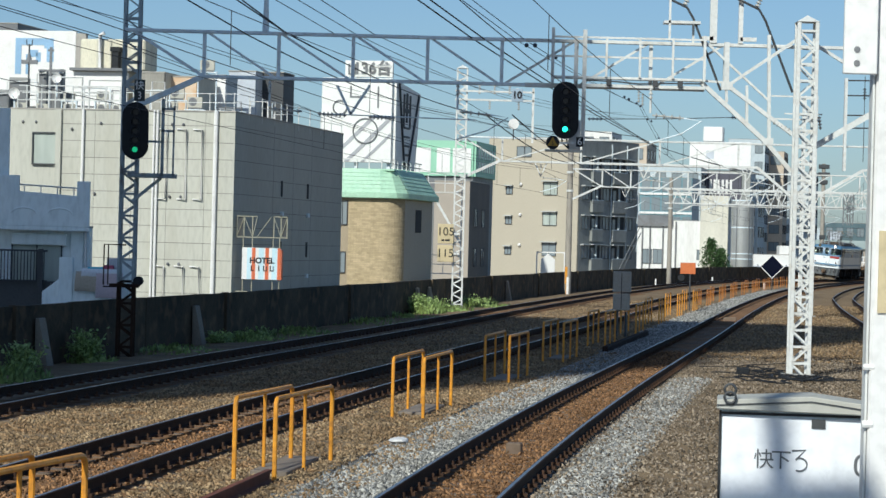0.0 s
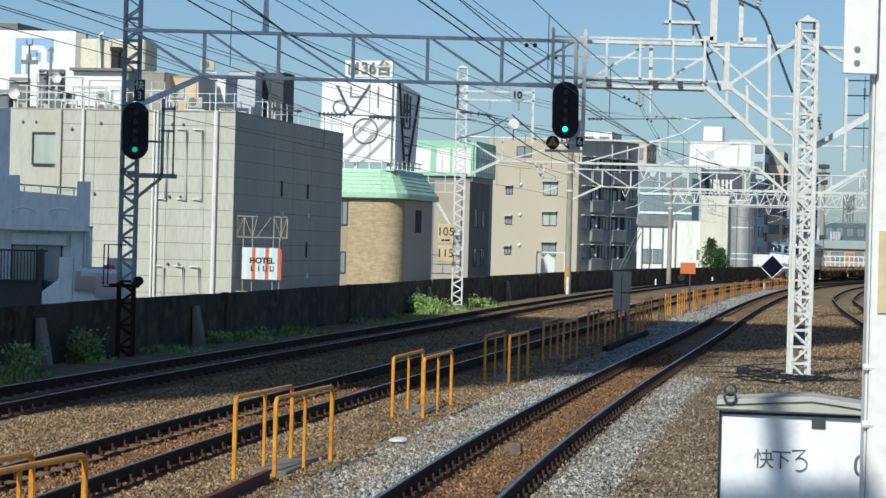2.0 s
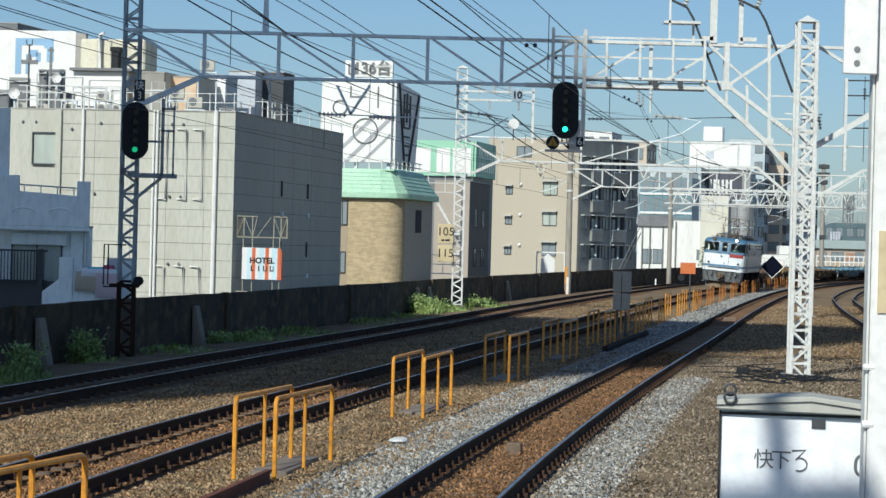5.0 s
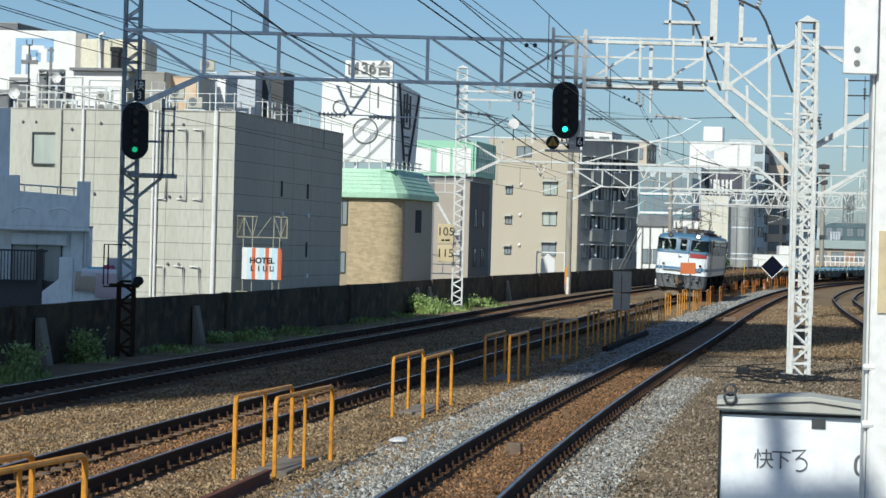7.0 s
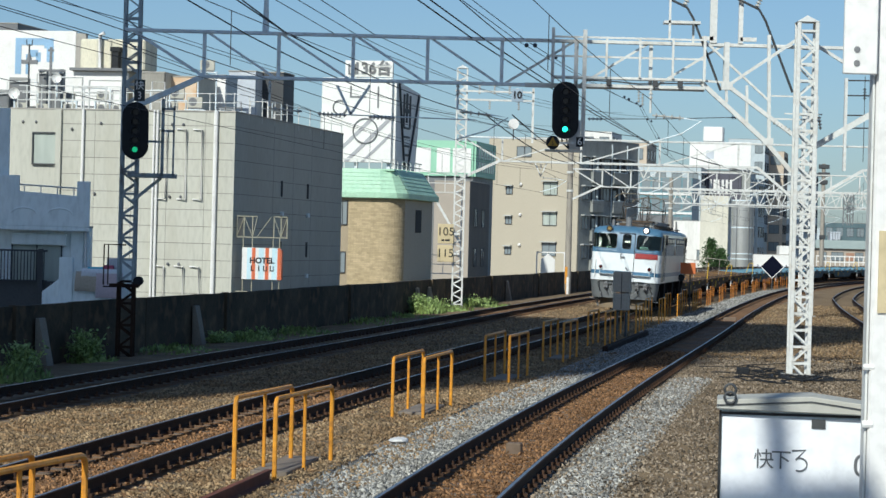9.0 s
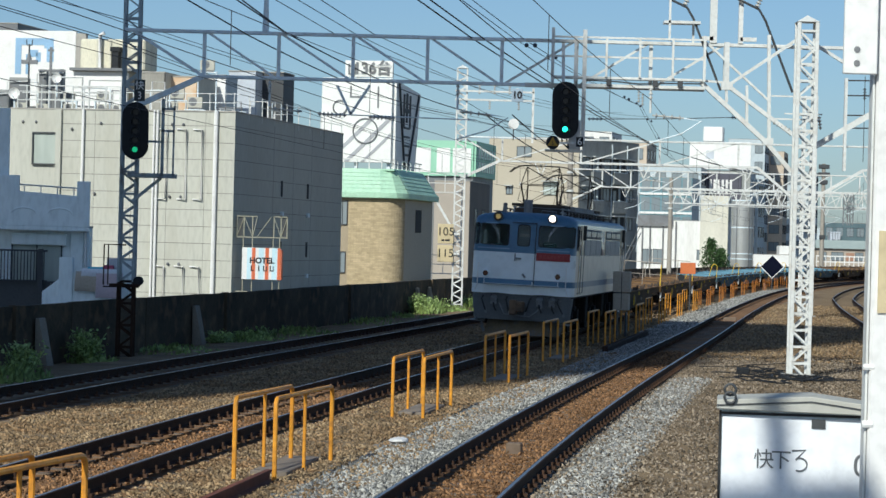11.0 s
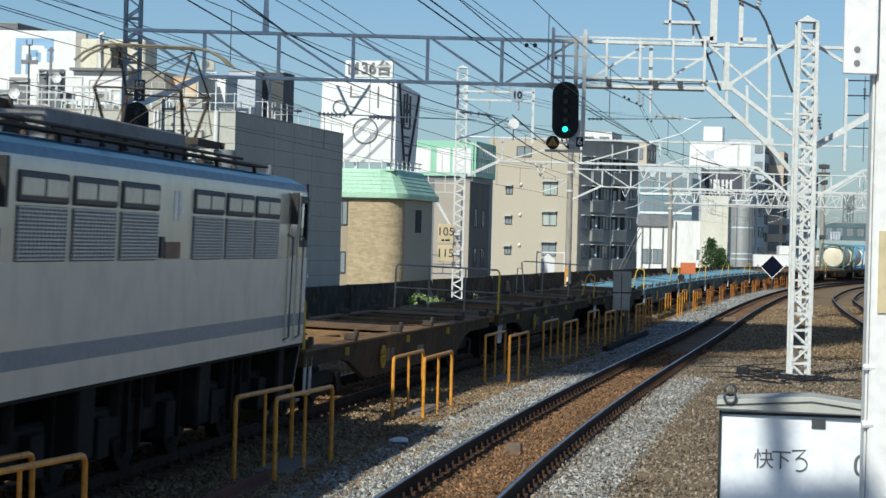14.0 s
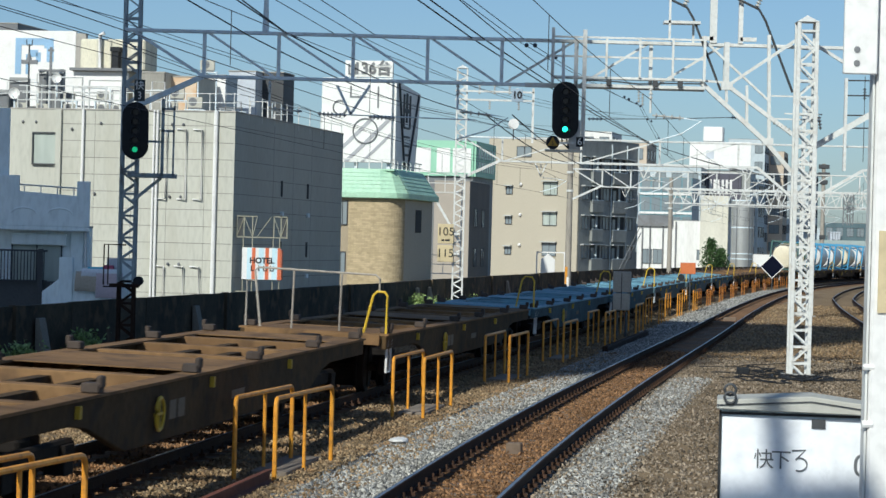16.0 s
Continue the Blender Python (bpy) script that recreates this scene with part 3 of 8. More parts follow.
for k, (xa, za, xb, zb, drift) in enumerate(FEEDERS):
    t = thing("feeder_wire", "thin dark feeder cable strung above the gantries", "overhead wire", group="feeder wires")
    near, a, b = Vector((xa - 70 * drift, -13.0, za)), Vector((xa, 57.0, za)), Vector((xb, 109.0, zb))
    c = b + (b - a) * 0.8 + Vector((5.0, 0, 0)) if k < 12 else Vector((13.55 + 0.25 * (k - 12), 150.0, 7.7))
    pts = [p.lerp(q, u / 14) - Vector((0, 0, sag * 4 * (u / 14) * (1 - u / 14))) for p, q, sag in ((near, a, 0.05), (a, b, 0.28 if k in (4, 5, 6) else 0.1), (b, c, 0.2)) for u in range(14)]
    part("cable", Geo().tube(pts, 0.016 if k in (4, 5, 6, 10, 11) else 0.009, 5), WIRE, t)
    if k >= 12:
        for u in (-0.16, 0.05, 0.16, 0.55, 0.80, 0.97, 1.2, 1.5):
            p = b.lerp(c, u - 1) if u > 1 else a.lerp(b, u) if u > 0 else a.lerp(near, -u)
            q = Geo()
            q.ball(tuple(p), 0.055, 10)
            part("ball_insulator", q, BALL, t)
        q = Geo()
        insulator(q, (b.x, b.y, b.z + 0.6), (b.x, b.y, b.z + 0.05), 0.075, 4)
        part("insulator", q, PORCELAIN, t)
# cable between strain insulators past the second gantry, and two cables from the bracket over the far track
t = thing("strained_wire", "dark cable strained between two rows of insulators", "overhead wire")
part("cable", Geo().tube([(6.1, 109, 8.06), (9.4, 109, 8.15), (12.73, 109, 8.31)], 0.018, 5), WIRE, t)
for x0, x1, z in ((6.1, 6.75, 8.07), (12.3, 12.75, 8.29)):
    q = Geo()
    insulator(q, (x0, 109, z), (x1, 109, z + 0.01), 0.10, 4)
    part("insulator", q, BALL, t)
for xa, xb, zb in ((0.87, 5.29, 6.16), (1.49, 6.4, 5.9)):
    t = thing("feeder_wire", "dark feeder cable hung under a pale bracket", "overhead wire", group="feeder wires")
    p, q = Vector((xa, 57.0, 5.46)), Vector((xb, 109.0, zb))
    part("cable", Geo().tube([p.lerp(q, u / 12) - Vector((0, 0, 0.8 * (u / 12) * (1 - u / 12))) for u in range(13)], 0.015, 5), WIRE, t)
t = thing("beam_spike", "tapered grey post standing on the gantry beam", "post", pose(-4.13, 57.0, 7.16))
part("shaft", Geo().tube([(0, 0, 0), (0, 0, 1.3)], 0.08, 10, r2=0.03), STEEL_GREY, t)

# ---- signals ----
HOOD = material("dark_blue_hood", (0.035, 0.042, 0.052), None, 0.5)
LENS_DARK = material("unlit_lens", (0.03, 0.03, 0.028), None, 0.4, bump=0)
def signal_head(m, label, lit, material_lit):
    t = thing("railway_signal", label, "signal", m)
    n = 24
    outline = [(0.3 * math.cos(a), (0.34 if math.sin(a) > 0 else -0.34) + 0.3 * math.sin(a)) for a in [2 * math.pi * k / n for k in range(n)]]
    part("backboard", Geo().prism(outline, "y", -0.01, 0.02), BLACK, t, bevel=0.004)
    part("housing", Geo().box(-0.16, 0.16, 0.02, 0.2, -0.5, 0.5), BLACK, t, bevel=0.02)
    for k in range(5):
        z = 0.42 - 0.21 * k
        part("lens", Geo().tube([(0, -0.03, z), (0, 0.02, z)], 0.062, 16), material_lit if k == lit else LENS_DARK, t)
        g = Geo()
        seg = [(0.092 * math.cos(a), 0.092 * math.sin(a)) for a in [math.pi * (-0.12 + 1.24 * j / 12) for j in range(13)]]
        for (x0, z0), (x1, z1) in zip(seg, seg[1:]):
            g.quadset([(x0, -0.01, z + z0), (x1, -0.01, z + z1), (x1, -0.14, z + z1 - 0.02), (x0, -0.14, z + z0 - 0.02),
                       (x0 * 1.06, -0.01, z + z0 * 1.06), (x1 * 1.06, -0.01, z + z1 * 1.06), (x1 * 1.06, -0.14, z + z1 * 1.06 - 0.02), (x0 * 1.06, -0.14, z + z0 * 1.06 - 0.02)],
                      [(0, 1, 2, 3), (7, 6, 5, 4), (3, 2, 6, 7)])
        part("hood", g, HOOD, t)
    return t


sig = signal_head(pose(-6.94, 56.4, 4.86), "black colour-light signal with a dim green lamp on the lattice mast", 4, GREEN_DIM)
part("mounting", Geo().box(-0.3, 0.0, 0.2, 1.5, -0.05, 0.05).box(-0.3, 0.0, 0.2, 1.5, 0.3, 0.4), STEEL_GREY, sig)
sig = signal_head(pose(2.65, 56.3, 5.56), "black colour-light signal with a lit green lamp under the gantry", 4, GREEN_LAMP)
part("hanger", Geo().box(0.1, 0.36, 0.24, 0.4, -0.86, -0.2).box(-0.42, 0.42, 0.2, 0.42, -0.92, -0.87).bar((-0.05, 0.2, 0.4), (-0.05, 0.72, 1.58), 0.07), STEEL_WHITE, sig)
part("cable", Geo().tube([(-0.08, 0.1, -0.5), (-0.05, 0.1, -0.72), (0.1, 0.1, -0.85)], 0.02, 6).tube([(0.02, 0.1, -0.5), (0.06, 0.1, -0.7), (0.1, 0.1, -0.85)], 0.02, 6), BLACK, sig)

t = thing("number_plate", "black plate with white figure below the signal", "sign", pose(2.98, 56.2, 4.86))
part("plate", Geo().box(-0.08, 0.08, 0, 0.02, -0.11, 0.11), BLACK, t, bevel=0.01)
letters("6", 0.22, WHITE, t, pose(0, -0.006, 0) @ FACE)
t = thing("number_plate", "dark upright plate with white characters above the signal", "sign", pose(-6.88, 56.5, 5.77))
part("plate", Geo().box(-0.12, 0.12, 0, 0.02, -0.24, 0.24), material("dark_teal_plate", (0.02, 0.035, 0.04), None, 0.5), t, bevel=0.01)
letters("3", 0.24, WHITE, t, pose(0, -0.006, -0.12) @ FACE)
letters("快", 0.21, WHITE, t, pose(0, -0.006, 0.10) @ FACE, bold=0.002)
t = thing("warning_disc", "round dark plate with an orange triangle", "sign", pose(2.38, 56.2, 4.83))
part("disc", Geo().tube([(0, 0, 0), (0, 0.03, 0)], 0.15, 24), BLACK, t)
part("triangle", Geo().prism([(-0.12, -0.075), (0.12, -0.075), (0, 0.125)], "y", -0.008, 0.0), material("amber_triangle", (0.42, 0.24, 0.015), None, 0.5), t)
letters("5", 0.13, BLACK, t, pose(0, -0.014, -0.015) @ FACE, depth=0.002)
part("bracket", Geo().box(0.0, 0.6, 0.03, 0.06, -0.02, 0.02), STEEL_WHITE, t)

# platform and brackets of the left signal mast
t = thing("mast_bracket", "grey steel work bracket on the lattice mast", "bracket", pose(-7.25, 57.8, 3.9))
part("shelf", Geo().box(0.0, 1.1, -0.2, 0.2, -0.05, 0.05), STEEL_MAST, t, bevel=0.01)
part("strut", Geo().bar((0.1, 0, -0.6), (0.75, 0, -0.05), 0.07), STEEL_MAST, t)
part("rail_post", Geo().box(0.75, 0.82, -0.2, -0.13, 0.0, 1.75).box(1.02, 1.06, -0.2, -0.16, 0.0, 1.6), STEEL_MAST, t)
part("rail", Geo().box(0.1, 0.8, -0.2, -0.16, 0.75, 0.8).box(0.75, 1.06, -0.2, -0.16, 1.0, 1.05).box(0.75, 1.06, -0.2, -0.16, 1.5, 1.55), STEEL_MAST, t)

t = thing("mast_shelf", "dark shelf with a round box and thin frame on the mast", "bracket", pose(-7.25, 57.75, 1.38))
part("shelf", Geo().box(-0.35, 0.32, -0.15, 0.2, -0.03, 0.03), RAIL_SIDE, t)
part("round_box", Geo().tube([(0.3, -0.1, 0.1), (0.3, 0.12, 0.1)], 0.11, 12), BLACK, t, "black round box")
part("thin_frame", Geo().tube([(-0.5, 0, 0.0), (-0.5, 0, 0.92), (0.0, 0, 0.92)], 0.02, 6).tube([(-0.4, 0, 0.0), (-0.4, 0, 0.92)], 0.015, 6), RAIL_SIDE, t)
part("bracket_arm", Geo().box(-0.52, 0.3, 0.1, 0.16, -0.06, -0.03), RAIL_SIDE, t)
# work platform on the gantry over the near tracks
t = thing("gantry_platform", "pale steel maintenance platform with railings on the gantry", "platform", pose(0, 56.8, 0))
part("walkway", Geo().box(2.35, 5.72, -0.12, 0.1, 6.30, 6.36), STEEL_WHITE, t, bevel=0.008)
part("edge_beam", Geo().box(3.1, 5.78, -0.14, -0.08, 6.12, 6.19), STEEL_WHITE, t)
for x, w, z0, z1 in ((2.355, 0.07, 6.18, 7.43), (3.07, 0.09, 4.84, 7.40), (2.865, 0.06, 6.23, 7.2), (3.56, 0.05, 6.35, 7.24), (4.31, 0.05, 6.35, 7.24), (5.05, 0.05, 6.35, 7.26), (5.76, 0.06, 6.30, 7.33)):
    part("post", Geo().box(x - w / 2, x + w / 2, -0.17, -0.17 + w, z0, z1), STEEL_WHITE, t)
for z in (6.80, 7.235):
    part("railing", Geo().box(2.34, 5.76, -0.115, -0.085, z - 0.022, z + 0.022), STEEL_WHITE, t)
for x in (3.62, 4.66, 5.22):
    part("clamp", Geo().box(x - 0.05, x + 0.06, -0.19, -0.1, 6.16, 6.30), DARKGREY, t)
part("conduit", Geo().tube([(3.1, -0.16, 6.27), (3.8, -0.16, 6.25), (4.3, -0.16, 6.21), (4.9, -0.16, 6.24), (5.7, -0.16, 6.25)], 0.018, 6), DARKGREY, t)
part("top_frame", Geo().box(4.84, 5.66, -0.1, 0.3, 7.60, 7.66).box(4.94, 4.99, -0.1, -0.05, 7.2, 8.2).box(5.5, 5.55, 0.2, 0.25, 7.2, 7.6), STEEL_WHITE, t)
for x, w, foot in ((5.97, 0.16, -0.26), (6.585, 0.10, 0.36)):
    part("riser", Geo().box(x - w / 2, x + w / 2, 0.1, 0.2, 7.2, 8.7).box(*sorted((x, x + foot)), 0.1, 0.2, 7.25, 7.34), STEEL_WHITE, t)
for x in (5.4, 7.02):
    part("downlead", Geo().tube([(x - 0.6, 0, 8.22), (x - 0.05, 0, 7.97), (x + 0.1, 0, 7.72), (x + 0.55, 0, 6.62), (x + 0.75, 0, 6.12)], 0.03, 6), DARKGREY, t)
    part("insulator", (lambda q: (insulator(q, (x - 0.1, 0, 8.02), (x - 0.02, 0, 8.22), 0.07, 3), q)[1])(Geo()), PORCELAIN, t)

# bracket arms on the second mast, with the number board
t = thing("insulator_frame", "pale steel bracket frame with insulators on the lattice mast", "bracket", pose(0.65, 108.7, 8.7))
for z in (0.05, 0.42):
    part("arm", Geo().box(-0.3, 3.1, -0.05, 0.05, z - 0.04, z + 0.04), STEEL_WHITE, t)
part("end_post", Geo().box(3.02, 3.12, -0.05, 0.05, -1.75, 0.6), STEEL_WHITE, t)
for x in (0.75, 1.4, 2.05, 1.2, 2.45):
    z = 0.5 if x not in (1.2, 2.45) else -0.15
    q = Geo()
    insulator(q, (x, 0, z - 0.2), (x, 0, z + 0.2), 0.07, 4)
    part("insulator", q, PORCELAIN, t)
# the board's shade is put into its blue-grey colour
t = thing("number_board", "square board toned blue-grey for shade, with a black number", "sign", pose(3.02, 108.6, 8.98))
part("board", Geo().box(-0.24, 0.24, 0, 0.03, -0.28, 0.28), material("blue_grey_board", (0.36, 0.46, 0.56), None, 0.5), t, bevel=0.01)
letters("10", 0.42, BLACK, t, pose(0, -0.006, 0) @ FACE, bold=0.018)
part("clamp", Geo().box(-0.05, 0.05, 0.03, 0.08, -0.3, 0.3), STEEL_WHITE, t)
t = thing("round_mirror", "round white disc on a short stem", "disc", pose(2.9, 108.7, 7.75))
part("disc", Geo().tube([(0, 0, 0), (0, 0.05, 0)], 0.23, 22), WHITE, t)
part("stem", Geo().tube([(0, 0.03, -0.7), (0, 0.03, 0.0)], 0.025, 6), DARKGREY, t)
part("cross_wire", Geo().tube([(-2.2, 0.05, -0.6), (0.3, 0.05, -0.62)], 0.03, 6), STEEL_GREY, t)
t = thing("gantry_bracing", "pale steel bracing at the gantry's arched end", "bracing", pose(0, 56.8, 0))
for xa, za, xb, zb, w in ((5.75, 7.24, 7.23, 5.93, 0.05), (6.30, 6.24, 7.79, 5.18, 0.09), (5.70, 6.30, 7.20, 4.99, 0.10), (7.20, 4.99, 7.79, 4.33, 0.10),
                          (6.74, 6.25, 6.76, 5.42, 0.06), (7.21, 7.40, 7.27, 4.95, 0.075), (7.30, 6.03, 7.87, 6.03, 0.035), (7.31, 5.52, 8.39, 5.51, 0.035),
                          (7.60, 5.64, 8.45, 5.64, 0.03), (6.34, 6.26, 7.81, 7.29, 0.07), (6.27, 7.21, 6.28, 6.26, 0.11), (8.31, 7.18, 8.95, 6.80, 0.07),
                          (5.74, 6.33, 6.36, 6.30, 0.05), (6.28, 6.26, 6.29, 5.86, 0.06), (7.25, 5.55, 7.6, 5.32, 0.05)):
    part("brace", Geo().bar((xa, 0, za), (xb, 0, zb), w), STEEL_WHITE, t)
part("joint_plate", Geo().box(6.16, 6.42, -0.06, 0.06, 6.14, 6.32), STEEL_WHITE, t)
part("joint_plate", Geo().box(7.12, 7.36, -0.06, 0.06, 4.92, 5.08), STEEL_WHITE, t)
part("stay_insulator", (lambda q: (insulator(q, (7.35, 0, 5.45), (7.75, 0, 5.25), 0.06, 5), insulator(q, (8.38, 0, 5.6), (8.42, 0, 5.3), 0.05, 4), q)[2])(Geo()), PORCELAIN, t)
t = thing("drop_post", "thin pale post with cross arms and insulators", "post", pose(17.2, 108.8, 0))
part("post", Geo().box(-0.06, 0.06, -0.05, 0.2, 6.1, 10.1), STEEL_WHITE, t)
for z in (10.0, 9.35, 8.5, 7.95):
    part("cross_arm", Geo().tube([(0, 0, z), (1.3, 0, z + 0.02)], 0.035, 6), DARKGREY, t)
q = Geo()
insulator(q, (0.8, 0, 9.2), (0.8, 0, 9.7), 0.09, 4)
part("insulator", q, DARKGREY, t)
part("wire", Geo().tube([(0.8, 0, 6.5), (0.8, 0, 10.2)], 0.015, 5), WIRE, t)
t = thing("cross_strut", "dark insulated strut hung from a steel vee under the gantry", "strut", pose(0, 56.9, 0))
part("vee_hanger", Geo().bar((-2.48, 0, 6.02), (-2.16, 0, 5.38), 0.06).bar((-1.74, 0, 6.04), (-2.16, 0, 5.38), 0.06), STEEL_GREY, t)
part("strut", Geo().tube([(-2.55, 0, 5.37), (0.66, 0, 5.32)], 0.016, 6), STEEL_GREY, t)
q = Geo()
insulator(q, (-1.75, 0, 5.33), (-1.15, 0, 5.31), 0.06, 7)
part("insulator", q, PORCELAIN, t)
q = Geo()
insulator(q, (-2.9, 0, 5.37), (-2.25, 0, 5.35), 0.06, 7)
part("insulator", q, PORCELAIN, t)
# ---- the train ----
LOCO_BLUE = material("loco_blue_paint", (0.078, 0.185, 0.295), (0.068, 0.165, 0.265), 0.42, big=0.7, fine=10, bump=0.03, stain=(0.085, 0.15, 0.25), stain_amount=0.3)
LOCO_WHITE = material("loco_white_paint", (0.78, 0.84, 0.86), (0.75, 0.81, 0.83), 0.3, big=0.3, fine=2.2, bump=0.0, stain=(0.68, 0.67, 0.63), stain_amount=0.2)
LOCO_GREY = material("loco_grey_paint", (0.78, 0.69, 0.51), (0.74, 0.655, 0.485), 0.22, big=0.3, fine=2.2, bump=0.0, stain=(0.55, 0.50, 0.42), stain_amount=0.3)
LOCO_LOW = material("loco_pale_side_paint", (0.76, 0.70, 0.59), (0.73, 0.675, 0.57), 0.35, big=0.3, fine=2.2, bump=0.0, stain=(0.62, 0.57, 0.49), stain_amount=0.3)
LOCO_STRIPE = material("loco_stripe_paint", (0.22, 0.27, 0.33), (0.19, 0.24, 0.30), 0.4)
SKIRT = material("loco_skirt_paint", (0.115, 0.128, 0.135), (0.095, 0.107, 0.114), 0.6, stain=(0.10, 0.085, 0.07))
PLOUGH = material("dusty_plough", (0.20, 0.15, 0.09), (0.13, 0.10, 0.065), 0.85, big=1.5, stain=(0.12, 0.13, 0.15), stain_amount=0.6)
UNDER = material("grimy_underframe", (0.018, 0.015, 0.013), (0.010, 0.009, 0.009), 0.85, stain=(0.06, 0.035, 0.022), stain_amount=0.35)
RUBBER = material("black_rubber", (0.02, 0.02, 0.02), None, 0.6)
REDPLATE = material("red_number_plate", (0.36, 0.042, 0.042), (0.31, 0.036, 0.038), 0.6, bump=0.02)
ROOFGEAR = material("sooty_roof_gear", (0.085, 0.07, 0.055), (0.055, 0.045, 0.037), 0.8, stain=(0.16, 0.10, 0.06))
INSIDE = material("cab_interior", (0.11, 0.21, 0.17), (0.085, 0.16, 0.13), 0.7)
CABDARK = material("grey_green_cab_wall", (0.33, 0.40, 0.37), (0.28, 0.345, 0.32), 0.8)
CABPAPER = material("cab_papers", (0.50, 0.52, 0.46), None, 0.8)
LOUVRE_DARK = material("louvre_shadow", (0.12, 0.135, 0.15), None, 0.6)
LOUVRE_PALE = material("louvre_blades", (0.68, 0.67, 0.62), (0.62, 0.61, 0.565), 0.5)
FROSTED = material("frosted_pane", (0.95, 0.87, 0.66), (0.90, 0.81, 0.60), 0.4)
REDLENS = material("dark_red_lens", (0.05, 0.006, 0.008), None, 0.12, bump=0)

LOCO_L = 15.45
# half outline of the nose in plan: across, and how far the nose stands ahead of the side's end
NOSE = [(0.0, 0.40), (0.17, 0.40), (0.33, 0.40), (0.41, 0.398), (0.98, 0.365), (1.22, 0.315), (1.31, 0.245), (1.36, 0.155), (1.387, 0.05), (1.397, -0.04), (1.40, -0.10)]
# levels: height, width factor, how far the nose leans back
SHELL = [(1.20, 1.0, 0.0), (1.44, 1.0, 0.0), (1.60, 1.0, 0.0), (2.32, 1.0, 0.0), (2.52, 1.0, 0.03), (3.07, 1.0, 0.12), (3.18, 0.995, 0.16),
         (3.27, 0.965, 0.24), (3.34, 0.86, 0.36), (3.39, 0.66, 0.52), (3.42, 0.35, 0.75)]


def nose_y(x, z):
    """Where the front's surface lies at x across and height z (negative is ahead)."""
    xs, fs = [p[0] for p in NOSE], [p[1] for p in NOSE]
    lean = float(np.interp(z, [s[0] for s in SHELL], [s[2] for s in SHELL]))
    return -float(np.interp(abs(x), xs, fs)) + lean


def loco_shell():
    """Outer skin as rings of quads; window openings are left out. Slots: white, blue, grey, stripe."""
    g = Geo()
    rings = []
    sides = [0.75, 1.4, 2.0, 7.7, 13.45, 14.05, 14.7]
    for z, wf, lean in SHELL:
        right = [(x * wf, -f + lean) for x, f in NOSE]
        rear = [(x * wf, LOCO_L + f - lean) for x, f in NOSE]
        mid = [(1.4 * wf, y) for y in sides]
        half = right + mid + rear[::-1]
        ring = half + [(-x, y) for x, y in half[::-1][1:-1]]
        rings.append([(x, y, z) for x, y in ring])
    n = len(rings[0])
    for r in rings:
        g.v.extend(r)
    for i in range(len(SHELL) - 1):
        zc = (SHELL[i][0] + SHELL[i + 1][0]) / 2
        for j in range(n):
            a, b = rings[i][j], rings[i][(j + 1) % n]
            xa, ya = (a[0] + b[0]) / 2 / max(SHELL[i][1], 0.01), (a[1] + b[1]) / 2
            end = ya < 0.1 + SHELL[i][2] or ya > LOCO_L - 0.1 - SHELL[i][2]
            if i == 4 and (end and (abs(xa) < 0.16 or 0.42 < abs(xa) < 1.36) or abs(xa) > 1.38 and (0.2 < ya < 0.7 or LOCO_L - 0.7 < ya < LOCO_L - 0.2)):
                continue
            mi = {0: 0 if end else 4, 1: 1 if end else 3, 2: 0 if end else 4, 3: 1 if end else 2, 4: 1 if end else 2, 5: 1 if end else 2}.get(i, 1)
            g.f.append((i * n + j, i * n + (j + 1) % n, (i + 1) * n + (j + 1) % n, (i + 1) * n + j))
            g.m.append(mi)
    top = (len(SHELL) - 1) * n
    g.f.append(tuple(top + j for j in range(n)))
    g.m.append(1)
    return g


def nose_panel(x0, x1, z0, z1, out, thick=0.02, n=6, flip=None):
    """A plate that follows the nose, its outer face out metres ahead of the skin."""
    g = Geo()
    xs = [x0 + (x1 - x0) * k / n for k in range(n + 1)]
    zs = [z0, (z0 + z1) / 2, z1]
    for d in (out, out - thick):
        for z in zs:
            for x in xs:
                y = nose_y(x, z) - d
                g.v.append((x, y if flip is None else flip - y, z))
    w = n + 1
    for lay in (0, 1):
        for i in range(2):
            for j in range(n):
                k = lay * 3 * w + i * w + j
                g.f.append((k, k + 1, k + w + 1, k + w))
                g.m.append(0)
    rim = [j for j in range(w)] + [w + w - 1, 3 * w - 1] + [2 * w + j for j in reversed(range(w - 1))] + [w]
    for a, b in zip(rim, rim[1:] + rim[:1]):
        g.f.append((a, b, b + 3 * w, a + 3 * w))
        g.m.append(0)
    return g


def nose_frame(x0, x1, z0, z1, r, out=0.01, flip=None):
    """A rubber seal round an opening in the nose, with rounded corners."""
    c = 0.07
    pts = []
    for cx, cz, a0 in ((x1 - c, z1 - c, 0), (x0 + c, z1 - c, 90), (x0 + c, z0 + c, 180), (x1 - c, z0 + c, 270)):
        for k in range(4):
            a = radians(a0 + 30 * k)
            pts.append((cx + c * math.cos(a), cz + c * math.sin(a)))
    pts.append(pts[0])
    pts.append(pts[1])
    fine = []
    for (xa, za), (xb, zb) in zip(pts, pts[1:]):
        for k in range(3):
            x, z = xa + (xb - xa) * k / 3, za + (zb - za) * k / 3
            y = nose_y(x, z) - out
            fine.append((x, y if flip is None else flip - y, z))
    return Geo().tube(fine, r, 6)


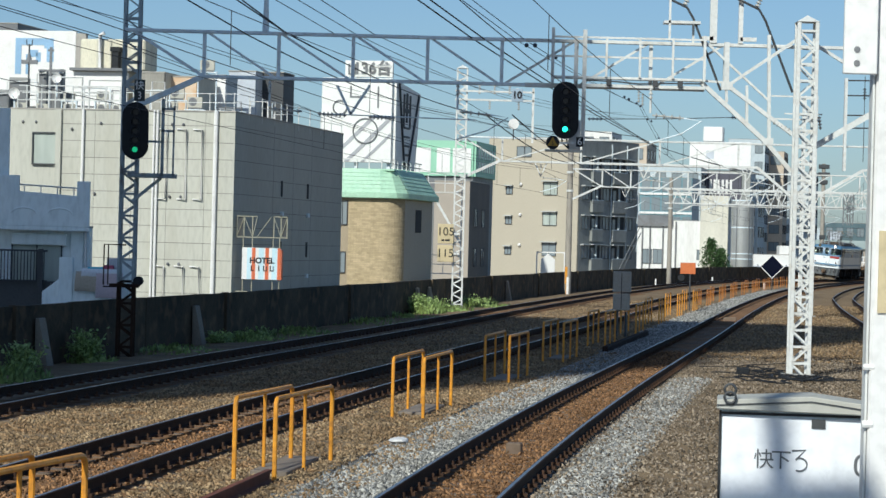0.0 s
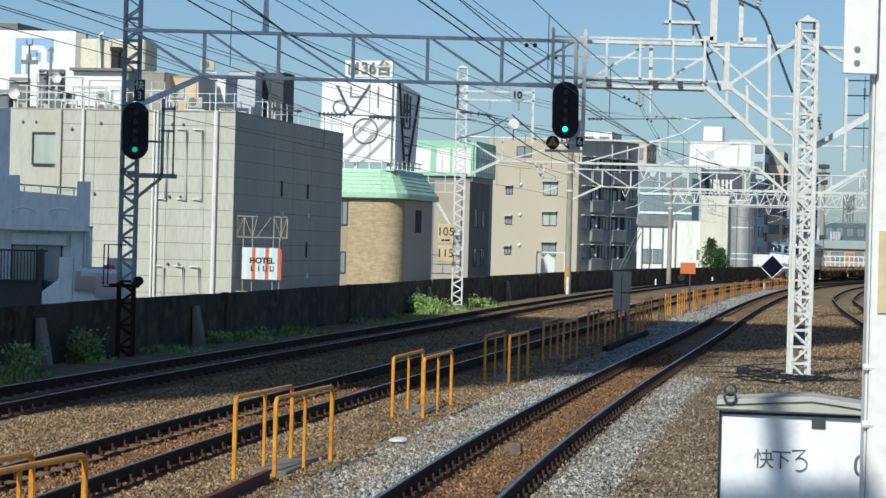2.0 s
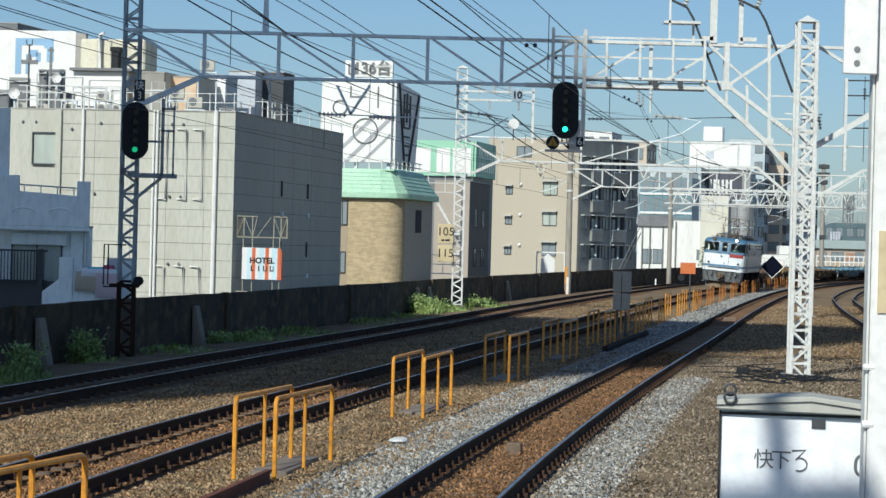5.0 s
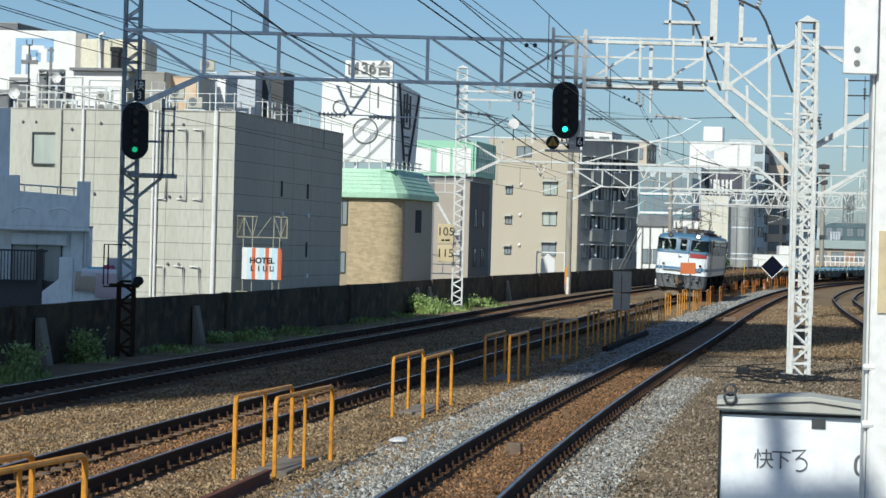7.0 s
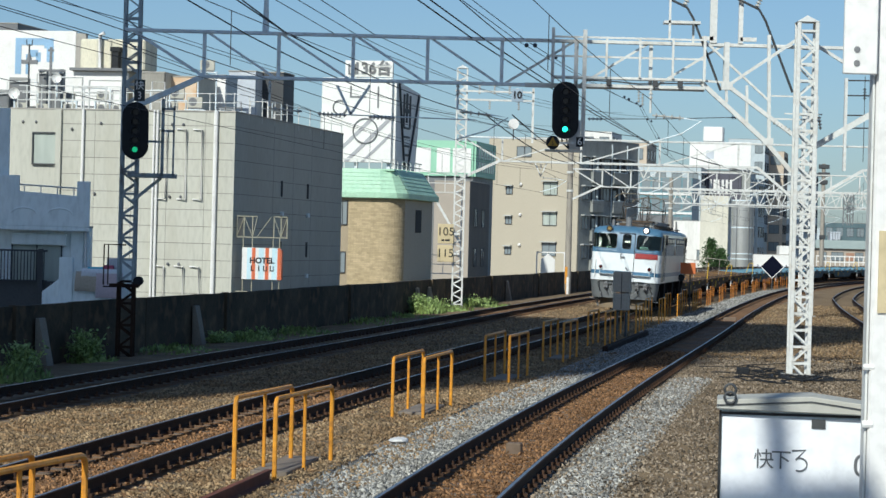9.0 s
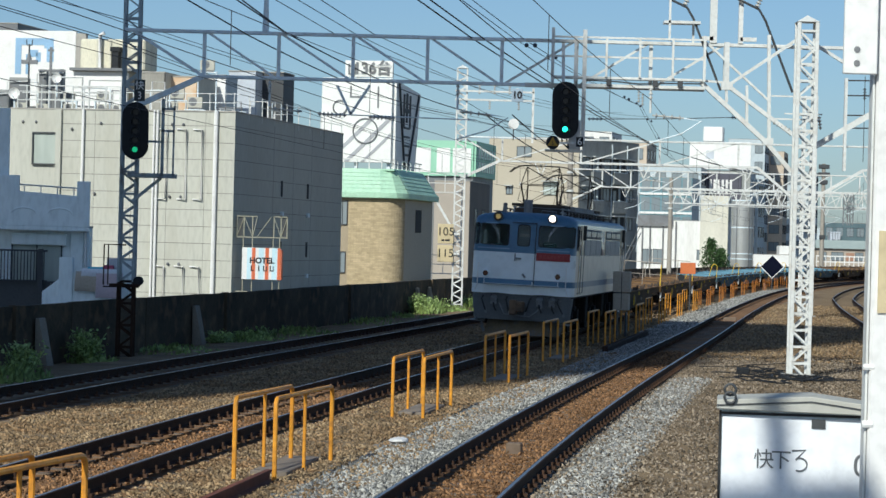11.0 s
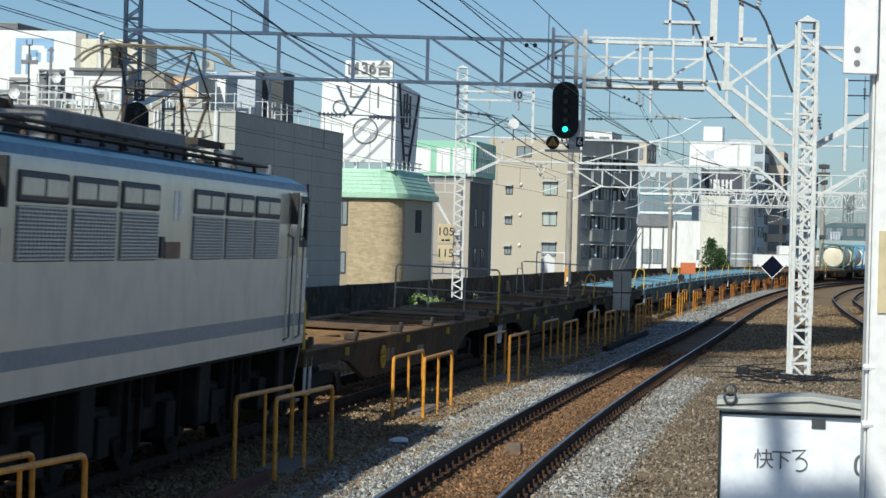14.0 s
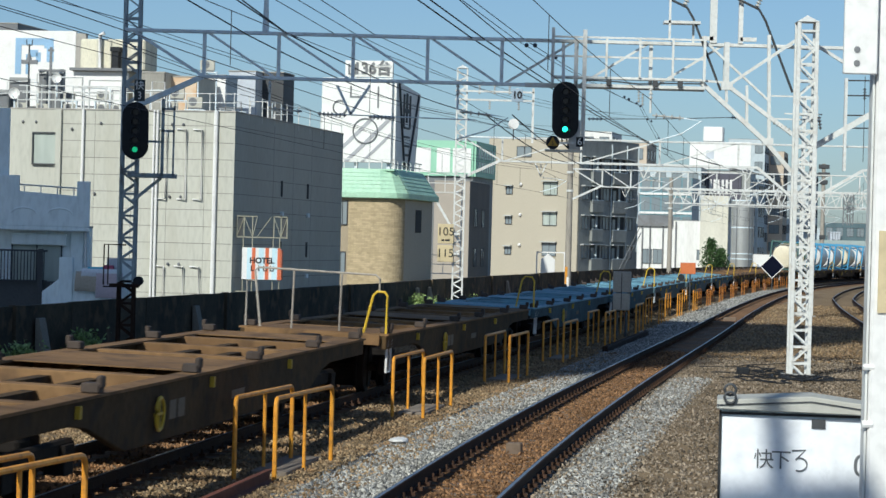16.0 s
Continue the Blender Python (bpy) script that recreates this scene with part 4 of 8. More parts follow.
def wheelset(parent, y, r):
    m = pose(0, y, r)
    g = Geo()
    for sx in (-1, 1):
        g.tube([(sx * 0.50, 0, 0), (sx * 0.53, 0, 0)], r + 0.03, 28)
        g.tube([(sx * 0.53, 0, 0), (sx * 0.64, 0, 0)], r, 28)
    g.tube([(-0.8, 0, 0), (0.8, 0, 0)], 0.08, 10)
    g.box(-0.66, 0.66, -0.03, 0.03, -r * 0.8, r * 0.8)
    return part("wheelset", g, UNDER, parent, "grimy steel wheels on an axle", m=m)


def pantograph(parent, y):
    """A raised diamond collector: base, four-armed frame and bow."""
    p = part("pantograph", Geo().box(-0.75, 0.75, y - 0.75, y - 0.67, 3.62, 3.70).box(-0.75, 0.75, y + 0.67, y + 0.75, 3.62, 3.70)
             .box(-0.72, -0.64, y - 0.7, y + 0.7, 3.62, 3.70).box(0.64, 0.72, y - 0.7, y + 0.7, 3.62, 3.70), ROOFGEAR, parent, "raised diamond-shaped current collector")
    def rod(name, pts, r):
        part(name, Geo().tube(pts, r, 6), ROOFGEAR, p)
    for sy in (-1, 1):
        for sx in (-1, 1):
            rod("lower_arm", [(sx * 0.46, y + sy * 0.28, 3.68), (sx * 0.52, y + sy * 0.78, 4.24)], 0.022)
            rod("upper_arm", [(sx * 0.52, y + sy * 0.78, 4.24), (sx * 0.46, y + sy * 0.05, 4.74)], 0.013)
            rod("strut", [(sx * 0.46, y + sy * 0.28, 3.70), (sx * 0.62, y + sy * 0.55, 3.78), (sx * 0.52, y + sy * 0.70, 4.14)], 0.009)
        rod("cross_bar", [(-0.52, y + sy * 0.78, 4.24), (0.52, y + sy * 0.78, 4.24)], 0.013)
        rod("brace", [(-0.52, y + sy * 0.78, 4.24), (0.46, y + sy * 0.05, 4.74)], 0.008)
        rod("brace", [(0.52, y + sy * 0.78, 4.24), (-0.46, y + sy * 0.05, 4.74)], 0.008)
        rod("brace", [(-0.46, y + sy * 0.28, 3.68), (0.52, y + sy * 0.78, 4.24)], 0.007)
    g = Geo()
    for sy in (-0.14, 0.14):
        g.tube([(-0.95, y + sy, 4.58), (-0.84, y + sy, 4.68), (-0.68, y + sy, 4.76), (-0.5, y + sy, 4.79), (0.5, y + sy, 4.79), (0.68, y + sy, 4.76), (0.84, y + sy, 4.68), (0.95, y + sy, 4.58)], 0.017, 6)
    for x in (-0.62, -0.45, 0.45, 0.62):
        g.tube([(x, y - 0.14, 4.77), (x, y + 0.14, 4.77)], 0.012, 5)
    for x in (-0.46, 0.46):
        g.tube([(x, y, 4.74), (x - 0.06, y, 4.66), (x + 0.06, y, 4.62), (x, y, 4.5)], 0.012, 5)
    part("bow", g, material("worn_bow", (0.22, 0.19, 0.13), (0.15, 0.13, 0.09), 0.6), p)
    for sx in (-0.68, 0.68):
        for sy in (-0.6, 0.6):
            q = Geo()
            insulator(q, (sx, y + sy, 3.34), (sx, y + sy, 3.64), 0.08, 3)
            part("insulator", q, PORCELAIN, p)
    return p


SEAL = material("black_window_seal", (0.035, 0.038, 0.04), None, 0.35)
SILL = material("pale_blue_sill", (0.20, 0.32, 0.44), (0.17, 0.28, 0.39), 0.45)
loco = thing("electric_locomotive", "blue and white electric locomotive with grey sides hauling wagons", "locomotive")
body = part("body", loco_shell(), [LOCO_WHITE, LOCO_BLUE, LOCO_GREY, LOCO_STRIPE, LOCO_LOW], loco, "white lower body, blue nose and roof edge, grey sides")
part("floor", Geo().box(-1.38, 1.38, -0.1, LOCO_L + 0.1, 1.16, 1.215), UNDER, loco)
# cab inside, seen through the windscreens
for y in (1.62, LOCO_L - 1.66):
    part("bulkhead", Geo().box(-1.36, 1.36, y, y + 0.04, 1.3, 3.2), CABDARK, loco, "dark cab back wall")
for x in (-1.35, 1.32):
    part("cab_lining", Geo().box(x, x + 0.03, -0.05, 1.6, 1.3, 2.5).box(x, x + 0.03, 0.76, 1.6, 2.5, 3.12), CABDARK, loco)
part("cab_ceiling", Geo().box(-1.3, 1.3, -0.1, 1.6, 3.14, 3.16), CABDARK, loco)
part("driving_desk", Geo().box(-1.25, -0.3, -0.15, 0.3, 1.3, 2.47).box(0.4, 1.25, -0.15, 0.3, 1.3, 2.50).box(0.5, 0.85, -0.1, 0.1, 2.50, 2.62).box(-0.85, -0.6, -0.1, 0.1, 2.47, 2.56), INSIDE, loco, "green driving desk", bevel=0.02)
part("cab_papers", Geo().box(-1.16, -1.06, 0.05, 0.07, 2.5, 2.9).box(-0.88, -0.8, 0.7, 0.72, 2.5, 3.05).box(-1.3, -1.26, 0.3, 0.6, 2.5, 2.8).box(-0.13, 0.13, -0.12, -0.10, 2.76, 2.84), CABPAPER, loco, "pale blinds and papers inside the cab")
for flip in (None, LOCO_L):
    for x0, x1, nm in ((0.405, 1.365, "windscreen"), (-1.365, -0.405, "windscreen"), (-0.165, 0.165, "door_window")):
        w = part(nm, nose_panel(x0, x1, 2.50, 3.09, -0.02, 0.012, n=14, flip=flip), CABGLASS, loco, "dark cab window glass")
        w.visible_shadow = False
        part("seal", nose_frame(x0, x1, 2.51, 3.08, 0.012, flip=flip), SEAL, w)
        if nm == "windscreen":
            part("sill_bar", nose_panel(x0 - 0.03, x1 + 0.03, 2.40, 2.435, 0.022, 0.022, flip=flip), SILL, w)
            xm = (x0 + x1) / 2
            part("lamp_visor", nose_panel(xm - 0.17, xm + 0.17, 3.075, 3.11, 0.07, 0.06, flip=flip), SILL, w)
            def fl(p, f=flip):
                return p if f is None else (p[0], f - p[1], p[2])
            lean = -1 if x0 > 0 else 1
            q = Geo()
            for d in (-0.03, 0.03):
                q.tube([fl((xm + d, nose_y(xm, 3.1) - 0.06, 3.10)), fl((xm + lean * 0.2 + d * 0.4, nose_y(xm, 2.8) - 0.05, 2.80))], 0.007, 5)
            q.tube([fl((xm + lean * 0.16, nose_y(xm, 2.95) - 0.045, 2.94)), fl((xm + lean * 0.22, nose_y(xm, 2.65) - 0.04, 2.66))], 0.008, 5)
            part("wiper", q, STEEL_WHITE, w)
    def fb(y, f=flip):
        return y if f is None else f - y
    # gangway door in the middle of the nose
    d = part("gangway_door", Geo().box(0.325, 0.34, min(fb(-0.43), fb(-0.30)), max(fb(-0.43), fb(-0.30)), 1.42, 2.5)
             .bar((0.33, fb(-0.385), 2.5), (0.33, fb(-0.29), 3.14), 0.02).bar((-0.33, fb(-0.29), 3.13), (0.33, fb(-0.29), 3.13), 0.02), RUBBER, loco, "dark seam of the narrow gangway door")
    part("door_handle", Geo().box(-0.2, -0.04, min(fb(-0.46), fb(-0.40)), max(fb(-0.46), fb(-0.40)), 2.15, 2.19).bar((-0.2, fb(-0.45), 2.3), (-0.2, fb(-0.45), 2.1), 0.03), GREY_PAINT, d)
    part("door_latch", Geo().bar((0.02, fb(-0.44), 1.76), (0.1, fb(-0.44), 1.66), 0.05), GREY_PAINT, d)
    part("number_board", nose_panel(0.37, 1.27, 2.14, 2.35, 0.03, 0.03, flip=flip), REDPLATE, loco, "red number plate with pale bars", bevel=0.003)
    bar_paint = material("faded_plate_bars", (0.42, 0.065, 0.06), None, 0.5)
    for k in range(8):
        x = 0.45 + 0.1 * k
        part("number_bar", Geo().box(x, x + 0.06, *sorted((fb(nose_y(x, 2.25) - 0.036), fb(nose_y(x, 2.25) - 0.02))), 2.20, 2.29), bar_paint, loco)
    for sx in (-1, 1):
        x = sx * 0.735
        y = nose_y(x, 3.27)
        h = part("headlamp", Geo().tube([(x, fb(y + 0.25), 3.28), (x, fb(y - 0.10), 3.28)], 0.135, 20), LOCO_BLUE, loco, "round headlamp in a blue housing")
        part("rim", Geo().tube([(x, fb(y - 0.10), 3.28), (x, fb(y - 0.13), 3.28)], 0.125, 20), material("dark_bronze_rim", (0.045, 0.035, 0.03), None, 0.4), h)
        part("lens", Geo().tube([(x, fb(y - 0.125), 3.28), (x, fb(y - 0.15), 3.28)], 0.088, 20, r2=0.07), HEADLAMP if sx > 0 else HEADLAMP_DIM, h, "glowing lamp lens" if sx > 0 else "unlit golden lamp lens")
        x = sx * 0.98
        y = nose_y(x, 1.73)
        h = part("tail_lamp", Geo().tube([(x, fb(y + 0.02), 1.73), (x, fb(y - 0.07), 1.73)], 0.092, 18), LOCO_WHITE, loco, "round red tail lamp with a white rim")
        part("lens", Geo().tube([(x, fb(y - 0.07), 1.73), (x, fb(y - 0.085), 1.73)], 0.074, 16, r2=0.055), REDLENS, h)
        # lamp iron and handrails
        xr = sx * 1.2
        yr = nose_y(xr, 1.8) - 0.06
        part("handrail", Geo().tube([(xr - sx * 0.02, fb(yr + 0.06), 2.0), (xr, fb(yr), 1.98), (xr, fb(yr), 1.42), (xr + sx * 0.06, fb(yr), 1.25)], 0.014, 6), WHITE, loco)
    xs = [-1.02 + 2.04 * k / 10 for k in range(11)]
    edge = [(x, fb(nose_y(x, 1.4) - 0.15)) for x in xs] + [(x, fb(nose_y(x, 1.4) + 0.01)) for x in xs[::-1]]
    part("step_ledge", Geo().prism(edge, "z", 1.458, 1.470), LOCO_WHITE, loco, "white step ledge across the nose")
    for x in (-1.0, 0.30, 1.0):
        yb = nose_y(x, 1.5) - (0.14 if abs(x) > 0.5 else 0.05)
        part("ledge_stay", Geo().tube([(x, fb(yb), 1.46), (x, fb(yb), 1.62 if abs(x) > 0.5 else 1.56)], 0.011, 6), LOCO_WHITE, loco)
    part("air_pipe", Geo().tube([(x, fb(nose_y(x, 1.4) - 0.03), 1.19 - 0.018 * math.cos(x * 5)) for x in xs], 0.014, 6), SKIRT, loco)
    # skirt, coupler, pipes and plough
    q = Geo()
    n = len(NOSE)
    pts = [(x, -f) for x, f in NOSE[::-1]]
    full = [(-x, y) for x, y in pts] + [(x, y) for x, y in pts[::-1][1:]]
    for z, k in ((1.2, 0.99), (0.50, 0.93)):
        q.v.extend((x * k, fb(y * 1.0 + 0.05), z) for x, y in full)
    for j in range(len(full) - 1):
        q.f.append((j, j + 1, j + 1 + len(full), j + len(full)))
        q.m.append(0)
    part("skirt", q, SKIRT, loco, "grey front skirt")
    c = part("coupler", Geo().box(-0.15, 0.12, min(fb(-0.85), fb(-0.2)), max(fb(-0.85), fb(-0.2)), 0.74, 1.02).box(-0.24, -0.04, min(fb(-0.9), fb(-0.55)), max(fb(-0.9), fb(-0.55)), 0.66, 1.06), material("rusty_coupler", (0.19, 0.125, 0.075), (0.10, 0.065, 0.04), 0.8, stain=(0.03, 0.025, 0.02), stain_amount=0.6), loco, "rusty knuckle coupler", bevel=0.03)
    part("uncoupling_bar", Geo().tube([(-0.55, fb(-0.5), 0.95), (-0.4, fb(-0.6), 0.66), (0.3, fb(-0.62), 0.62), (0.62, fb(-0.5), 0.9)], 0.02, 6), GREY_PAINT, c)
    for x in (-0.72, 0.52, 0.86):
        j = part("jumper_socket", Geo().tube([(x, fb(-0.32), 1.10), (x, fb(-0.50), 1.03)], 0.085, 12).box(x - 0.08, x + 0.08, min(fb(-0.48), fb(-0.34)), max(fb(-0.48), fb(-0.34)), 0.9, 1.0), GREY_PAINT, loco, "round grey jumper socket", bevel=0.01)
        part("hose", Geo().tube([(x, fb(-0.46), 0.95), (x + 0.03, fb(-0.55), 0.84), (x + 0.08, fb(-0.5), 0.74)], 0.022, 6), RUBBER, j)
        part("bracket", Geo().box(x - 0.1, x + 0.22, *sorted((fb(-0.34), fb(-0.42))), 1.06, 1.085), SKIRT, j)
    for x, lean in ((-1.02, 0.05), (-0.36, 0.04), (0.28, -0.06), (1.02, 0.08)):
        j = part("brake_hose", Geo().tube([(x, fb(-0.34), 1.12), (x - 0.02, fb(-0.50), 1.05), (x + lean, fb(-0.56), 0.88), (x + lean * 2, fb(-0.5), 0.72)], 0.02, 6), RUBBER, loco, "black brake hose hanging on the skirt")
        part("tap", Geo().tube([(x + lean * 2, fb(-0.5), 0.74), (x + lean * 2.4, fb(-0.5), 0.66)], 0.03, 6), GREY_PAINT, j)
    q = Geo()
    ring = [(-1.12, -0.28), (-0.7, -0.52), (0, -0.62), (0.7, -0.52), (1.12, -0.28)]
    for sx in (-1, 1):
        st = part("footstep", Geo().box(*sorted((sx * 1.0, sx * 1.38)), *sorted((fb(-0.1), fb(0.2))), 0.42, 0.455), GREY_PAINT, loco, "grey shunter's footstep")
        part("hanger", Geo().bar((sx * 1.1, fb(0.15), 0.4), (sx * 1.02, fb(0.1), 0.14), 0.03, 0.08).box(*sorted((sx * 1.0, sx * 1.2)), *sorted((fb(0.05), fb(0.1))), 0.44, 0.56), GREY_PAINT, st)
    for z, k, f in ((0.50, 0.84, 0.55), (0.10, 0.90, 0.34)):
        q.v.extend((x * k, fb(y + f), z) for x, y in ring)
    q.v.extend((x * 0.9, fb(y + 0.45), 0.10) for x, y in ring)
    for j in range(4):
        q.f.append((j, j + 1, j + 6, j + 5))
        q.f.append((j + 5, j + 6, j + 11, j + 10))
        q.m += [0, 0]
    part("plough", q, PLOUGH, loco, "dusty tan snow plough above the rails")

# sides: doors, windows, louvres
for sx in (-1, 1):
    X = sx * 1.4

    def sbox(a, b, z0, z1, out=0.012, inn=0.05):
        return Geo().box(min(X - sx * inn, X + sx * out), max(X - sx * inn, X + sx * out), a, b, z0, z1)
    for y0, y1 in ((2.05, 7.05), (8.45, 13.40)):
        w = (y1 - y0) / 3
        for k in range(3):
            a, b = y0 + w * k + 0.06, y0 + w * (k + 1) - 0.10
            f = part("window_frame", sbox(a, b, 2.80, 3.06, 0.022), DARKGREY, loco, "dark rounded window frame", bevel=0.02)
            for c, d in ((a + 0.05, (a + b) / 2 - 0.02), ((a + b) / 2 + 0.02, b - 0.05)):
                part("pane", sbox(c, d, 2.835, 3.025, 0.030), FROSTED, f, bevel=0.03)
            v = part("louvre", sbox(a, b, 2.31, 2.78, 0.006), LOUVRE_DARK, loco, "grey ventilation louvre", bevel=0.01)
            q = Geo()
            for z in np.arange(2.335, 2.77, 0.033):
                q.bar((X + sx * 0.012, a + 0.02, z), (X + sx * 0.012, b - 0.02, z), 0.022, 0.014)
            for yy in np.arange(a + 0.07, b, 0.115):
                q.bar((X + sx * 0.018, yy, 2.33), (X + sx * 0.018, yy, 2.77), 0.012, 0.022)
            part("slats", q, LOUVRE_PALE, v)
    for y0, y1 in ((0.80, 1.38), (LOCO_L - 1.38, LOCO_L - 0.80)):
        d = part("cab_door", sbox(y0, y1, 1.30, 3.12, -0.004, 0.05), LOCO_GREY, loco, "recessed grey cab door")
        part("door_edge", sbox(y0 - 0.04, y0, 1.25, 3.16, 0.02).box(*sorted((X - sx * 0.05, X + sx * 0.02)), y1, y1 + 0.04, 1.25, 3.16), LOCO_GREY, d)
        part("door_glass", sbox(y0 + 0.1, y1 - 0.1, 2.35, 3.02, 0.004), PANE, d)
        for y in (y0 - 0.08, y1 + 0.08):
            part("handrail", Geo().tube([(X, y, 2.62), (X + sx * 0.07, y, 2.58), (X + sx * 0.07, y, 1.32), (X, y, 1.28)], 0.015, 6), GREY_PAINT, d)
        part("mirror", Geo().box(*sorted((X + sx * 0.03, X + sx * 0.12)), y1 + 0.02 if y0 < 5 else y0 - 0.12, y1 + 0.12 if y0 < 5 else y0 - 0.02, 2.75, 3.15), RUBBER, d)
    for y0, y1 in ((0.16, 0.66), (LOCO_L - 0.66, LOCO_L - 0.16)):
        q = sbox(y0 - 0.04, y0 + 0.04, 2.46, 3.12, 0.014).box(*sorted((X - sx * 0.05, X + sx * 0.014)), y1 - 0.04, y1 + 0.06, 2.46, 3.12)
        q.box(*sorted((X - sx * 0.05, X + sx * 0.014)), y0 + 0.04, y1 - 0.04, 2.46, 2.55).box(*sorted((X - sx * 0.05, X + sx * 0.014)), y0 + 0.04, y1 - 0.04, 3.03, 3.12)
        w = part("cab_window", q, RUBBER, loco, "cab side window in a black frame")
        pane = part("pane", sbox(y0 + 0.04, y1 - 0.04, 2.55, 3.03, -0.01, 0.02), CABGLASS, w)
        pane.visible_shadow = False
    part("maker_plate", sbox(7.28, 7.95, 2.33, 2.50, 0.012), material("brown_maker_plate", (0.25, 0.13, 0.08), None, 0.6), loco)
    part("lamp_socket", sbox(7.05, 7.22, 2.34, 2.55, 0.02), RUBBER, loco)
    for y in (0.95, 1.04):
        part("number_bar", sbox(y, y + 0.05, 1.85, 2.05, 0.006), LOCO_STRIPE, loco)
    part("emblem", sbox(7.62, 7.76, 2.72, 3.02, 0.006).box(*sorted((X, X + sx * 0.006)), 7.82, 8.05, 2.80, 2.85).box(*sorted((X, X + sx * 0.006)), 7.84, 7.92, 2.72, 3.02), LOCO_WHITE, loco)

# roof: duct, running boards, cables, resistor hood
part("roof_duct", Geo().prism([(-0.86, 3.34), (-0.78, 3.70), (0.78, 3.70), (0.86, 3.34)], "y", 4.9, 10.6), material("grey_roof_duct", (0.26, 0.26, 0.25), (0.2, 0.2, 0.19), 0.7, stain=(0.14, 0.09, 0.06)), loco, "grey roof ventilation hood", bevel=0.02)
for x in (-1.08, 1.08):
    q = Geo().box(x - 0.10, x + 0.10, 1.9, 13.6, 3.43, 3.455)
    for y in np.arange(2.2, 13.5, 2.2):
        q.box(x - 0.02, x + 0.02, y - 0.02, y + 0.02, 3.3, 3.43)
    part("running_board", q, ROOFGEAR, loco)
    q = Geo()
    for y in np.arange(2.2, 13.4, 0.9):
        insulator(q, (x * 0.8, y, 3.38), (x * 0.8, y, 3.52), 0.045, 2)
    q.tube([(x * 0.8, 2.0, 3.53), (x * 0.8, 13.5, 3.53)], 0.02, 6)
    part("roof_cable", q, ROOFGEAR, loco)
part("roof_tank", Geo().tube([(-0.06, 0.75, 3.35), (-0.06, 0.75, 3.78)], 0.12, 18), GREY_PAINT, loco, "upright grey roof cylinder")
part("roof_tank", Geo().tube([(0.5, 14.3, 3.35), (0.5, 14.3, 3.66)], 0.1, 14), GREY_PAINT, loco)
for x, y, z, r in ((-0.66, 0.5, 3.66, 0.075), (1.0, 14.6, 3.5, 0.05), (0.95, 0.8, 3.46, 0.045)):
    part("whistle", Geo().tube([(x, y, 3.3), (x, y, z)], r, 10, r2=r * 0.7), GREY_PAINT, loco)
part("aerial_hoop", Geo().tube([(0.35, 0.5, 3.36), (0.35, 0.5, 3.5), (0.75, 0.5, 3.48), (0.75, 0.5, 3.33)], 0.014, 6), GREY_PAINT, loco)
for bx in ((-0.5, 0.5, 1.3, 2.0, 3.38, 3.55), (-0.4, 0.6, 4.3, 4.9, 3.38, 3.6), (-0.5, 0.5, 10.7, 11.3, 3.38, 3.6), (-0.5, 0.4, 13.4, 14.0, 3.36, 3.5)):
    part("roof_box", Geo().box(*bx), ROOFGEAR, loco, bevel=0.02)
for y in (3.3, 12.2):
    pantograph(loco, y)
WHEELS = []
for yc in (2.65, 7.72, 12.8):
    b = part("bogie", Geo().box(-1.02, -0.9, yc - 2.0, yc + 2.0, 0.5, 0.85).box(0.9, 1.02, yc - 2.0, yc + 2.0, 0.5, 0.85).box(-0.95, 0.95, yc - 0.3, yc + 0.3, 0.4, 0.9), UNDER, loco, "grimy black bogie", bevel=0.03)
    for sx in (-1, 1):
        for dy in (-1.4, 1.4):
            part("axle_box", Geo().box(sx * 1.03 - 0.1, sx * 1.03 + 0.1, yc + dy - 0.22, yc + dy + 0.22, 0.38, 0.78), UNDER, b, bevel=0.015)
        for dy in (-0.7, 0.7):
            part("spring", Geo().tube([(sx * 1.0, yc + dy, 0.75), (sx * 1.0, yc + dy, 1.12)], 0.11, 10), UNDER, b)
        for dy in (-2.05, -0.25, 0.25, 2.05):
            part("link_bar", Geo().bar((sx * 1.05, yc + dy, 1.1), (sx * 1.05, yc + dy, 0.35), 0.06), UNDER, b)
    for dy in (-1.4, 1.4):
        WHEELS.append((wheelset(loco, yc + dy, 0.56), 0.56))
for y0, y1 in ((4.9, 5.5), (9.9, 10.5), (0.35, 0.75), (14.6, 15.0)):
    part("underfloor_box", Geo().box(-1.25, 1.25, y0, y1, 0.45, 1.18), UNDER, loco, bevel=0.03)
part("cab_steps", Geo().box(1.2, 1.34, 0.95, 1.35, 0.45, 0.49).box(1.2, 1.34, 0.95, 1.35, 0.8, 0.84).box(1.18, 1.22, 0.95, 1.35, 0.4, 1.2), UNDER, loco)


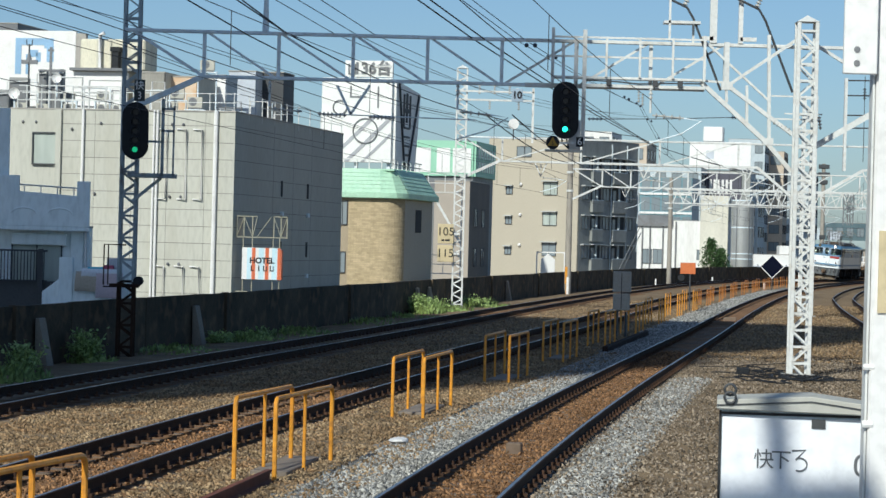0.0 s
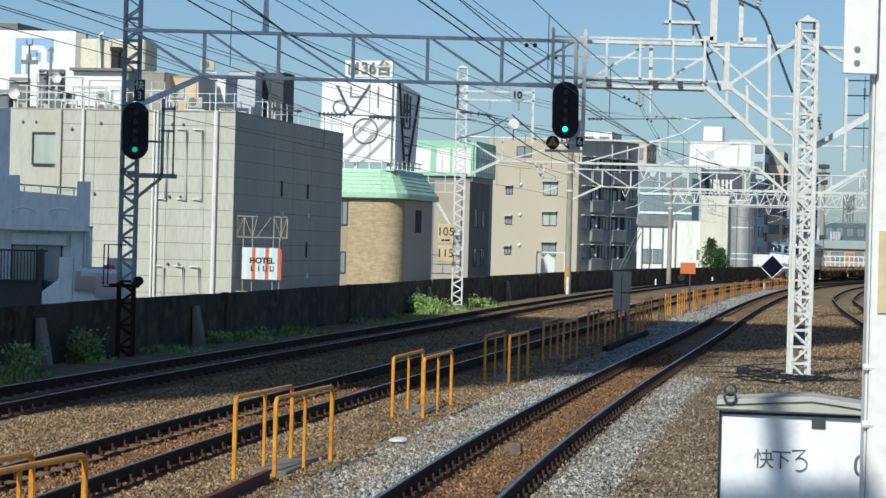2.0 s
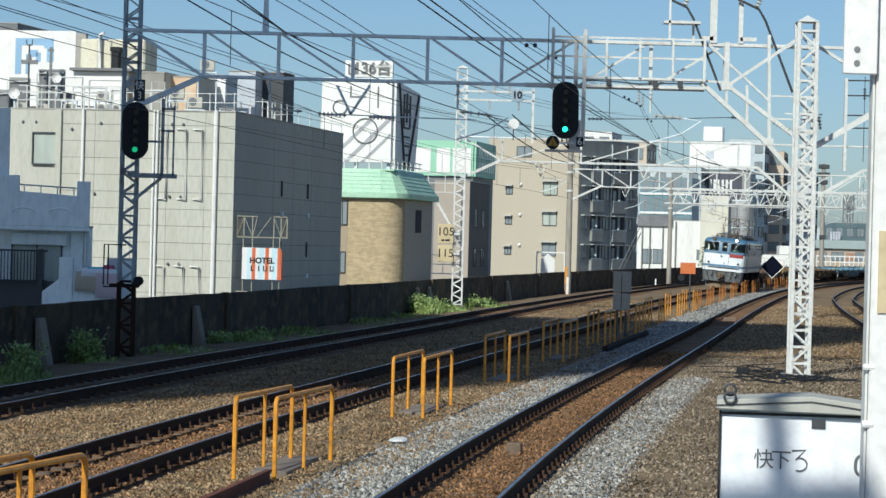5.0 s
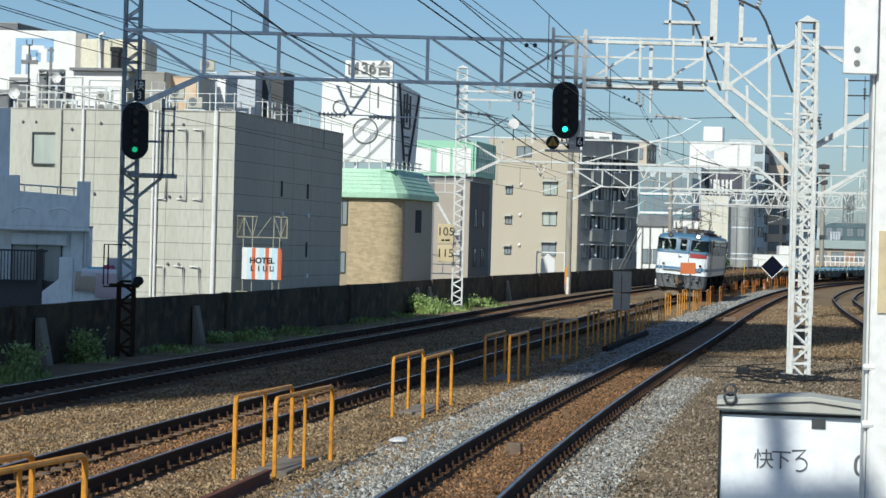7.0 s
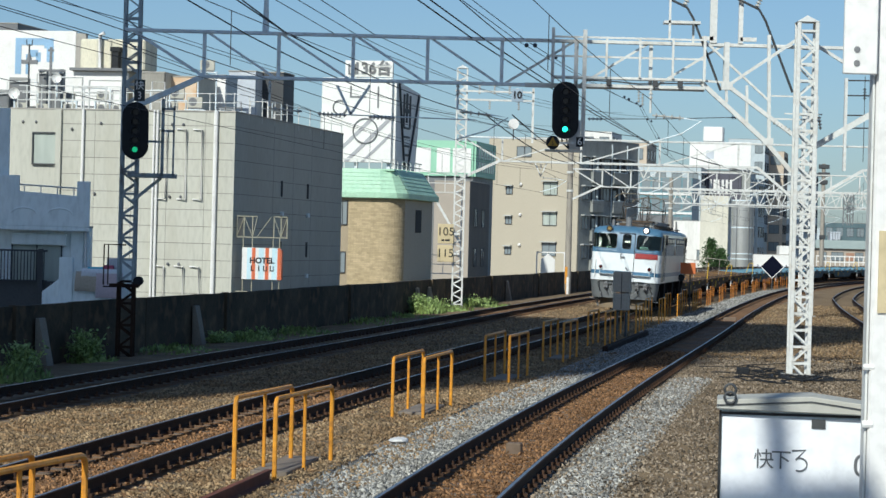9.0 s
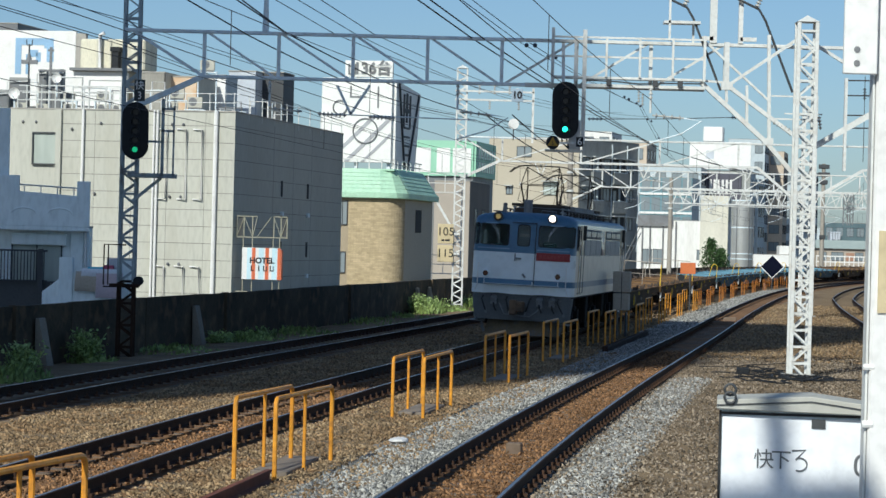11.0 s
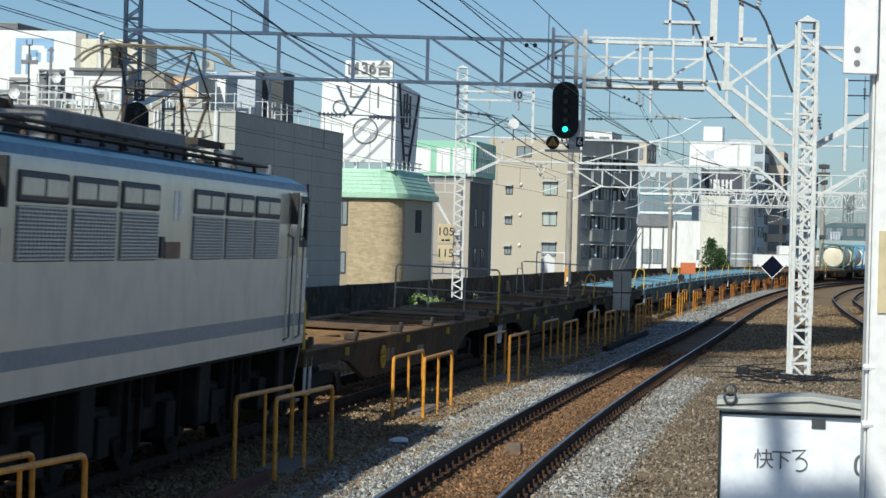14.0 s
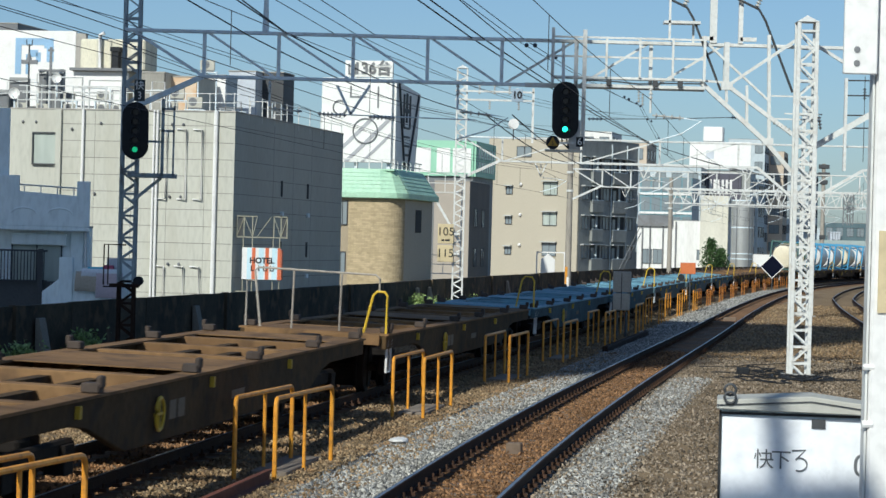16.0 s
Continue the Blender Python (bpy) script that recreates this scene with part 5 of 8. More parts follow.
def container_wagon(paint, shade_paint, label, railed=False):
    """A skeletal flat wagon: side sills, cross beams, brackets, bogies, end rails. Local y runs from its front coupler."""
    w = thing("container_wagon", label, "freight wagon", group="wagons of the train")
    for sx in (-1, 1):
        o = [(0.55, 0.80), (0.55, 1.02), (19.85, 1.02), (19.85, 0.80), (17.0, 0.80), (16.4, 0.74), (15.0, 0.42), (5.4, 0.42), (4.0, 0.74), (3.4, 0.80)]
        x0, x1 = sorted((sx * 1.12, sx * 1.22))
        part("side_sill", Geo().prism(o, "x", x0, x1), shade_paint, w, bevel=0.01)
        part("sill_flange", Geo().box(*sorted((sx * 1.02, sx * 1.25)), 0.55, 19.85, 1.02, 1.05), paint, w)
        for y0, y1, z0, z1 in ((7.2, 7.5, 0.62, 0.82), (7.6, 7.9, 0.62, 0.82), (10.3, 11.0, 0.66, 0.76)):
            part("lettering_bar", Geo().box(*sorted((sx * 1.22, sx * 1.226)), y0, y1, z0, z1), WAGON_PALE, w)
    for y in (0.6, 3.0, 5.4, 7.8, 10.2, 12.6, 15.0, 17.4, 19.8):
        part("cross_beam", Geo().box(-1.12, 1.12, y - 0.16, y + 0.16, 0.86, 1.035), paint, w, bevel=0.01)
    for x in (-0.28, 0.28):
        part("centre_sill", Geo().box(x - 0.07, x + 0.07, 0.4, 20.0, 0.6, 0.98), shade_paint, w)
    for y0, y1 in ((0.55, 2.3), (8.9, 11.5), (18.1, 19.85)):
        part("deck_plate", Geo().box(-1.1, 1.1, y0, y1, 1.036, 1.048), paint, w)
    for k, y in enumerate((0.95, 4.4, 8.5, 11.9, 15.9, 19.45)):
        for sx in (-1, 1):
            part("lock_bracket", Geo().box(sx * 1.14 - 0.09, sx * 1.14 + 0.09, y - 0.10, y + 0.10, 1.05, 1.15).box(sx * 1.22 - 0.03, sx * 1.22 + 0.03, y - 0.08, y + 0.08, 1.1, 1.22), WAGON_DARK, w, bevel=0.015)
    for y in (6.3, 13.9):
        part("brake_gear", Geo().tube([(-0.7, y, 0.9), (0.7, y + 0.7, 0.9)], 0.04, 6).tube([(0.75, y - 1.3, 0.95), (0.75, y + 1.6, 0.95)], 0.03, 6).box(-0.9, -0.45, y - 0.4, y + 0.4, 0.6, 0.9), WAGON_DARK, w)
    part("brake_wheel", Geo().tube([(1.27, 6.6 + 0.17 * math.cos(k * math.pi / 8), 0.72 + 0.17 * math.sin(k * math.pi / 8)) for k in range(17)], 0.018, 6).bar((1.26, 6.43, 0.72), (1.26, 6.77, 0.72), 0.025).bar((1.26, 6.6, 0.55), (1.26, 6.6, 0.89), 0.025), WAGON_YELLOW, w, "worn yellow spoked hand-brake wheel")
    for y in (3.55, 9.1, 13.7):
        part("tie_hook", Geo().box(1.22, 1.27, y, y + 0.06, 0.86, 0.98), WAGON_YELLOW, w)
    for yc in (3.1, 17.3):
        b = part("bogie", Geo().box(-1.0, -0.88, yc - 1.3, yc + 1.3, 0.42, 0.62).box(0.88, 1.0, yc - 1.3, yc + 1.3, 0.42, 0.62).box(-0.9, 0.9, yc - 0.2, yc + 0.2, 0.4, 0.7), UNDER, w, "black wagon bogie", bevel=0.03)
        for sx in (-1, 1):
            for dy in (-0.95, 0.95):
                part("axle_box", Geo().box(sx * 0.95 - 0.1, sx * 0.95 + 0.1, yc + dy - 0.16, yc + dy + 0.16, 0.3, 0.58), UNDER, b)
        for dy in (-0.95, 0.95):
            wheelset(w, yc + dy, 0.43)
    for y0, y1 in ((-0.45, 0.5), (19.9, 20.85)):
        part("coupler", Geo().box(-0.16, 0.16, y0, y1, 0.75, 1.0), UNDER, w, bevel=0.02)
    if railed == "hooped":
        # end railing without a middle bar, and a yellow hoop at its end
        part("railing", Geo().tube([(-0.95, 0.8, 1.05), (-1.08, 0.8, 1.97), (-1.02, 0.8, 2.02), (0.95, 0.8, 2.0), (1.02, 0.8, 1.94), (1.02, 0.8, 1.72)], 0.02, 6)
             .tube([(-1.2, 0.8, 1.05), (-1.2, 0.8, 1.8), (-1.08, 0.8, 1.8)], 0.016, 6).tube([(-0.42, 0.8, 1.05), (-0.42, 0.8, 2.0)], 0.018, 6).tube([(0.38, 0.8, 1.05), (0.38, 0.8, 2.0)], 0.018, 6), RAIL_RUST, w)
        part("grab_hoop", Geo().tube([(0.80, 0.75, 1.05), (0.93, 0.75, 1.66), (0.99, 0.75, 1.73), (1.12, 0.75, 1.73), (1.17, 0.75, 1.66), (1.17, 0.75, 0.95)], 0.022, 6), WAGON_YELLOW, w, "yellow grab hoop")
    elif railed:
        # end railing with a yellow handle
        part("railing", Geo().tube([(-1.15, 0.8, 1.05), (-1.15, 0.8, 1.95), (-1.1, 0.8, 2.0), (1.1, 0.8, 2.0), (1.15, 0.8, 1.93)], 0.022, 6)
             .tube([(-0.4, 0.8, 1.05), (-0.4, 0.8, 2.0)], 0.018, 6).tube([(0.4, 0.8, 1.05), (0.4, 0.8, 2.0)], 0.018, 6).tube([(-1.15, 0.8, 1.5), (1.15, 0.8, 1.5)], 0.016, 6), RAIL_RUST, w)
        part("grab_handle", Geo().tube([(1.15, 0.8, 0.95), (1.15, 0.8, 1.3), (1.15, 0.8, 1.92)], 0.022, 6), WAGON_YELLOW, w, "yellow grab handle")
    else:
        part("grab_hoop", Geo().tube([(0.72, 0.8, 1.05), (0.84, 0.8, 1.70), (0.92, 0.8, 1.80), (1.08, 0.8, 1.79), (1.14, 0.8, 1.70), (1.16, 0.8, 0.95)], 0.022, 6), WAGON_YELLOW, w, "yellow grab hoop")
    part("step", Geo().tube([(1.2, 0.75, 0.95), (1.2, 0.75, 0.42), (1.2, 1.1, 0.42), (1.2, 1.1, 0.95)], 0.022, 6), WHITE, w)
    return w


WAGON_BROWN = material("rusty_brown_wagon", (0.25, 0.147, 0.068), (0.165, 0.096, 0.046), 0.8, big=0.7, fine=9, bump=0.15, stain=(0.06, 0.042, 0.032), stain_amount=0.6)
WAGON_BLUE = material("pale_blue_wagon", (0.16, 0.36, 0.46), (0.13, 0.30, 0.40), 0.6, big=0.7, fine=9, bump=0.1, stain=(0.14, 0.15, 0.15), stain_amount=0.4)
WAGON_DARK = material("greasy_wagon_fitting", (0.07, 0.05, 0.038), (0.045, 0.035, 0.03), 0.8)
RAIL_RUST = material("weathered_railing", (0.42, 0.39, 0.34), (0.26, 0.22, 0.18), 0.7)
# sills darker than the decks: grime plus the sides' shade, in the colour
WAGON_SIDE_SHADED = material("grimy_brown_sill", (0.10, 0.062, 0.028), (0.05, 0.033, 0.017), 0.9, big=0.8, fine=9, bump=0.12, stain=(0.035, 0.028, 0.022), stain_amount=0.7)
BLUE_SIDE_SHADED = material("grimy_blue_sill", (0.075, 0.13, 0.155), (0.05, 0.085, 0.10), 0.8, big=0.8, fine=9, bump=0.12, stain=(0.04, 0.04, 0.04), stain_amount=0.7)
for grimy in (WAGON_SIDE_SHADED, BLUE_SIDE_SHADED, WAGON_BROWN, UNDER, ROOFGEAR):
    grimy.node_tree.nodes["Principled BSDF"].inputs["Specular IOR Level"].default_value = 0.2
WAGON_PALE = material("faded_lettering", (0.21, 0.165, 0.115), None, 0.8)
WAGON_YELLOW = material("yellow_fitting", (0.75, 0.50, 0.04), None, 0.5)
TANK_CREAM = material("cream_tank", (0.78, 0.72, 0.55), (0.70, 0.64, 0.48), 0.35, stain=(0.5, 0.45, 0.36))
TANK_WHITE = material("white_tank", (0.82, 0.82, 0.80), None, 0.35, stain=(0.6, 0.58, 0.54))
TANK_FRAME = material("blue_tank_frame", (0.06, 0.30, 0.52), None, 0.5)

wagons = [container_wagon(WAGON_BROWN, WAGON_SIDE_SHADED, "empty rusty brown skeletal container wagon behind the locomotive")]
blue = None
for k in range(1, 14):
    if k in (3, 4, 5, 6, 7):
        if blue is None:
            blue = container_wagon(WAGON_BLUE, BLUE_SIDE_SHADED, "empty pale blue skeletal container wagon")
            wagons.append(blue)
        else:
            wagons.append(copy_thing(blue, Matrix.Identity(4)))
    elif k == 1:
        wagons.append(container_wagon(WAGON_BROWN, WAGON_SIDE_SHADED, "empty rusty brown container wagon with an end railing", True))
    elif k == 2:
        wagons.append(container_wagon(WAGON_BROWN, WAGON_SIDE_SHADED, "empty rusty brown container wagon with a railing and yellow hoop", "hooped"))
    else:
        wagons.append(copy_thing(wagons[0], Matrix.Identity(4)))


def tank_container(paint, label, steel=TANK_FRAME):
    t = thing("tank_container", label, "tank container", group="tank containers")
    pts = [(-2.7, 0.75), (-2.62, 0.98), (-2.4, 1.08), (2.4, 1.08), (2.62, 0.98), (2.7, 0.75)]
    q = Geo()
    n = 22
    for y, r in pts:
        q.v.extend((r * math.cos(2 * math.pi * j / n), y, 2.25 + r * math.sin(2 * math.pi * j / n)) for j in range(n))
    for i in range(len(pts) - 1):
        for j in range(n):
            q.f.append((i * n + j, i * n + (j + 1) % n, (i + 1) * n + (j + 1) % n, (i + 1) * n + j))
            q.m.append(0)
    q.f.append(tuple(range(n)))
    q.f.append(tuple((len(pts) - 1) * n + j for j in range(n)))
    q.m += [0, 0]
    part("tank", q, paint, t)
    for y in (-2.95, 2.95):
        q = Geo()
        for x in (-1.15, 1.15):
            q.box(x - 0.07, x + 0.07, y - 0.07, y + 0.07, 1.08, 3.45)
        for z in (1.14, 3.4):
            q.box(-1.15, 1.15, y - 0.06, y + 0.06, z - 0.06, z + 0.06)
        for x in (-1, 1):
            q.bar((x * 1.1, y, 1.6), (x * 0.45, y * 0.9, 1.2), 0.08)
            q.bar((x * 1.1, y, 2.9), (x * 0.45, y * 0.9, 3.3), 0.08)
        part("end_frame", q, steel, t)
    part("base_rail", Geo().box(-1.2, -1.08, -2.9, 2.9, 1.08, 1.2).box(1.08, 1.2, -2.9, 2.9, 1.08, 1.2), steel, t)
    part("top_walkway", Geo().box(-0.3, 0.3, -2.6, 2.6, 3.36, 3.4), STEEL_WHITE, t)
    return t


TANK_GREEN = material("dark_green_tank_frame", (0.05, 0.13, 0.12), None, 0.5)
tanks = [tank_container(TANK_CREAM, "pale cream cylindrical tank in a dark green frame on a wagon", TANK_GREEN), tank_container(TANK_CREAM, "cream cylindrical tank in a blue frame on a wagon"),
         tank_container(TANK_WHITE, "white cylindrical tank in a blue frame on a wagon")]
# each tank rides at a distance behind the locomotive's nose
TANK_AT = [237.6, 245.5, 255.7, 265.9, 276.1, 286.3]
while len(tanks) < len(TANK_AT):
    tanks.append(copy_thing(tanks[1 + len(tanks) % 2], Matrix.Identity(4)))


def train_s(t):
    """How far along the line the locomotive's nose corner stands."""
    return float(np.interp(t, TRAIN_T, TRAIN_S))


TRAIN_T = np.arange(-0.5, 16.6, 0.1)
TRAIN_S = np.polyval([-0.001255, 0.004426, 0.02529, -16.904394, 94.360388], TRAIN_T - 8.0)


def car_pose(s, pivot_a, pivot_b):
    """A car whose local y origin stands at s and whose bogies ride the line."""
    a, b = on_line(s + pivot_a), on_line(s + pivot_b)
    d = (b - a).normalized()
    o = a - d * pivot_a
    c = float(np.interp(s, [0, 50, 95, 170, 250], [0.027, 0.03, 0.055, 0.09, 0.09]))
    n = Vector((d.y, -d.x, -c)).normalized()
    u = n.cross(d).normalized()
    m = Matrix((n, d, u)).transposed().to_4x4()
    m.translation = o
    return m


def motions():
    times = [0.1 * k for k in range(161)]
    walk(loco, [(t, car_pose(train_s(t), 2.65, 12.8)) for t in times])
    starts = [15.95, 36.7] + [58.0 + 20.4 * k for k in range(12)]
    for w, back in zip(wagons, starts):
        walk(w, [(t, car_pose(train_s(t) + back, 3.1, 17.3)) for t in times])
    for k, back in zip(tanks, TANK_AT):
        j = max(i for i, s0 in enumerate(starts) if s0 <= back)
        rows = []
        for t in times:
            m = car_pose(train_s(t) + starts[j], 3.1, 17.3)
            rows.append((t, m @ pose(0, back - starts[j], 0)))
        walk(k, rows)
    # the locomotive's wheels roll with its way
    fine = [k / 30 for k in range(481)]
    for w, r in WHEELS:
        y = w.location.y
        walk(w, [(t, pose(0, y, r) @ Matrix.Rotation((train_s(t) - train_s(0)) / r, 4, "X")) for t in fine])
# ---- buildings beyond the wall ----
ALC = material("pale_grey_panels", (0.52, 0.52, 0.455), (0.475, 0.475, 0.415), 0.85, big=0.35, fine=8, bump=0.12, stain=(0.44, 0.43, 0.36), stain_amount=0.5, streak=4)
JOINT = material("panel_joint", (0.26, 0.25, 0.23), None, 0.9)
HOUSE = material("house_render", (0.88, 0.95, 0.95), (0.82, 0.90, 0.90), 0.8, big=0.4, fine=7, stain=(0.70, 0.78, 0.78), streak=3)
BRICK = material("tan_brick", (0.50, 0.40, 0.25), (0.45, 0.36, 0.22), 0.85, big=1.2, fine=5, bump=0.2, island=0.13)
MORTAR = material("tan_mortar", (0.40, 0.33, 0.23), None, 0.9)
COPPER = material("green_roof_sheet", (0.44, 0.68, 0.50), (0.39, 0.62, 0.45), 0.5, big=0.5, fine=6, bump=0.05, stain=(0.28, 0.5, 0.37))
BEIGE = material("beige_tiles", (0.47, 0.425, 0.335), (0.445, 0.40, 0.315), 0.8, big=0.15, fine=20, bump=0.05, stain=(0.42, 0.375, 0.30), stain_amount=0.2, streak=3)
DARK_TONE = material("dark_grey_tiles", (0.31, 0.325, 0.31), (0.265, 0.28, 0.265), 0.75, big=0.4, fine=6, stain=(0.17, 0.18, 0.18), streak=3)
GREENSIGN = material("green_board", (0.33, 0.62, 0.45), (0.29, 0.57, 0.41), 0.5)
# the next two wall tones are lightened to stand in for distance haze
HAZED_BLUEGREY = material("blue_grey_render", (0.50, 0.57, 0.60), (0.45, 0.52, 0.55), 0.8, big=0.2, fine=4, streak=3)
HAZED_BROWN = material("brown_render", (0.58, 0.49, 0.39), (0.52, 0.44, 0.35), 0.85, big=0.2, fine=4, streak=3)
RED = material("orange_red_paint", (0.72, 0.17, 0.07), None, 0.5)
PALEBLUE = material("pale_blue_paint", (0.30, 0.50, 0.72), None, 0.5)
CURTAIN = material("pale_curtain", (0.45, 0.50, 0.45), (0.38, 0.43, 0.39), 0.4, big=2, fine=3, streak=6)
PALEGREY = material("pale_blue_grey_paint", (0.55, 0.60, 0.66), None, 0.6)
AWNING = material("dull_metal_awning", (0.50, 0.52, 0.50), None, 0.5)


def building(name, label, O, phi, a, b, z1, mats, z0=-0.6, parapet=0.25):
    """A block: local x runs from the visible corner towards the camera's left (negative) along the front, y back along the side."""
    t = thing(name, label, "building", pose(O[0], O[1], 0, 0, 0, -phi))
    front, side, roof = mats
    part("front_wall", Geo().box(-a, 0, 0, 0.25, z0, z1), front, t)
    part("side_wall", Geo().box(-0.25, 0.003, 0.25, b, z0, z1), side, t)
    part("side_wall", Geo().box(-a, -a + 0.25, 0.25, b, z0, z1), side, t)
    part("back_wall", Geo().box(-a + 0.25, -0.25, b - 0.25, b, z0, z1), front, t)
    part("roof", Geo().box(-a + 0.25, -0.25, 0.25, b - 0.25, z1 - parapet - 0.15, z1 - parapet), roof, t)
    part("coping", Geo().box(-a - 0.03, 0.03, -0.03, 0.28, z1, z1 + 0.06).box(-0.28, 0.03, 0.28, b, z1, z1 + 0.06), roof, t, bevel=0.008)
    return t


def window(t, x, z, w, h, wall="front", y=0.0, awn=False, glass_mat=None, frame_mat=None, depth=0.06, mullion=True):
    """A framed window standing slightly proud of a wall; on the side wall x is how far back it lies."""
    frame_mat = frame_mat or DARKGREY
    glass_mat = glass_mat or PANE

    def place(q):
        if wall == "side":
            q.v = [(-p[1] + 0.0, p[0], p[2]) for p in q.v]
        else:
            q.v = [(p[0], p[1] + y, p[2]) for p in q.v]
        return q
    f = 0.05
    q = Geo().box(x - w / 2 - f, x - w / 2, -depth, 0.01, z - h / 2 - f, z + h / 2 + f).box(x + w / 2, x + w / 2 + f, -depth, 0.01, z - h / 2 - f, z + h / 2 + f)
    q.box(x - w / 2, x + w / 2, -depth, 0.01, z + h / 2, z + h / 2 + f).box(x - w / 2, x + w / 2, -depth - 0.03, 0.01, z - h / 2 - f, z - h / 2)
    if mullion:
        q.box(x - 0.02, x + 0.02, -depth + 0.01, 0.0, z - h / 2, z + h / 2)
    win = part("window", place(q), frame_mat, t)
    part("pane", place(Geo().box(x - w / 2, x + w / 2, -0.02, -0.008, z - h / 2, z + h / 2)), glass_mat, win)
    if awn:
        part("awning", place(Geo().box(x - w / 2 - 0.12, x + w / 2 + 0.12, -0.4, 0.0, z + h / 2 + 0.06, z + h / 2 + 0.16)), AWNING, win)
    return win


def pipe(t, pts, r, mat, name="pipe"):
    return part(name, Geo().tube(pts, r, 8), mat, t)


# the panelled hotel block
hotel = building("hotel_building", "grey panelled concrete hotel building with service pipes", (-8.27, 99.0), 11, 9.30, 18.4, 7.45, (ALC, ALC, CONCRETE))
for k in range(12):
    z = 7.45 - 0.66 * k - 0.55
    part("joint", Geo().box(-7.2, -0.05, -0.006, 0.004, z - 0.012, z + 0.012), JOINT, hotel)
    part("joint", Geo().box(-0.004, 0.009, 0.1, 18.3, z - 0.012, z + 0.012), JOINT, hotel)
for x in (-5.75, -4.2, -2.75, -1.2):
    part("joint", Geo().box(x - 0.008, x + 0.008, -0.005, 0.004, -0.5, 7.4), JOINT, hotel)
for y in (6.0, 9.3, 12.5):
    part("joint", Geo().box(-0.004, 0.008, y - 0.015, y + 0.015, -0.5, 7.4), JOINT, hotel)
part("pilaster", Geo().box(-7.35, -7.12, -0.14, 0.0, -0.5, 7.45), ALC, hotel, bevel=0.01)
part("render_panel", Geo().box(-9.28, -7.36, -0.03, 0.0, -0.5, 7.44), ALC, hotel)
window(hotel, -7.80, 5.9, 0.95, 1.2, y=-0.03, glass_mat=CURTAIN, mullion=False, depth=0.1)
for x, r in ((-6.22, 0.06), (-3.28, 0.045), (-3.14, 0.055), (-0.75, 0.09)):
    pipe(hotel, [(x, -0.1, -0.4), (x, -0.1, 7.5)], r, WHITE, "drainpipe")
for x in (-2.75, -1.95, -1.3):
    for z0, z1 in ((4.0, 6.75), (-0.3, 1.35)):
        pipe(hotel, [(x - 0.5 if x < -2.5 else x - 0.35, -0.02, z0), (x, -0.12, z0), (x, -0.12, z1), (x - 0.4, -0.02, z1)], 0.035, WHITE, "vent_pipe")
for x, z in ((-8.75, 6.95), (-8.2, 6.95), (-5.5, 6.95), (-5.7, 4.15), (-2.55, 6.95), (-2.1, 6.95), (-2.6, 4.1), (-2.15, 4.1), (-2.6, 1.45), (-2.15, 1.45), (-6.7, 6.7)):
    q = Geo()
    q.ball((x, -0.05, z), 0.06, 10)
    part("vent_cap", q, GREY_PAINT, hotel)
for y in (7.4, 11.9):
    for z in (4.65, 2.1):
        part("slit_window", Geo().box(-0.003, 0.014, y - 0.16, y + 0.16, z - 0.33, z + 0.33), BLACK, hotel)
    for z in (3.6, 0.95):
        part("side_vent", Geo().box(0.0, 0.1, y - 0.14, y + 0.14, z - 0.09, z + 0.09), STEEL_GREY, hotel)
part("high_step", Geo().box(-6, 0.0, 9.3, 18.4, 7.45, 7.46), CONCRETE, hotel)
# sign frame and striped hotel board on the side
t = thing("hotel_sign", "striped white and orange hotel sign on a rusty frame", "sign", pose(-7.89, 99.2, 0.0, 0, 0, -2))
part("board", Geo().box(0, 1.52, 0.0, 0.22, 0.92, 2.17), WHITE, t, bevel=0.01)
for x0, x1 in ((-0.2, 0.0), (1.54, 1.72)):
    part("frame_panel", Geo().box(x0, x1, 0.16, 0.2, 2.62, 3.36), DARKGREY, t)
for x, w in ((0.2, 0.16), (0.66, 0.2), (1.18, 0.2)):
    part("pale_stripe", Geo().box(x, x + w, -0.003, 0.0, 0.925, 2.165), material("ice_blue_paint", (0.62, 0.84, 0.93), None, 0.5) if x < 0.3 else bpy.data.materials["ice_blue_paint"], t)
for x in (0.39, 0.92, 1.40):
    part("stripe", Geo().box(x, x + (0.14 if x < 1.3 else 0.115), -0.004, 0.0, 0.925, 2.165), RED, t)
part("end_panel", Geo().box(1.524, 1.56, 0.0, 0.6, 0.92, 2.1), RED, t)
letters("HOTEL", 0.31, BLACK, t, pose(0.79, -0.012, 1.66) @ FACE, bold=0.010)
q = Geo()
for x, w in ((0.42, 0.13), (0.68, 0.06), (0.92, 0.16), (1.18, 0.16)):
    q.box(x - w / 2, x + w / 2, -0.012, -0.006, 1.25, 1.29).box(x - w / 2, x - w / 2 + 0.045, -0.012, -0.006, 1.25, 1.47).box(x + w / 2 - 0.03, x + w / 2, -0.012, -0.006, 1.27, 1.45 if w > 0.15 else 1.29)
part("name_bars", q, BLACK, t)
q = Geo()
for x in (0.02, 0.38, 1.2, 1.46):
    q.box(x - 0.018, x + 0.018, 0.12, 0.16, 0.1, 2.6)
for x in (-0.24, 0.04, 0.38, 1.22, 1.50, 1.74):
    q.box(x - 0.02, x + 0.02, 0.1, 0.14, 2.58, 3.42)
q.box(-0.26, 1.78, 0.1, 0.14, 2.56, 2.60)
for x0, x1 in ((-0.24, 0.56), (1.20, 1.76)):
    q.box(x0, x1, 0.1, 0.14, 3.38, 3.42)
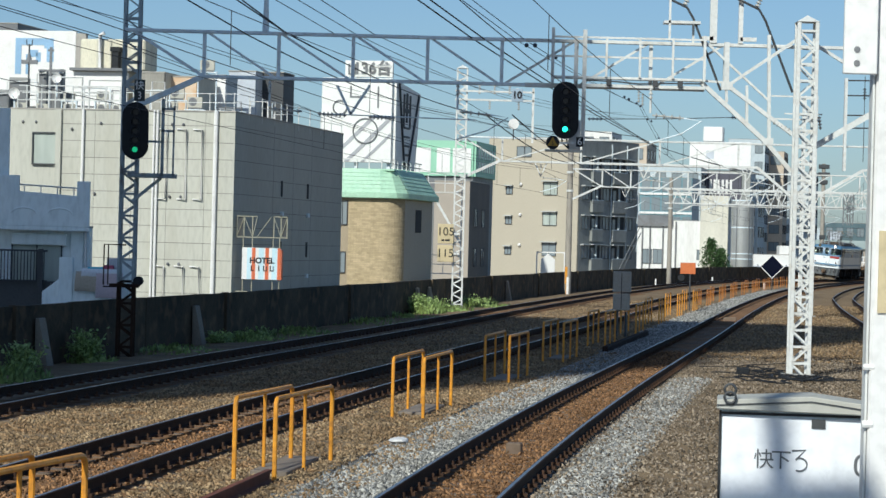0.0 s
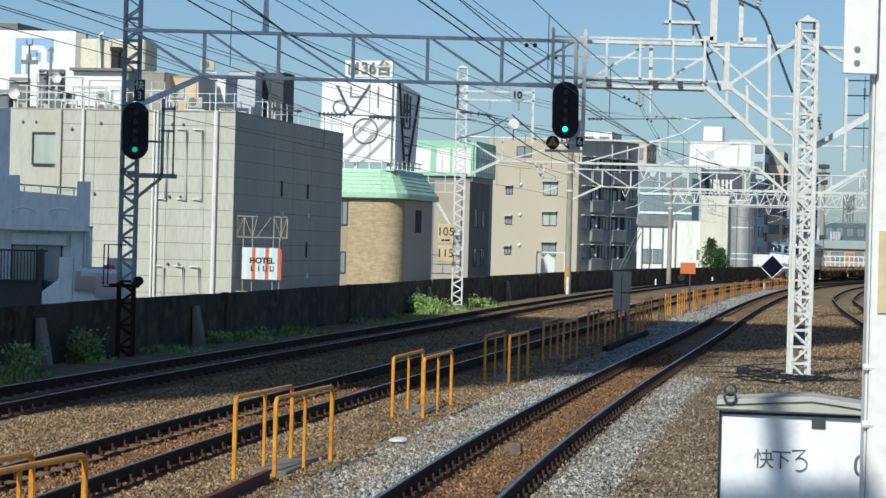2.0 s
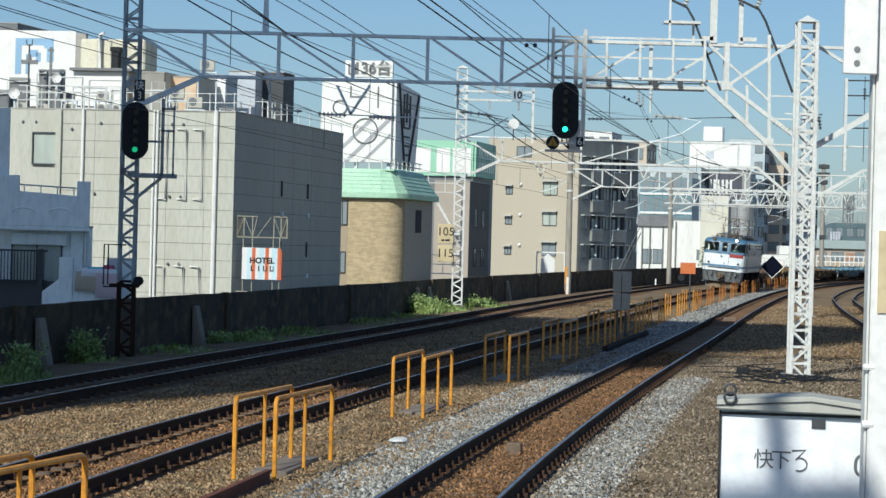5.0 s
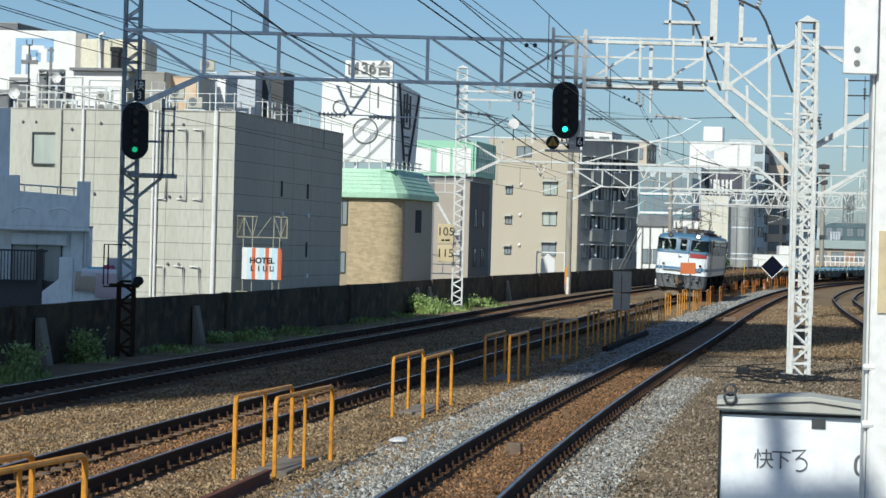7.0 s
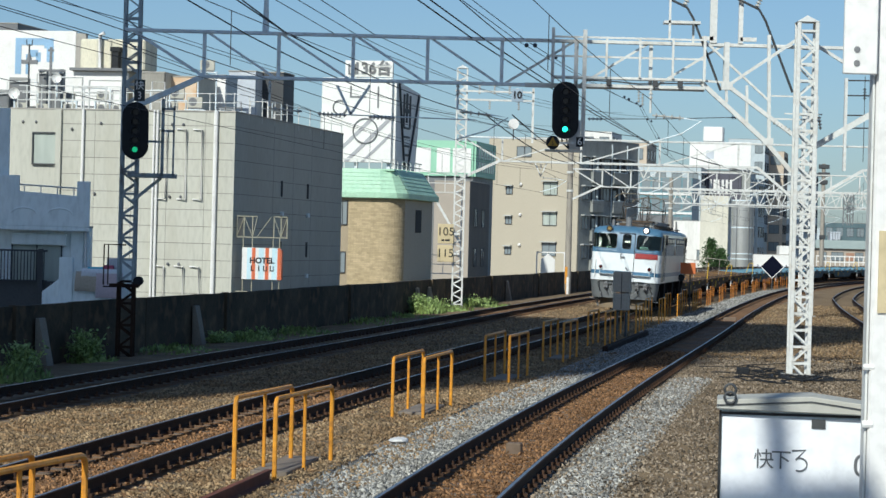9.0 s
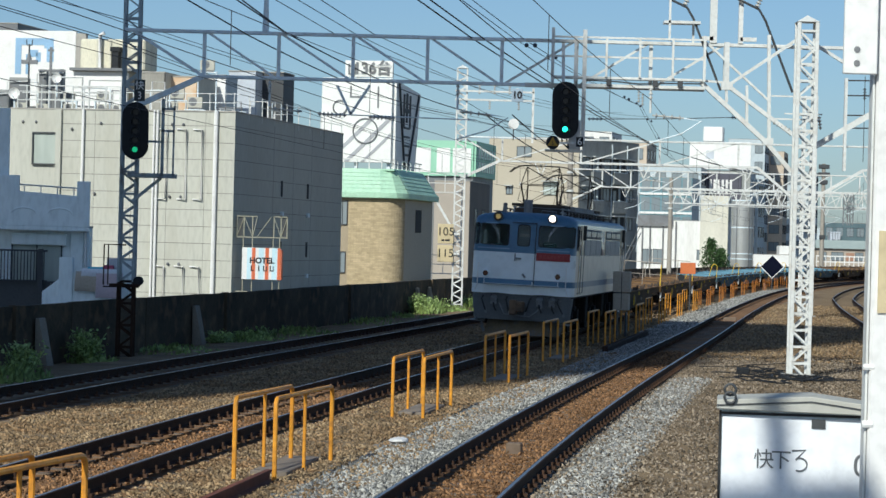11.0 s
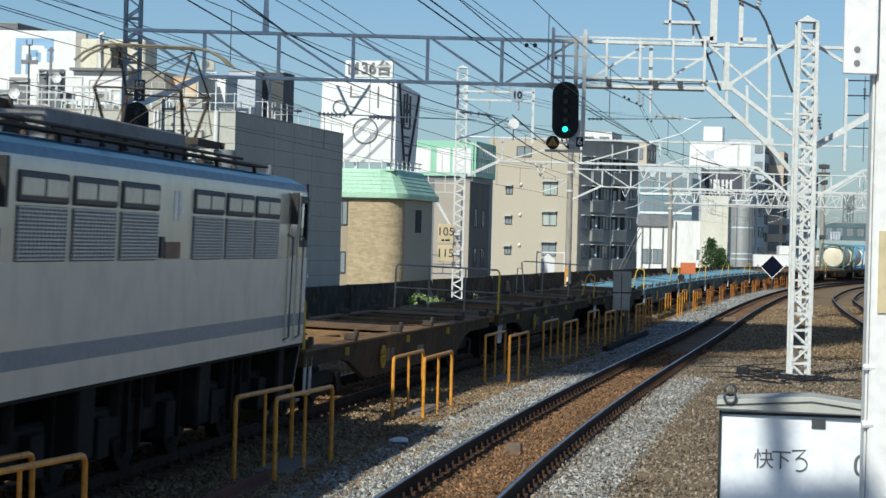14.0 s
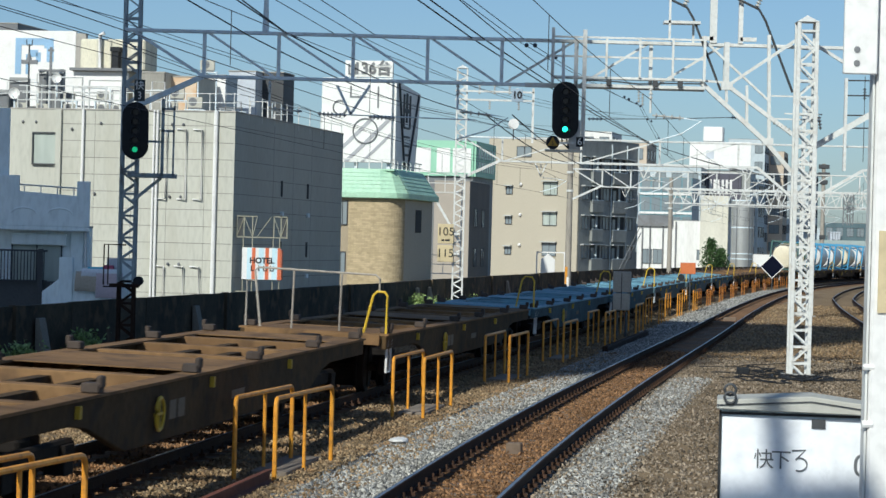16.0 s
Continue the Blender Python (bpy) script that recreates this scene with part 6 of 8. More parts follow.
for x0, x1, up in ((-0.24, 0.04, 0), (0.04, 0.38, 1), (0.38, 0.56, 0), (1.22, 1.50, 1), (1.50, 1.74, 0), (0.56, 1.1, 0)):
    q.bar((x0, 0.12, 3.38 if up else 2.6), (x1, 0.12, 2.6 if up else 3.38), 0.025)
q.box(-0.28, 0.25, 0.1, 0.14, 0.42, 0.46)
part("frame", q, material("rusty_frame", (0.34, 0.33, 0.25), None, 0.8), t)

# rooftop clutter of the hotel
ACBOX = material("aged_cream_enamel", (0.50, 0.49, 0.42), (0.44, 0.43, 0.37), 0.6)


def condenser(m, label="white outdoor air-conditioning unit on the roof"):
    t = thing("air_conditioner", label, "air conditioner", m, group="rooftop units")
    part("case", Geo().box(-0.4, 0.4, -0.15, 0.15, 0, 0.56), ACBOX, t, bevel=0.015)
    part("grille", Geo().tube([(-0.1, -0.155, 0.31), (-0.1, -0.165, 0.31)], 0.22, 18), GREY_PAINT, t)
    part("fan", Geo().box(-0.28, 0.08, -0.172, -0.166, 0.3, 0.32).box(-0.11, -0.09, -0.172, -0.166, 0.12, 0.5), DARKGREY, t)
    part("foot", Geo().box(-0.35, 0.35, -0.12, 0.12, -0.08, 0.0), GREY_PAINT, t)
    return t


ROOF_Z = 7.45
first_unit = condenser(pose(-15.4, 103.0, 8.0) @ Matrix.Scale(0.58, 4))
for x, y, z in ((-14.04, 103.0, 8.04), (-15.39, 103.0, 7.50), (-14.03, 103.0, 7.52), (-17.35, 103.0, 7.50), (-13.43, 103.0, 7.50), (-12.75, 104.6, 7.50), (-16.55, 103.4, 7.50)):
    copy_thing(first_unit, pose(x, y, z))
big_unit = condenser(pose(-11.34, 106.0, 8.32) @ Matrix.Scale(0.8, 4), "weathered cream air-conditioning unit on a rooftop rack")
for x, y, z in ((-10.57, 106.0, 7.95), (-11.6, 106.0, 7.75), (-10.6, 111.5, 9.9)):
    copy_thing(big_unit, pose(x, y, z))
for x, y, z0, z1, w in ((-15.4, 103.0, 7.2, 7.95, 0.3), (-14.04, 103.0, 7.2, 7.99, 0.3), (-15.4, 103.25, 7.2, 7.45, 0.3), (-14.03, 103.25, 7.2, 7.47, 0.3), (-17.35, 103.0, 7.2, 7.45, 0.3), (-13.43, 103.0, 7.2, 7.45, 0.3),
                        (-12.75, 104.6, 7.2, 7.45, 0.3), (-16.55, 103.4, 7.2, 7.45, 0.3), (-11.34, 106.0, 7.2, 8.25, 0.4), (-10.57, 106.0, 7.2, 7.88, 0.4), (-11.6, 106.15, 7.2, 7.68, 0.4), (-10.6, 111.5, 7.2, 9.83, 0.4)):
    t = thing("unit_rack", "steel rack carrying an air-conditioning unit", "rack", pose(x, y, 0), group="unit racks")
    for dx in (-w, w):
        part("leg", Geo().box(dx - 0.02, dx + 0.02, -0.12, 0.12, z0, z1), STEEL_GREY, t)
    part("shelf", Geo().box(-w - 0.04, w + 0.04, -0.15, 0.15, z1 - 0.04, z1), STEEL_GREY, t)


def dish(x, y, z, r):
    t = thing("satellite_dish", "white round dish aerial on the roof", "dish aerial", pose(x, y, z), group="roof aerials")
    q = Geo()
    n, k = 20, 4
    for i in range(k + 1):
        rr = r * i / k + 0.001
        q.v.extend((rr * math.cos(2 * math.pi * j / n), 0.12 * (1 - (i / k) ** 2), rr * math.sin(2 * math.pi * j / n)) for j in range(n))
    for i in range(k):
        for j in range(n):
            q.f.append((i * n + j, i * n + (j + 1) % n, (i + 1) * n + (j + 1) % n, (i + 1) * n + j))
            q.m.append(0)
    part("reflector", q, WHITE, t)
    part("pole", Geo().tube([(0, 0.15, -r - 0.6), (0, 0.15, 0.1)], 0.04, 8), STEEL_GREY, t)
    part("feed_arm", Geo().tube([(0, 0.1, -r), (0, -0.4, -0.1)], 0.02, 6), STEEL_GREY, t)


for place in ((-17.49, 102.0, 8.15, 0.23), (-15.79, 102.0, 8.81, 0.20)):
    dish(*place)
# roof railings
t = thing("roof_railing", "thin steel railings and pipe racks on the roof", "railing", pose(-8.27, 99.0, 7.5, 0, 0, -11))
for x in np.arange(-9.2, -0.1, 1.0):
    part("post", Geo().tube([(x, 0.5, -0.3), (x, 0.5, 0.75)], 0.022, 6), STEEL_WHITE, t)
for z in (0.35, 0.7):
    part("rail", Geo().tube([(-9.2, 0.5, z), (0, 0.5, z), (0, 18, z)], 0.014, 6), STEEL_WHITE, t)
for y in np.arange(2.0, 18.2, 2.0):
    part("post", Geo().tube([(0, y, -0.3), (0, y, 0.75)], 0.022, 6), STEEL_WHITE, t)
for x, z in ((-7.6, 1.0), (-6.9, 1.3), (-5.0, 0.9), (-8.6, 1.4)):
    part("pipe", Geo().tube([(x, 2.5, -0.3), (x, 2.5, z), (x + 1.4, 2.5, z), (x + 1.4, 2.5, -0.3)], 0.05, 6), STEEL_WHITE, t)
t = thing("roof_aerial", "grey aerial mast with a horn and clamps on the roof", "aerial", pose(-17.25, 104.0, 7.2))
part("mast", Geo().tube([(0, 0, 0), (0, 0, 3.1)], 0.035, 6), DARKGREY, t)
part("horn", Geo().tube([(0, 0, 2.35), (0, 0, 2.75)], 0.14, 8, r2=0.04).box(-0.3, 0.35, -0.1, 0.1, 2.28, 2.44), GREY_PAINT, t)
part("crossbar", Geo().tube([(-0.12, 0, 3.28), (-0.1, 0, 3.05), (0.1, 0, 3.05), (0.12, 0, 3.28)], 0.025, 6), DARKGREY, t)
t = thing("roof_aerial", "stout grey post with small clamps on the roof", "aerial", pose(-16.35, 104.0, 7.2))
part("post", Geo().box(-0.05, 0.05, -0.05, 0.05, 0, 3.0), GREY_PAINT, t)
part("clamp", Geo().box(-0.12, 0.12, -0.06, 0.06, 2.82, 2.9).box(-0.5, 0.6, -0.03, 0.03, 2.0, 2.06), GREY_PAINT, t)
ROOFGREY = material("dull_roof_plant", (0.34, 0.35, 0.34), (0.27, 0.28, 0.27), 0.7, stain=(0.2, 0.18, 0.15))
for x, y, w, z0, z1 in ((-16.73, 104.4, 0.32, 7.2, 9.3), (-16.2, 104.8, 0.55, 7.2, 9.35), (-17.75, 104.6, 0.8, 7.2, 8.95), (-18.3, 104.0, 0.5, 7.2, 8.4)):
    t = thing("roof_plant", "dull grey rooftop plant cabinet with pipework", "plant cabinet", pose(x, y, 0), group="roof plant cabinets")
    part("case", Geo().box(-w / 2, w / 2, 0, 0.5, z0, z1), ROOFGREY, t, bevel=0.02)
    part("door", Geo().box(-w / 2 + 0.04, w / 2 - 0.04, -0.02, 0.0, z0 + 0.5, z1 - 0.1), GREY_PAINT, t, bevel=0.008)
    part("pipe", Geo().tube([(-w / 2 - 0.06, -0.1, z0), (-w / 2 - 0.06, -0.1, z1 - 0.2), (w / 2, -0.1, z1 - 0.15)], 0.03, 6), STEEL_WHITE, t)
t = thing("roof_railing", "pale pipe rails along the roof edge", "railing", pose(0, 101.6, 7.2))
for z in (0.7, 0.97, 1.25):
    part("rail", Geo().tube([(-16.6 - 0.5 * z, 0, z), (-13.1, 0, z + 0.05)], 0.022, 6), STEEL_WHITE, t)
for x in (-16.9, -16.3, -15.75, -15.05, -14.6, -13.7, -13.15):
    part("post", Geo().tube([(x, 0, 0), (x, 0, 1.3)], 0.025, 6), STEEL_WHITE, t)

# roof house, tank and billboard behind the hotel's roof
t = building("penthouse", "white rooftop plant house with a cream water tank", (-14.2, 112.0), 11, 2.5, 4.0, 9.75, (WHITE, BEIGE, CONCRETE), z0=7.0)
part("roof_slab", Geo().box(-2.6, 0.3, -0.3, 4.0, 9.8, 9.92), GREY_PAINT, t)
part("water_tank", Geo().box(-2.75, 0.3, 1.5, 3.4, 9.92, 11.35), material("cream_tank_panels", (0.70, 0.67, 0.53), (0.62, 0.59, 0.47), 0.7, stain=(0.46, 0.42, 0.32), stain_amount=0.5, streak=3), t, bevel=0.08)
for x in (-1.9, -1.3, -0.7):
    part("tank_rib", Geo().box(x - 0.04, x + 0.04, 1.42, 1.5, 9.95, 11.3), material("cream_rib", (0.62, 0.6, 0.5), None, 0.7) if x < -1.8 else bpy.data.materials["cream_rib"], t)
part("tank_pipe", Geo().tube([(-1.75, 1.3, 9.9), (-1.75, 1.3, 11.5), (-1.55, 1.3, 11.6)], 0.09, 8), WHITE, t)
part("vent_duct", Geo().box(-1.05, -0.75, 0.9, 1.3, 9.92, 10.9).box(-1.12, -0.68, 0.85, 1.35, 10.75, 10.95), BLACK, t)
t = thing("billboard", "white billboard with a pale blue emblem on a rooftop", "billboard", pose(-17.85, 121.0, 0, 0, 0, -8))
part("panel", Geo().box(-4.4, 0.0, 0.0, 0.3, 8.6, 12.25), WHITE, t, bevel=0.01)
part("side_panel", Geo().box(0.004, 0.5, 0.02, 0.3, 8.6, 12.15), CONCRETE, t)
q = Geo().box(-2.98, -2.68, -0.02, 0.0, 10.15, 11.55).box(-2.98, -1.10, -0.02, 0.0, 11.55, 11.88).box(-1.42, -1.08, -0.02, 0.0, 10.75, 11.55)
q.box(-2.45, -2.28, -0.02, 0.0, 10.15, 11.1).box(-2.28, -1.85, -0.02, 0.0, 10.98, 11.32).box(-1.95, -1.72, -0.02, 0.0, 10.75, 11.2).box(-1.55, -1.42, -0.02, 0.0, 11.4, 11.56)
part("emblem", q, PALEBLUE, t)
part("support", Geo().box(-4.3, -4.1, 0.3, 0.5, -0.6, 8.8), STEEL_GREY, t)
part("support", Geo().box(-0.3, -0.1, 0.3, 0.5, -0.6, 8.8), STEEL_GREY, t)
far_roof = building("distant_tower", "dark tower top far behind the billboard", (-23.9, 140.0), 11, 6.0, 6.0, 14.1, (GREY_PAINT, GREY_PAINT, CONCRETE))
t = building("roof_cabin", "grey corrugated roof cabin", (-12.45, 111.0), 11, 1.2, 3.0, 9.7, (material("corrugated_grey", (0.33, 0.32, 0.28), (0.25, 0.24, 0.21), 0.7, streak=6, big=2), ALC, CONCRETE), z0=7.0)
t = building("roof_cabin", "rust-stained orange and white roof cabin", (-11.1, 111.8), 11, 1.25, 3.0, 9.6, (material("orange_rust_panel", (0.58, 0.36, 0.20), (0.62, 0.52, 0.40), 0.7, big=1.6), ALC, CONCRETE), z0=7.0)
t = building("roof_cabin", "white rooftop machine cabin", (-10.1, 115.0), 11, 1.0, 2.0, 9.9, (WHITE, HAZED_BLUEGREY, CONCRETE), z0=6.5)
t = building("stair_house", "pale rooftop stair house", (-9.0, 118.5), 11, 1.3, 3.0, 10.35, (PALEGREY, WHITE, CONCRETE), z0=6.5)
t = building("roof_cabin", "dark slatted rooftop machine cabin", (-7.75, 119.5), 11, 1.35, 2.0, 10.4, (DARKGREY, DARKGREY, CONCRETE), z0=6.5)
t = thing("pipe_rack", "tangle of pale rooftop pipes and supports", "pipe rack", pose(-15.4, 105.0, 7.3))
rngp = random.Random(12)
for k in range(16):
    x = rngp.uniform(-2.4, 3.2)
    h = rngp.uniform(0.5, 1.7)
    w = rngp.uniform(0.4, 1.5)
    part("pipe", Geo().tube([(x, 0, 0), (x, 0, h), (x + w, 0.1, h), (x + w, 0.1, 0)], rngp.uniform(0.018, 0.05), 6), (STEEL_GREY, WHITE, GREY_PAINT)[k % 3], t)
t = thing("pipe_rack", "pale rooftop pipes and railings", "pipe rack", pose(-9.5, 113.0, 7.3))
for k in range(9):
    x = rngp.uniform(-1.0, 2.6)
    h = rngp.uniform(0.5, 1.4)
    w = rngp.uniform(0.4, 1.2)
    part("pipe", Geo().tube([(x, 0, 0), (x, 0, h), (x + w, 0.1, h), (x + w, 0.1, 0)], rngp.uniform(0.018, 0.045), 6), (STEEL_GREY, WHITE, GREY_PAINT)[k % 3], t)

# the shaded house in front of the hotel
house = building("house", "pale blue rendered house with a balcony", (-11.98, 85.5), -7, 6.0, 6.0, 2.75, (HOUSE, HOUSE, CONCRETE))
part("balcony_wall", Geo().prism([(-6.0, 2.75), (0.0, 2.75), (0.0, 4.3), (-0.45, 4.3), (-0.45, 3.8), (-2.35, 3.92), (-2.35, 4.45), (-6, 4.45)], "y", -0.6, -0.42), HOUSE, house, "curved balcony parapet with moulding", bevel=0.02)
part("balcony_floor", Geo().box(-6.0, 0.0, -0.6, 3.0, 2.62, 2.75), HOUSE, house)
part("upper_wall", Geo().box(-6.0, -2.75, -0.3, 0.3, 2.75, 6.7), HOUSE, house)
for x in np.arange(-2.2, -0.5, 0.55):
    part("baluster", Geo().tube([(x, -0.5, 3.8), (x, -0.5, 4.1)], 0.02, 6), STEEL_WHITE, house)
part("top_rail", Geo().tube([(-2.35, -0.5, 4.14), (-0.45, -0.5, 4.06)], 0.03, 6), STEEL_WHITE, house)
part("shutter_box", Geo().box(-2.6, -0.75, -0.22, 0.0, 2.12, 2.5), HOUSE, house, bevel=0.03)
part("pilaster", Geo().box(-0.62, -0.2, -0.12, 0.0, -0.5, 2.6), HOUSE, house, bevel=0.02)
for x in (-4.6, -3.4, -2.2, -1.0):
    arch = [(x + 0.42 * math.cos(radians(a)), -0.61, 3.15 + 0.22 * math.sin(radians(a))) for a in range(10, 171, 20)]
    part("moulding", Geo().tube(arch, 0.03, 6), HOUSE, house)
window(house, -1.75, 1.5, 1.6, 1.3, glass_mat=CURTAIN)
part("drainpipe", Geo().tube([(-0.12, -0.1, -0.4), (-0.12, -0.1, 2.7)], 0.05, 8), WHITE, house)
t = thing("balustrade", "dark slatted balcony railing", "railing", pose(-14.4, 84.3, 0))
part("top_rail", Geo().box(-1.6, 1.2, -0.03, 0.03, 1.9, 1.96).box(-1.6, 1.2, -0.03, 0.03, 0.9, 0.95), DARKGREY, t)
for x in np.arange(-1.55, 1.2, 0.11):
    part("baluster", Geo().box(x - 0.015, x + 0.015, -0.015, 0.015, 0.9, 1.92), DARKGREY, t)
part("post", Geo().box(0.9, 1.05, -0.08, 0.08, -0.6, 2.0), DARKGREY, t)
part("post", Geo().box(-1.6, -1.5, -0.08, 0.08, -0.6, 2.0), DARKGREY, t)
part("slope_roof", Geo().prism([(-1.6, 0.9), (1.3, 0.9), (2.2, 0.1), (2.2, -0.6), (-1.6, -0.6)], "y", 0.1, 1.5), DARKGREY, t)
t = thing("terrace_wall", "pale rendered terrace wall with stepped posts", "wall", pose(-12.6, 83.0, 0))
part("wall", Geo().prism([(-0.55, -0.6), (-0.55, 0.6), (0.15, 1.15), (2.25, 1.15), (2.25, -0.6)], "y", 0, 0.2), HOUSE, t, bevel=0.01)
part("pier", Geo().box(0.0, 0.45, -0.05, 0.25, -0.5, 1.75), HOUSE, t, bevel=0.02)
part("pier", Geo().box(1.85, 2.35, 0.3, 0.5, -0.5, 1.7), HOUSE, t, bevel=0.02)


def bedding(m, w, h, mat, label, seed):
    """A quilt hung over a wall: a folded, wavy sheet with thickness."""
    q = Geo()
    n, k = 14, 10
    prof = [(0.28, -h * 0.35), (0.26, 0.0), (0.2, 0.06), (-0.02, 0.06), (-0.08, 0.0), (-0.10, -h * 0.3), (-0.1, -h * 0.65), (-0.09, -h)]
    for lay, off_z in ((0, 0.035), (1, 0.0)):
        for i, (y, z) in enumerate(prof):
            for j in range(n + 1):
                x = w * (j / n - 0.5)
                wv = 0.03 * noise.noise(Vector((x * 3, i * 0.7, seed)))
                q.v.append((x + wv, y * (1 + 0.25 * (1 - lay)) + wv, z + off_z + 0.5 * wv))
    r, c = len(prof), n + 1
    for lay in (0, 1):
        for i in range(r - 1):
            for j in range(n):
                a = lay * r * c + i * c + j
                q.f.append((a, a + 1, a + c + 1, a + c))
                q.m.append(0)
    edge = [j for j in range(c)] + [i * c + n for i in range(1, r)] + [(r - 1) * c + j for j in reversed(range(n))] + [i * c for i in reversed(range(1, r - 1))]
    for a, b in zip(edge, edge[1:] + edge[:1]):
        q.f.append((a, b, b + r * c, a + r * c))
        q.m.append(0)
    single("bedding", q, mat, label, "bedding", m)


CLOTH_WHITE = material("white_cotton", (0.86, 0.88, 0.90), None, 0.9, bump=0.2)
CLOTH_TAN = material("tan_cotton", (0.58, 0.50, 0.40), None, 0.9, bump=0.2)
CLOTH_PINK = material("pink_cotton", (0.70, 0.58, 0.62), None, 0.9, bump=0.2)
CLOTH_TEAL = material("teal_cotton", (0.12, 0.55, 0.70), None, 0.9, bump=0.2)
bedding(pose(-11.55, 82.95, 1.2), 1.0, 0.55, CLOTH_TAN, "tan blanket airing over the terrace wall", 1)
bedding(pose(-10.95, 82.9, 1.2), 0.8, 0.75, CLOTH_PINK, "faded pink quilt airing over the terrace wall", 2)
bedding(pose(-11.2, 82.95, 1.3), 1.3, 0.2, CLOTH_WHITE, "white quilt folded over the terrace wall", 3)
bedding(pose(-11.42, 83.1, 1.36), 0.5, 0.12, CLOTH_TEAL, "teal towel on the terrace wall", 4)
bedding(pose(-11.0, 83.05, 1.42), 0.32, 0.14, material("crimson_cotton", (0.45, 0.10, 0.16), None, 0.9, bump=0.2), "crimson cushion cover on the terrace wall", 5)
t = thing("terrace_cabinet", "plain grey upright cabinet beside the terrace wall", "cabinet", pose(-10.85, 83.4, 0))
part("case", Geo().box(-0.24, 0.24, 0, 0.35, -0.6, 1.75), PALEGREY, t, bevel=0.015)
part("door", Geo().box(-0.20, 0.20, -0.015, 0.0, -0.4, 1.68), PALEGREY, t, bevel=0.006)

# tan brick building with a green mansard roof and a rounded corner
brick = thing("brick_building", "tan brick building with rounded corner and green metal roof", "building", pose(-2.41, 140.0, 0, 0, 0, -11))
R = 1.1
corner = [(-R + R * math.sin(radians(a)), R - R * math.cos(radians(a))) for a in range(0, 91, 10)]
plan = [(-7.0, 0.0)] + corner + [(0.0, 9.0), (-7.0, 9.0)]
part("wall", Geo().prism(plan, "z", -0.6, 4.95), MORTAR, brick)
rng = random.Random(5)
g = Geo()
run = [(-2.95, 0.0)] + corner
length = [0.0]
for p, q2 in zip(run, run[1:]):
    length.append(length[-1] + math.dist(p, q2))
bh, bw = 0.10, 0.32
for r in range(47):
    u = -bw / 2 if r % 2 else 0.0
    z = 0.15 + r * bh
    while u < length[-1]:
        a, b = max(u + 0.006, 0), min(u + bw - 0.006, length[-1])
        if b > a:
            pa = [float(np.interp(v, length, [c[i] for c in run])) for v in (a, b) for i in (0, 1)]
            dx, dy = pa[2] - pa[0], pa[3] - pa[1]
            L = math.hypot(dx, dy)
            nx, ny = dy / L * 0.03, -dx / L * 0.03
            k = rng.uniform(0.5, 1.1)
            z0, z1 = z + 0.005, z + bh - 0.005
            vs = [(pa[0], pa[1], z0), (pa[2], pa[3], z0), (pa[2] + nx * k, pa[3] + ny * k, z0), (pa[0] + nx * k, pa[1] + ny * k, z0)]
            vs += [(p[0], p[1], z1) for p in vs]
            g.quadset(vs, [(3, 2, 1, 0), (4, 5, 6, 7), (0, 1, 5, 4), (1, 2, 6, 5), (2, 3, 7, 6), (3, 0, 4, 7)])
        u += bw
part("bricks", g, BRICK, brick, "rough tan brick facing", kind="stuff")
part("side_facing", Geo().box(0.004, 0.03, R, 8.9, -0.4, 4.9), BEIGE, brick)
part("eave", Geo().prism([(x * 1.0, y) for x, y in [(-7.2, -0.35), (-R, -0.35), (-0.2, -0.1), (0.3, 0.7), (0.35, R), (0.35, 9.2), (-7.2, 9.2)]], "z", 4.95, 5.28), COPPER, brick, bevel=0.03)
q = Geo()
low = [(-7.2, -0.3), (-R, -0.3), (-0.25, 0.0), (0.25, 0.7), (0.3, R), (0.3, 9.0)]
high = [(-7.2, 0.35), (-R - 0.2, 0.35), (-0.75, 0.6), (-0.55, 1.0), (-0.5, R + 0.3), (-0.5, 8.4)]
for k in range(6):
    f0, f1 = k / 6, (k + 1) / 6
    for i in range(len(low) - 1):
        pts4 = []
        for f, idx in ((f0, i), (f0, i + 1), (f1, i + 1), (f1, i)):
            x = low[idx][0] + (high[idx][0] - low[idx][0]) * f
            y = low[idx][1] + (high[idx][1] - low[idx][1]) * f
            pts4.append((x, y, 5.28 + 1.3 * f))
        out = 0.03
        lower = [(p[0] + (0.03 if i > 2 else 0), p[1] - (out if i < 3 else 0), p[2]) for p in pts4[:2]]
        q.quadset([lower[0], lower[1], pts4[2], pts4[3]], [(0, 1, 2, 3)])
        q.quadset([pts4[0], pts4[1], lower[1], lower[0]], [(0, 1, 2, 3)])
part("mansard", q, COPPER, brick, "pale green sheet-metal mansard roof")
part("roof_deck", Geo().box(-7.2, -0.5, 0.35, 8.4, 6.5, 6.6), COPPER, brick)
q = Geo()
for x in np.arange(-3.4, -0.5, 0.72):
    q.box(x - 0.03, x + 0.03, 0.5, 0.56, 6.6, 7.15)
q.box(-3.5, -0.7, 0.5, 0.56, 7.1, 7.16)
for y in np.arange(0.6, 8.4, 1.2):
    q.box(-0.63, -0.57, y - 0.03, y + 0.03, 6.6, 7.15)
q.box(-0.63, -0.57, 0.5, 8.4, 7.1, 7.16).box(-0.63, -0.57, 0.5, 8.4, 6.85, 6.9)
part("roof_railing", q, STEEL_WHITE, brick)
for z in (4.1, 1.35):
    window(brick, -3.3 if z > 3 else -3.35, z, 0.5, 1.25 if z > 3 else 1.1)
part("service_opening", Geo().box(0.0, 0.06, 4.0, 5.6, 3.1, 4.4), BLACK, brick)

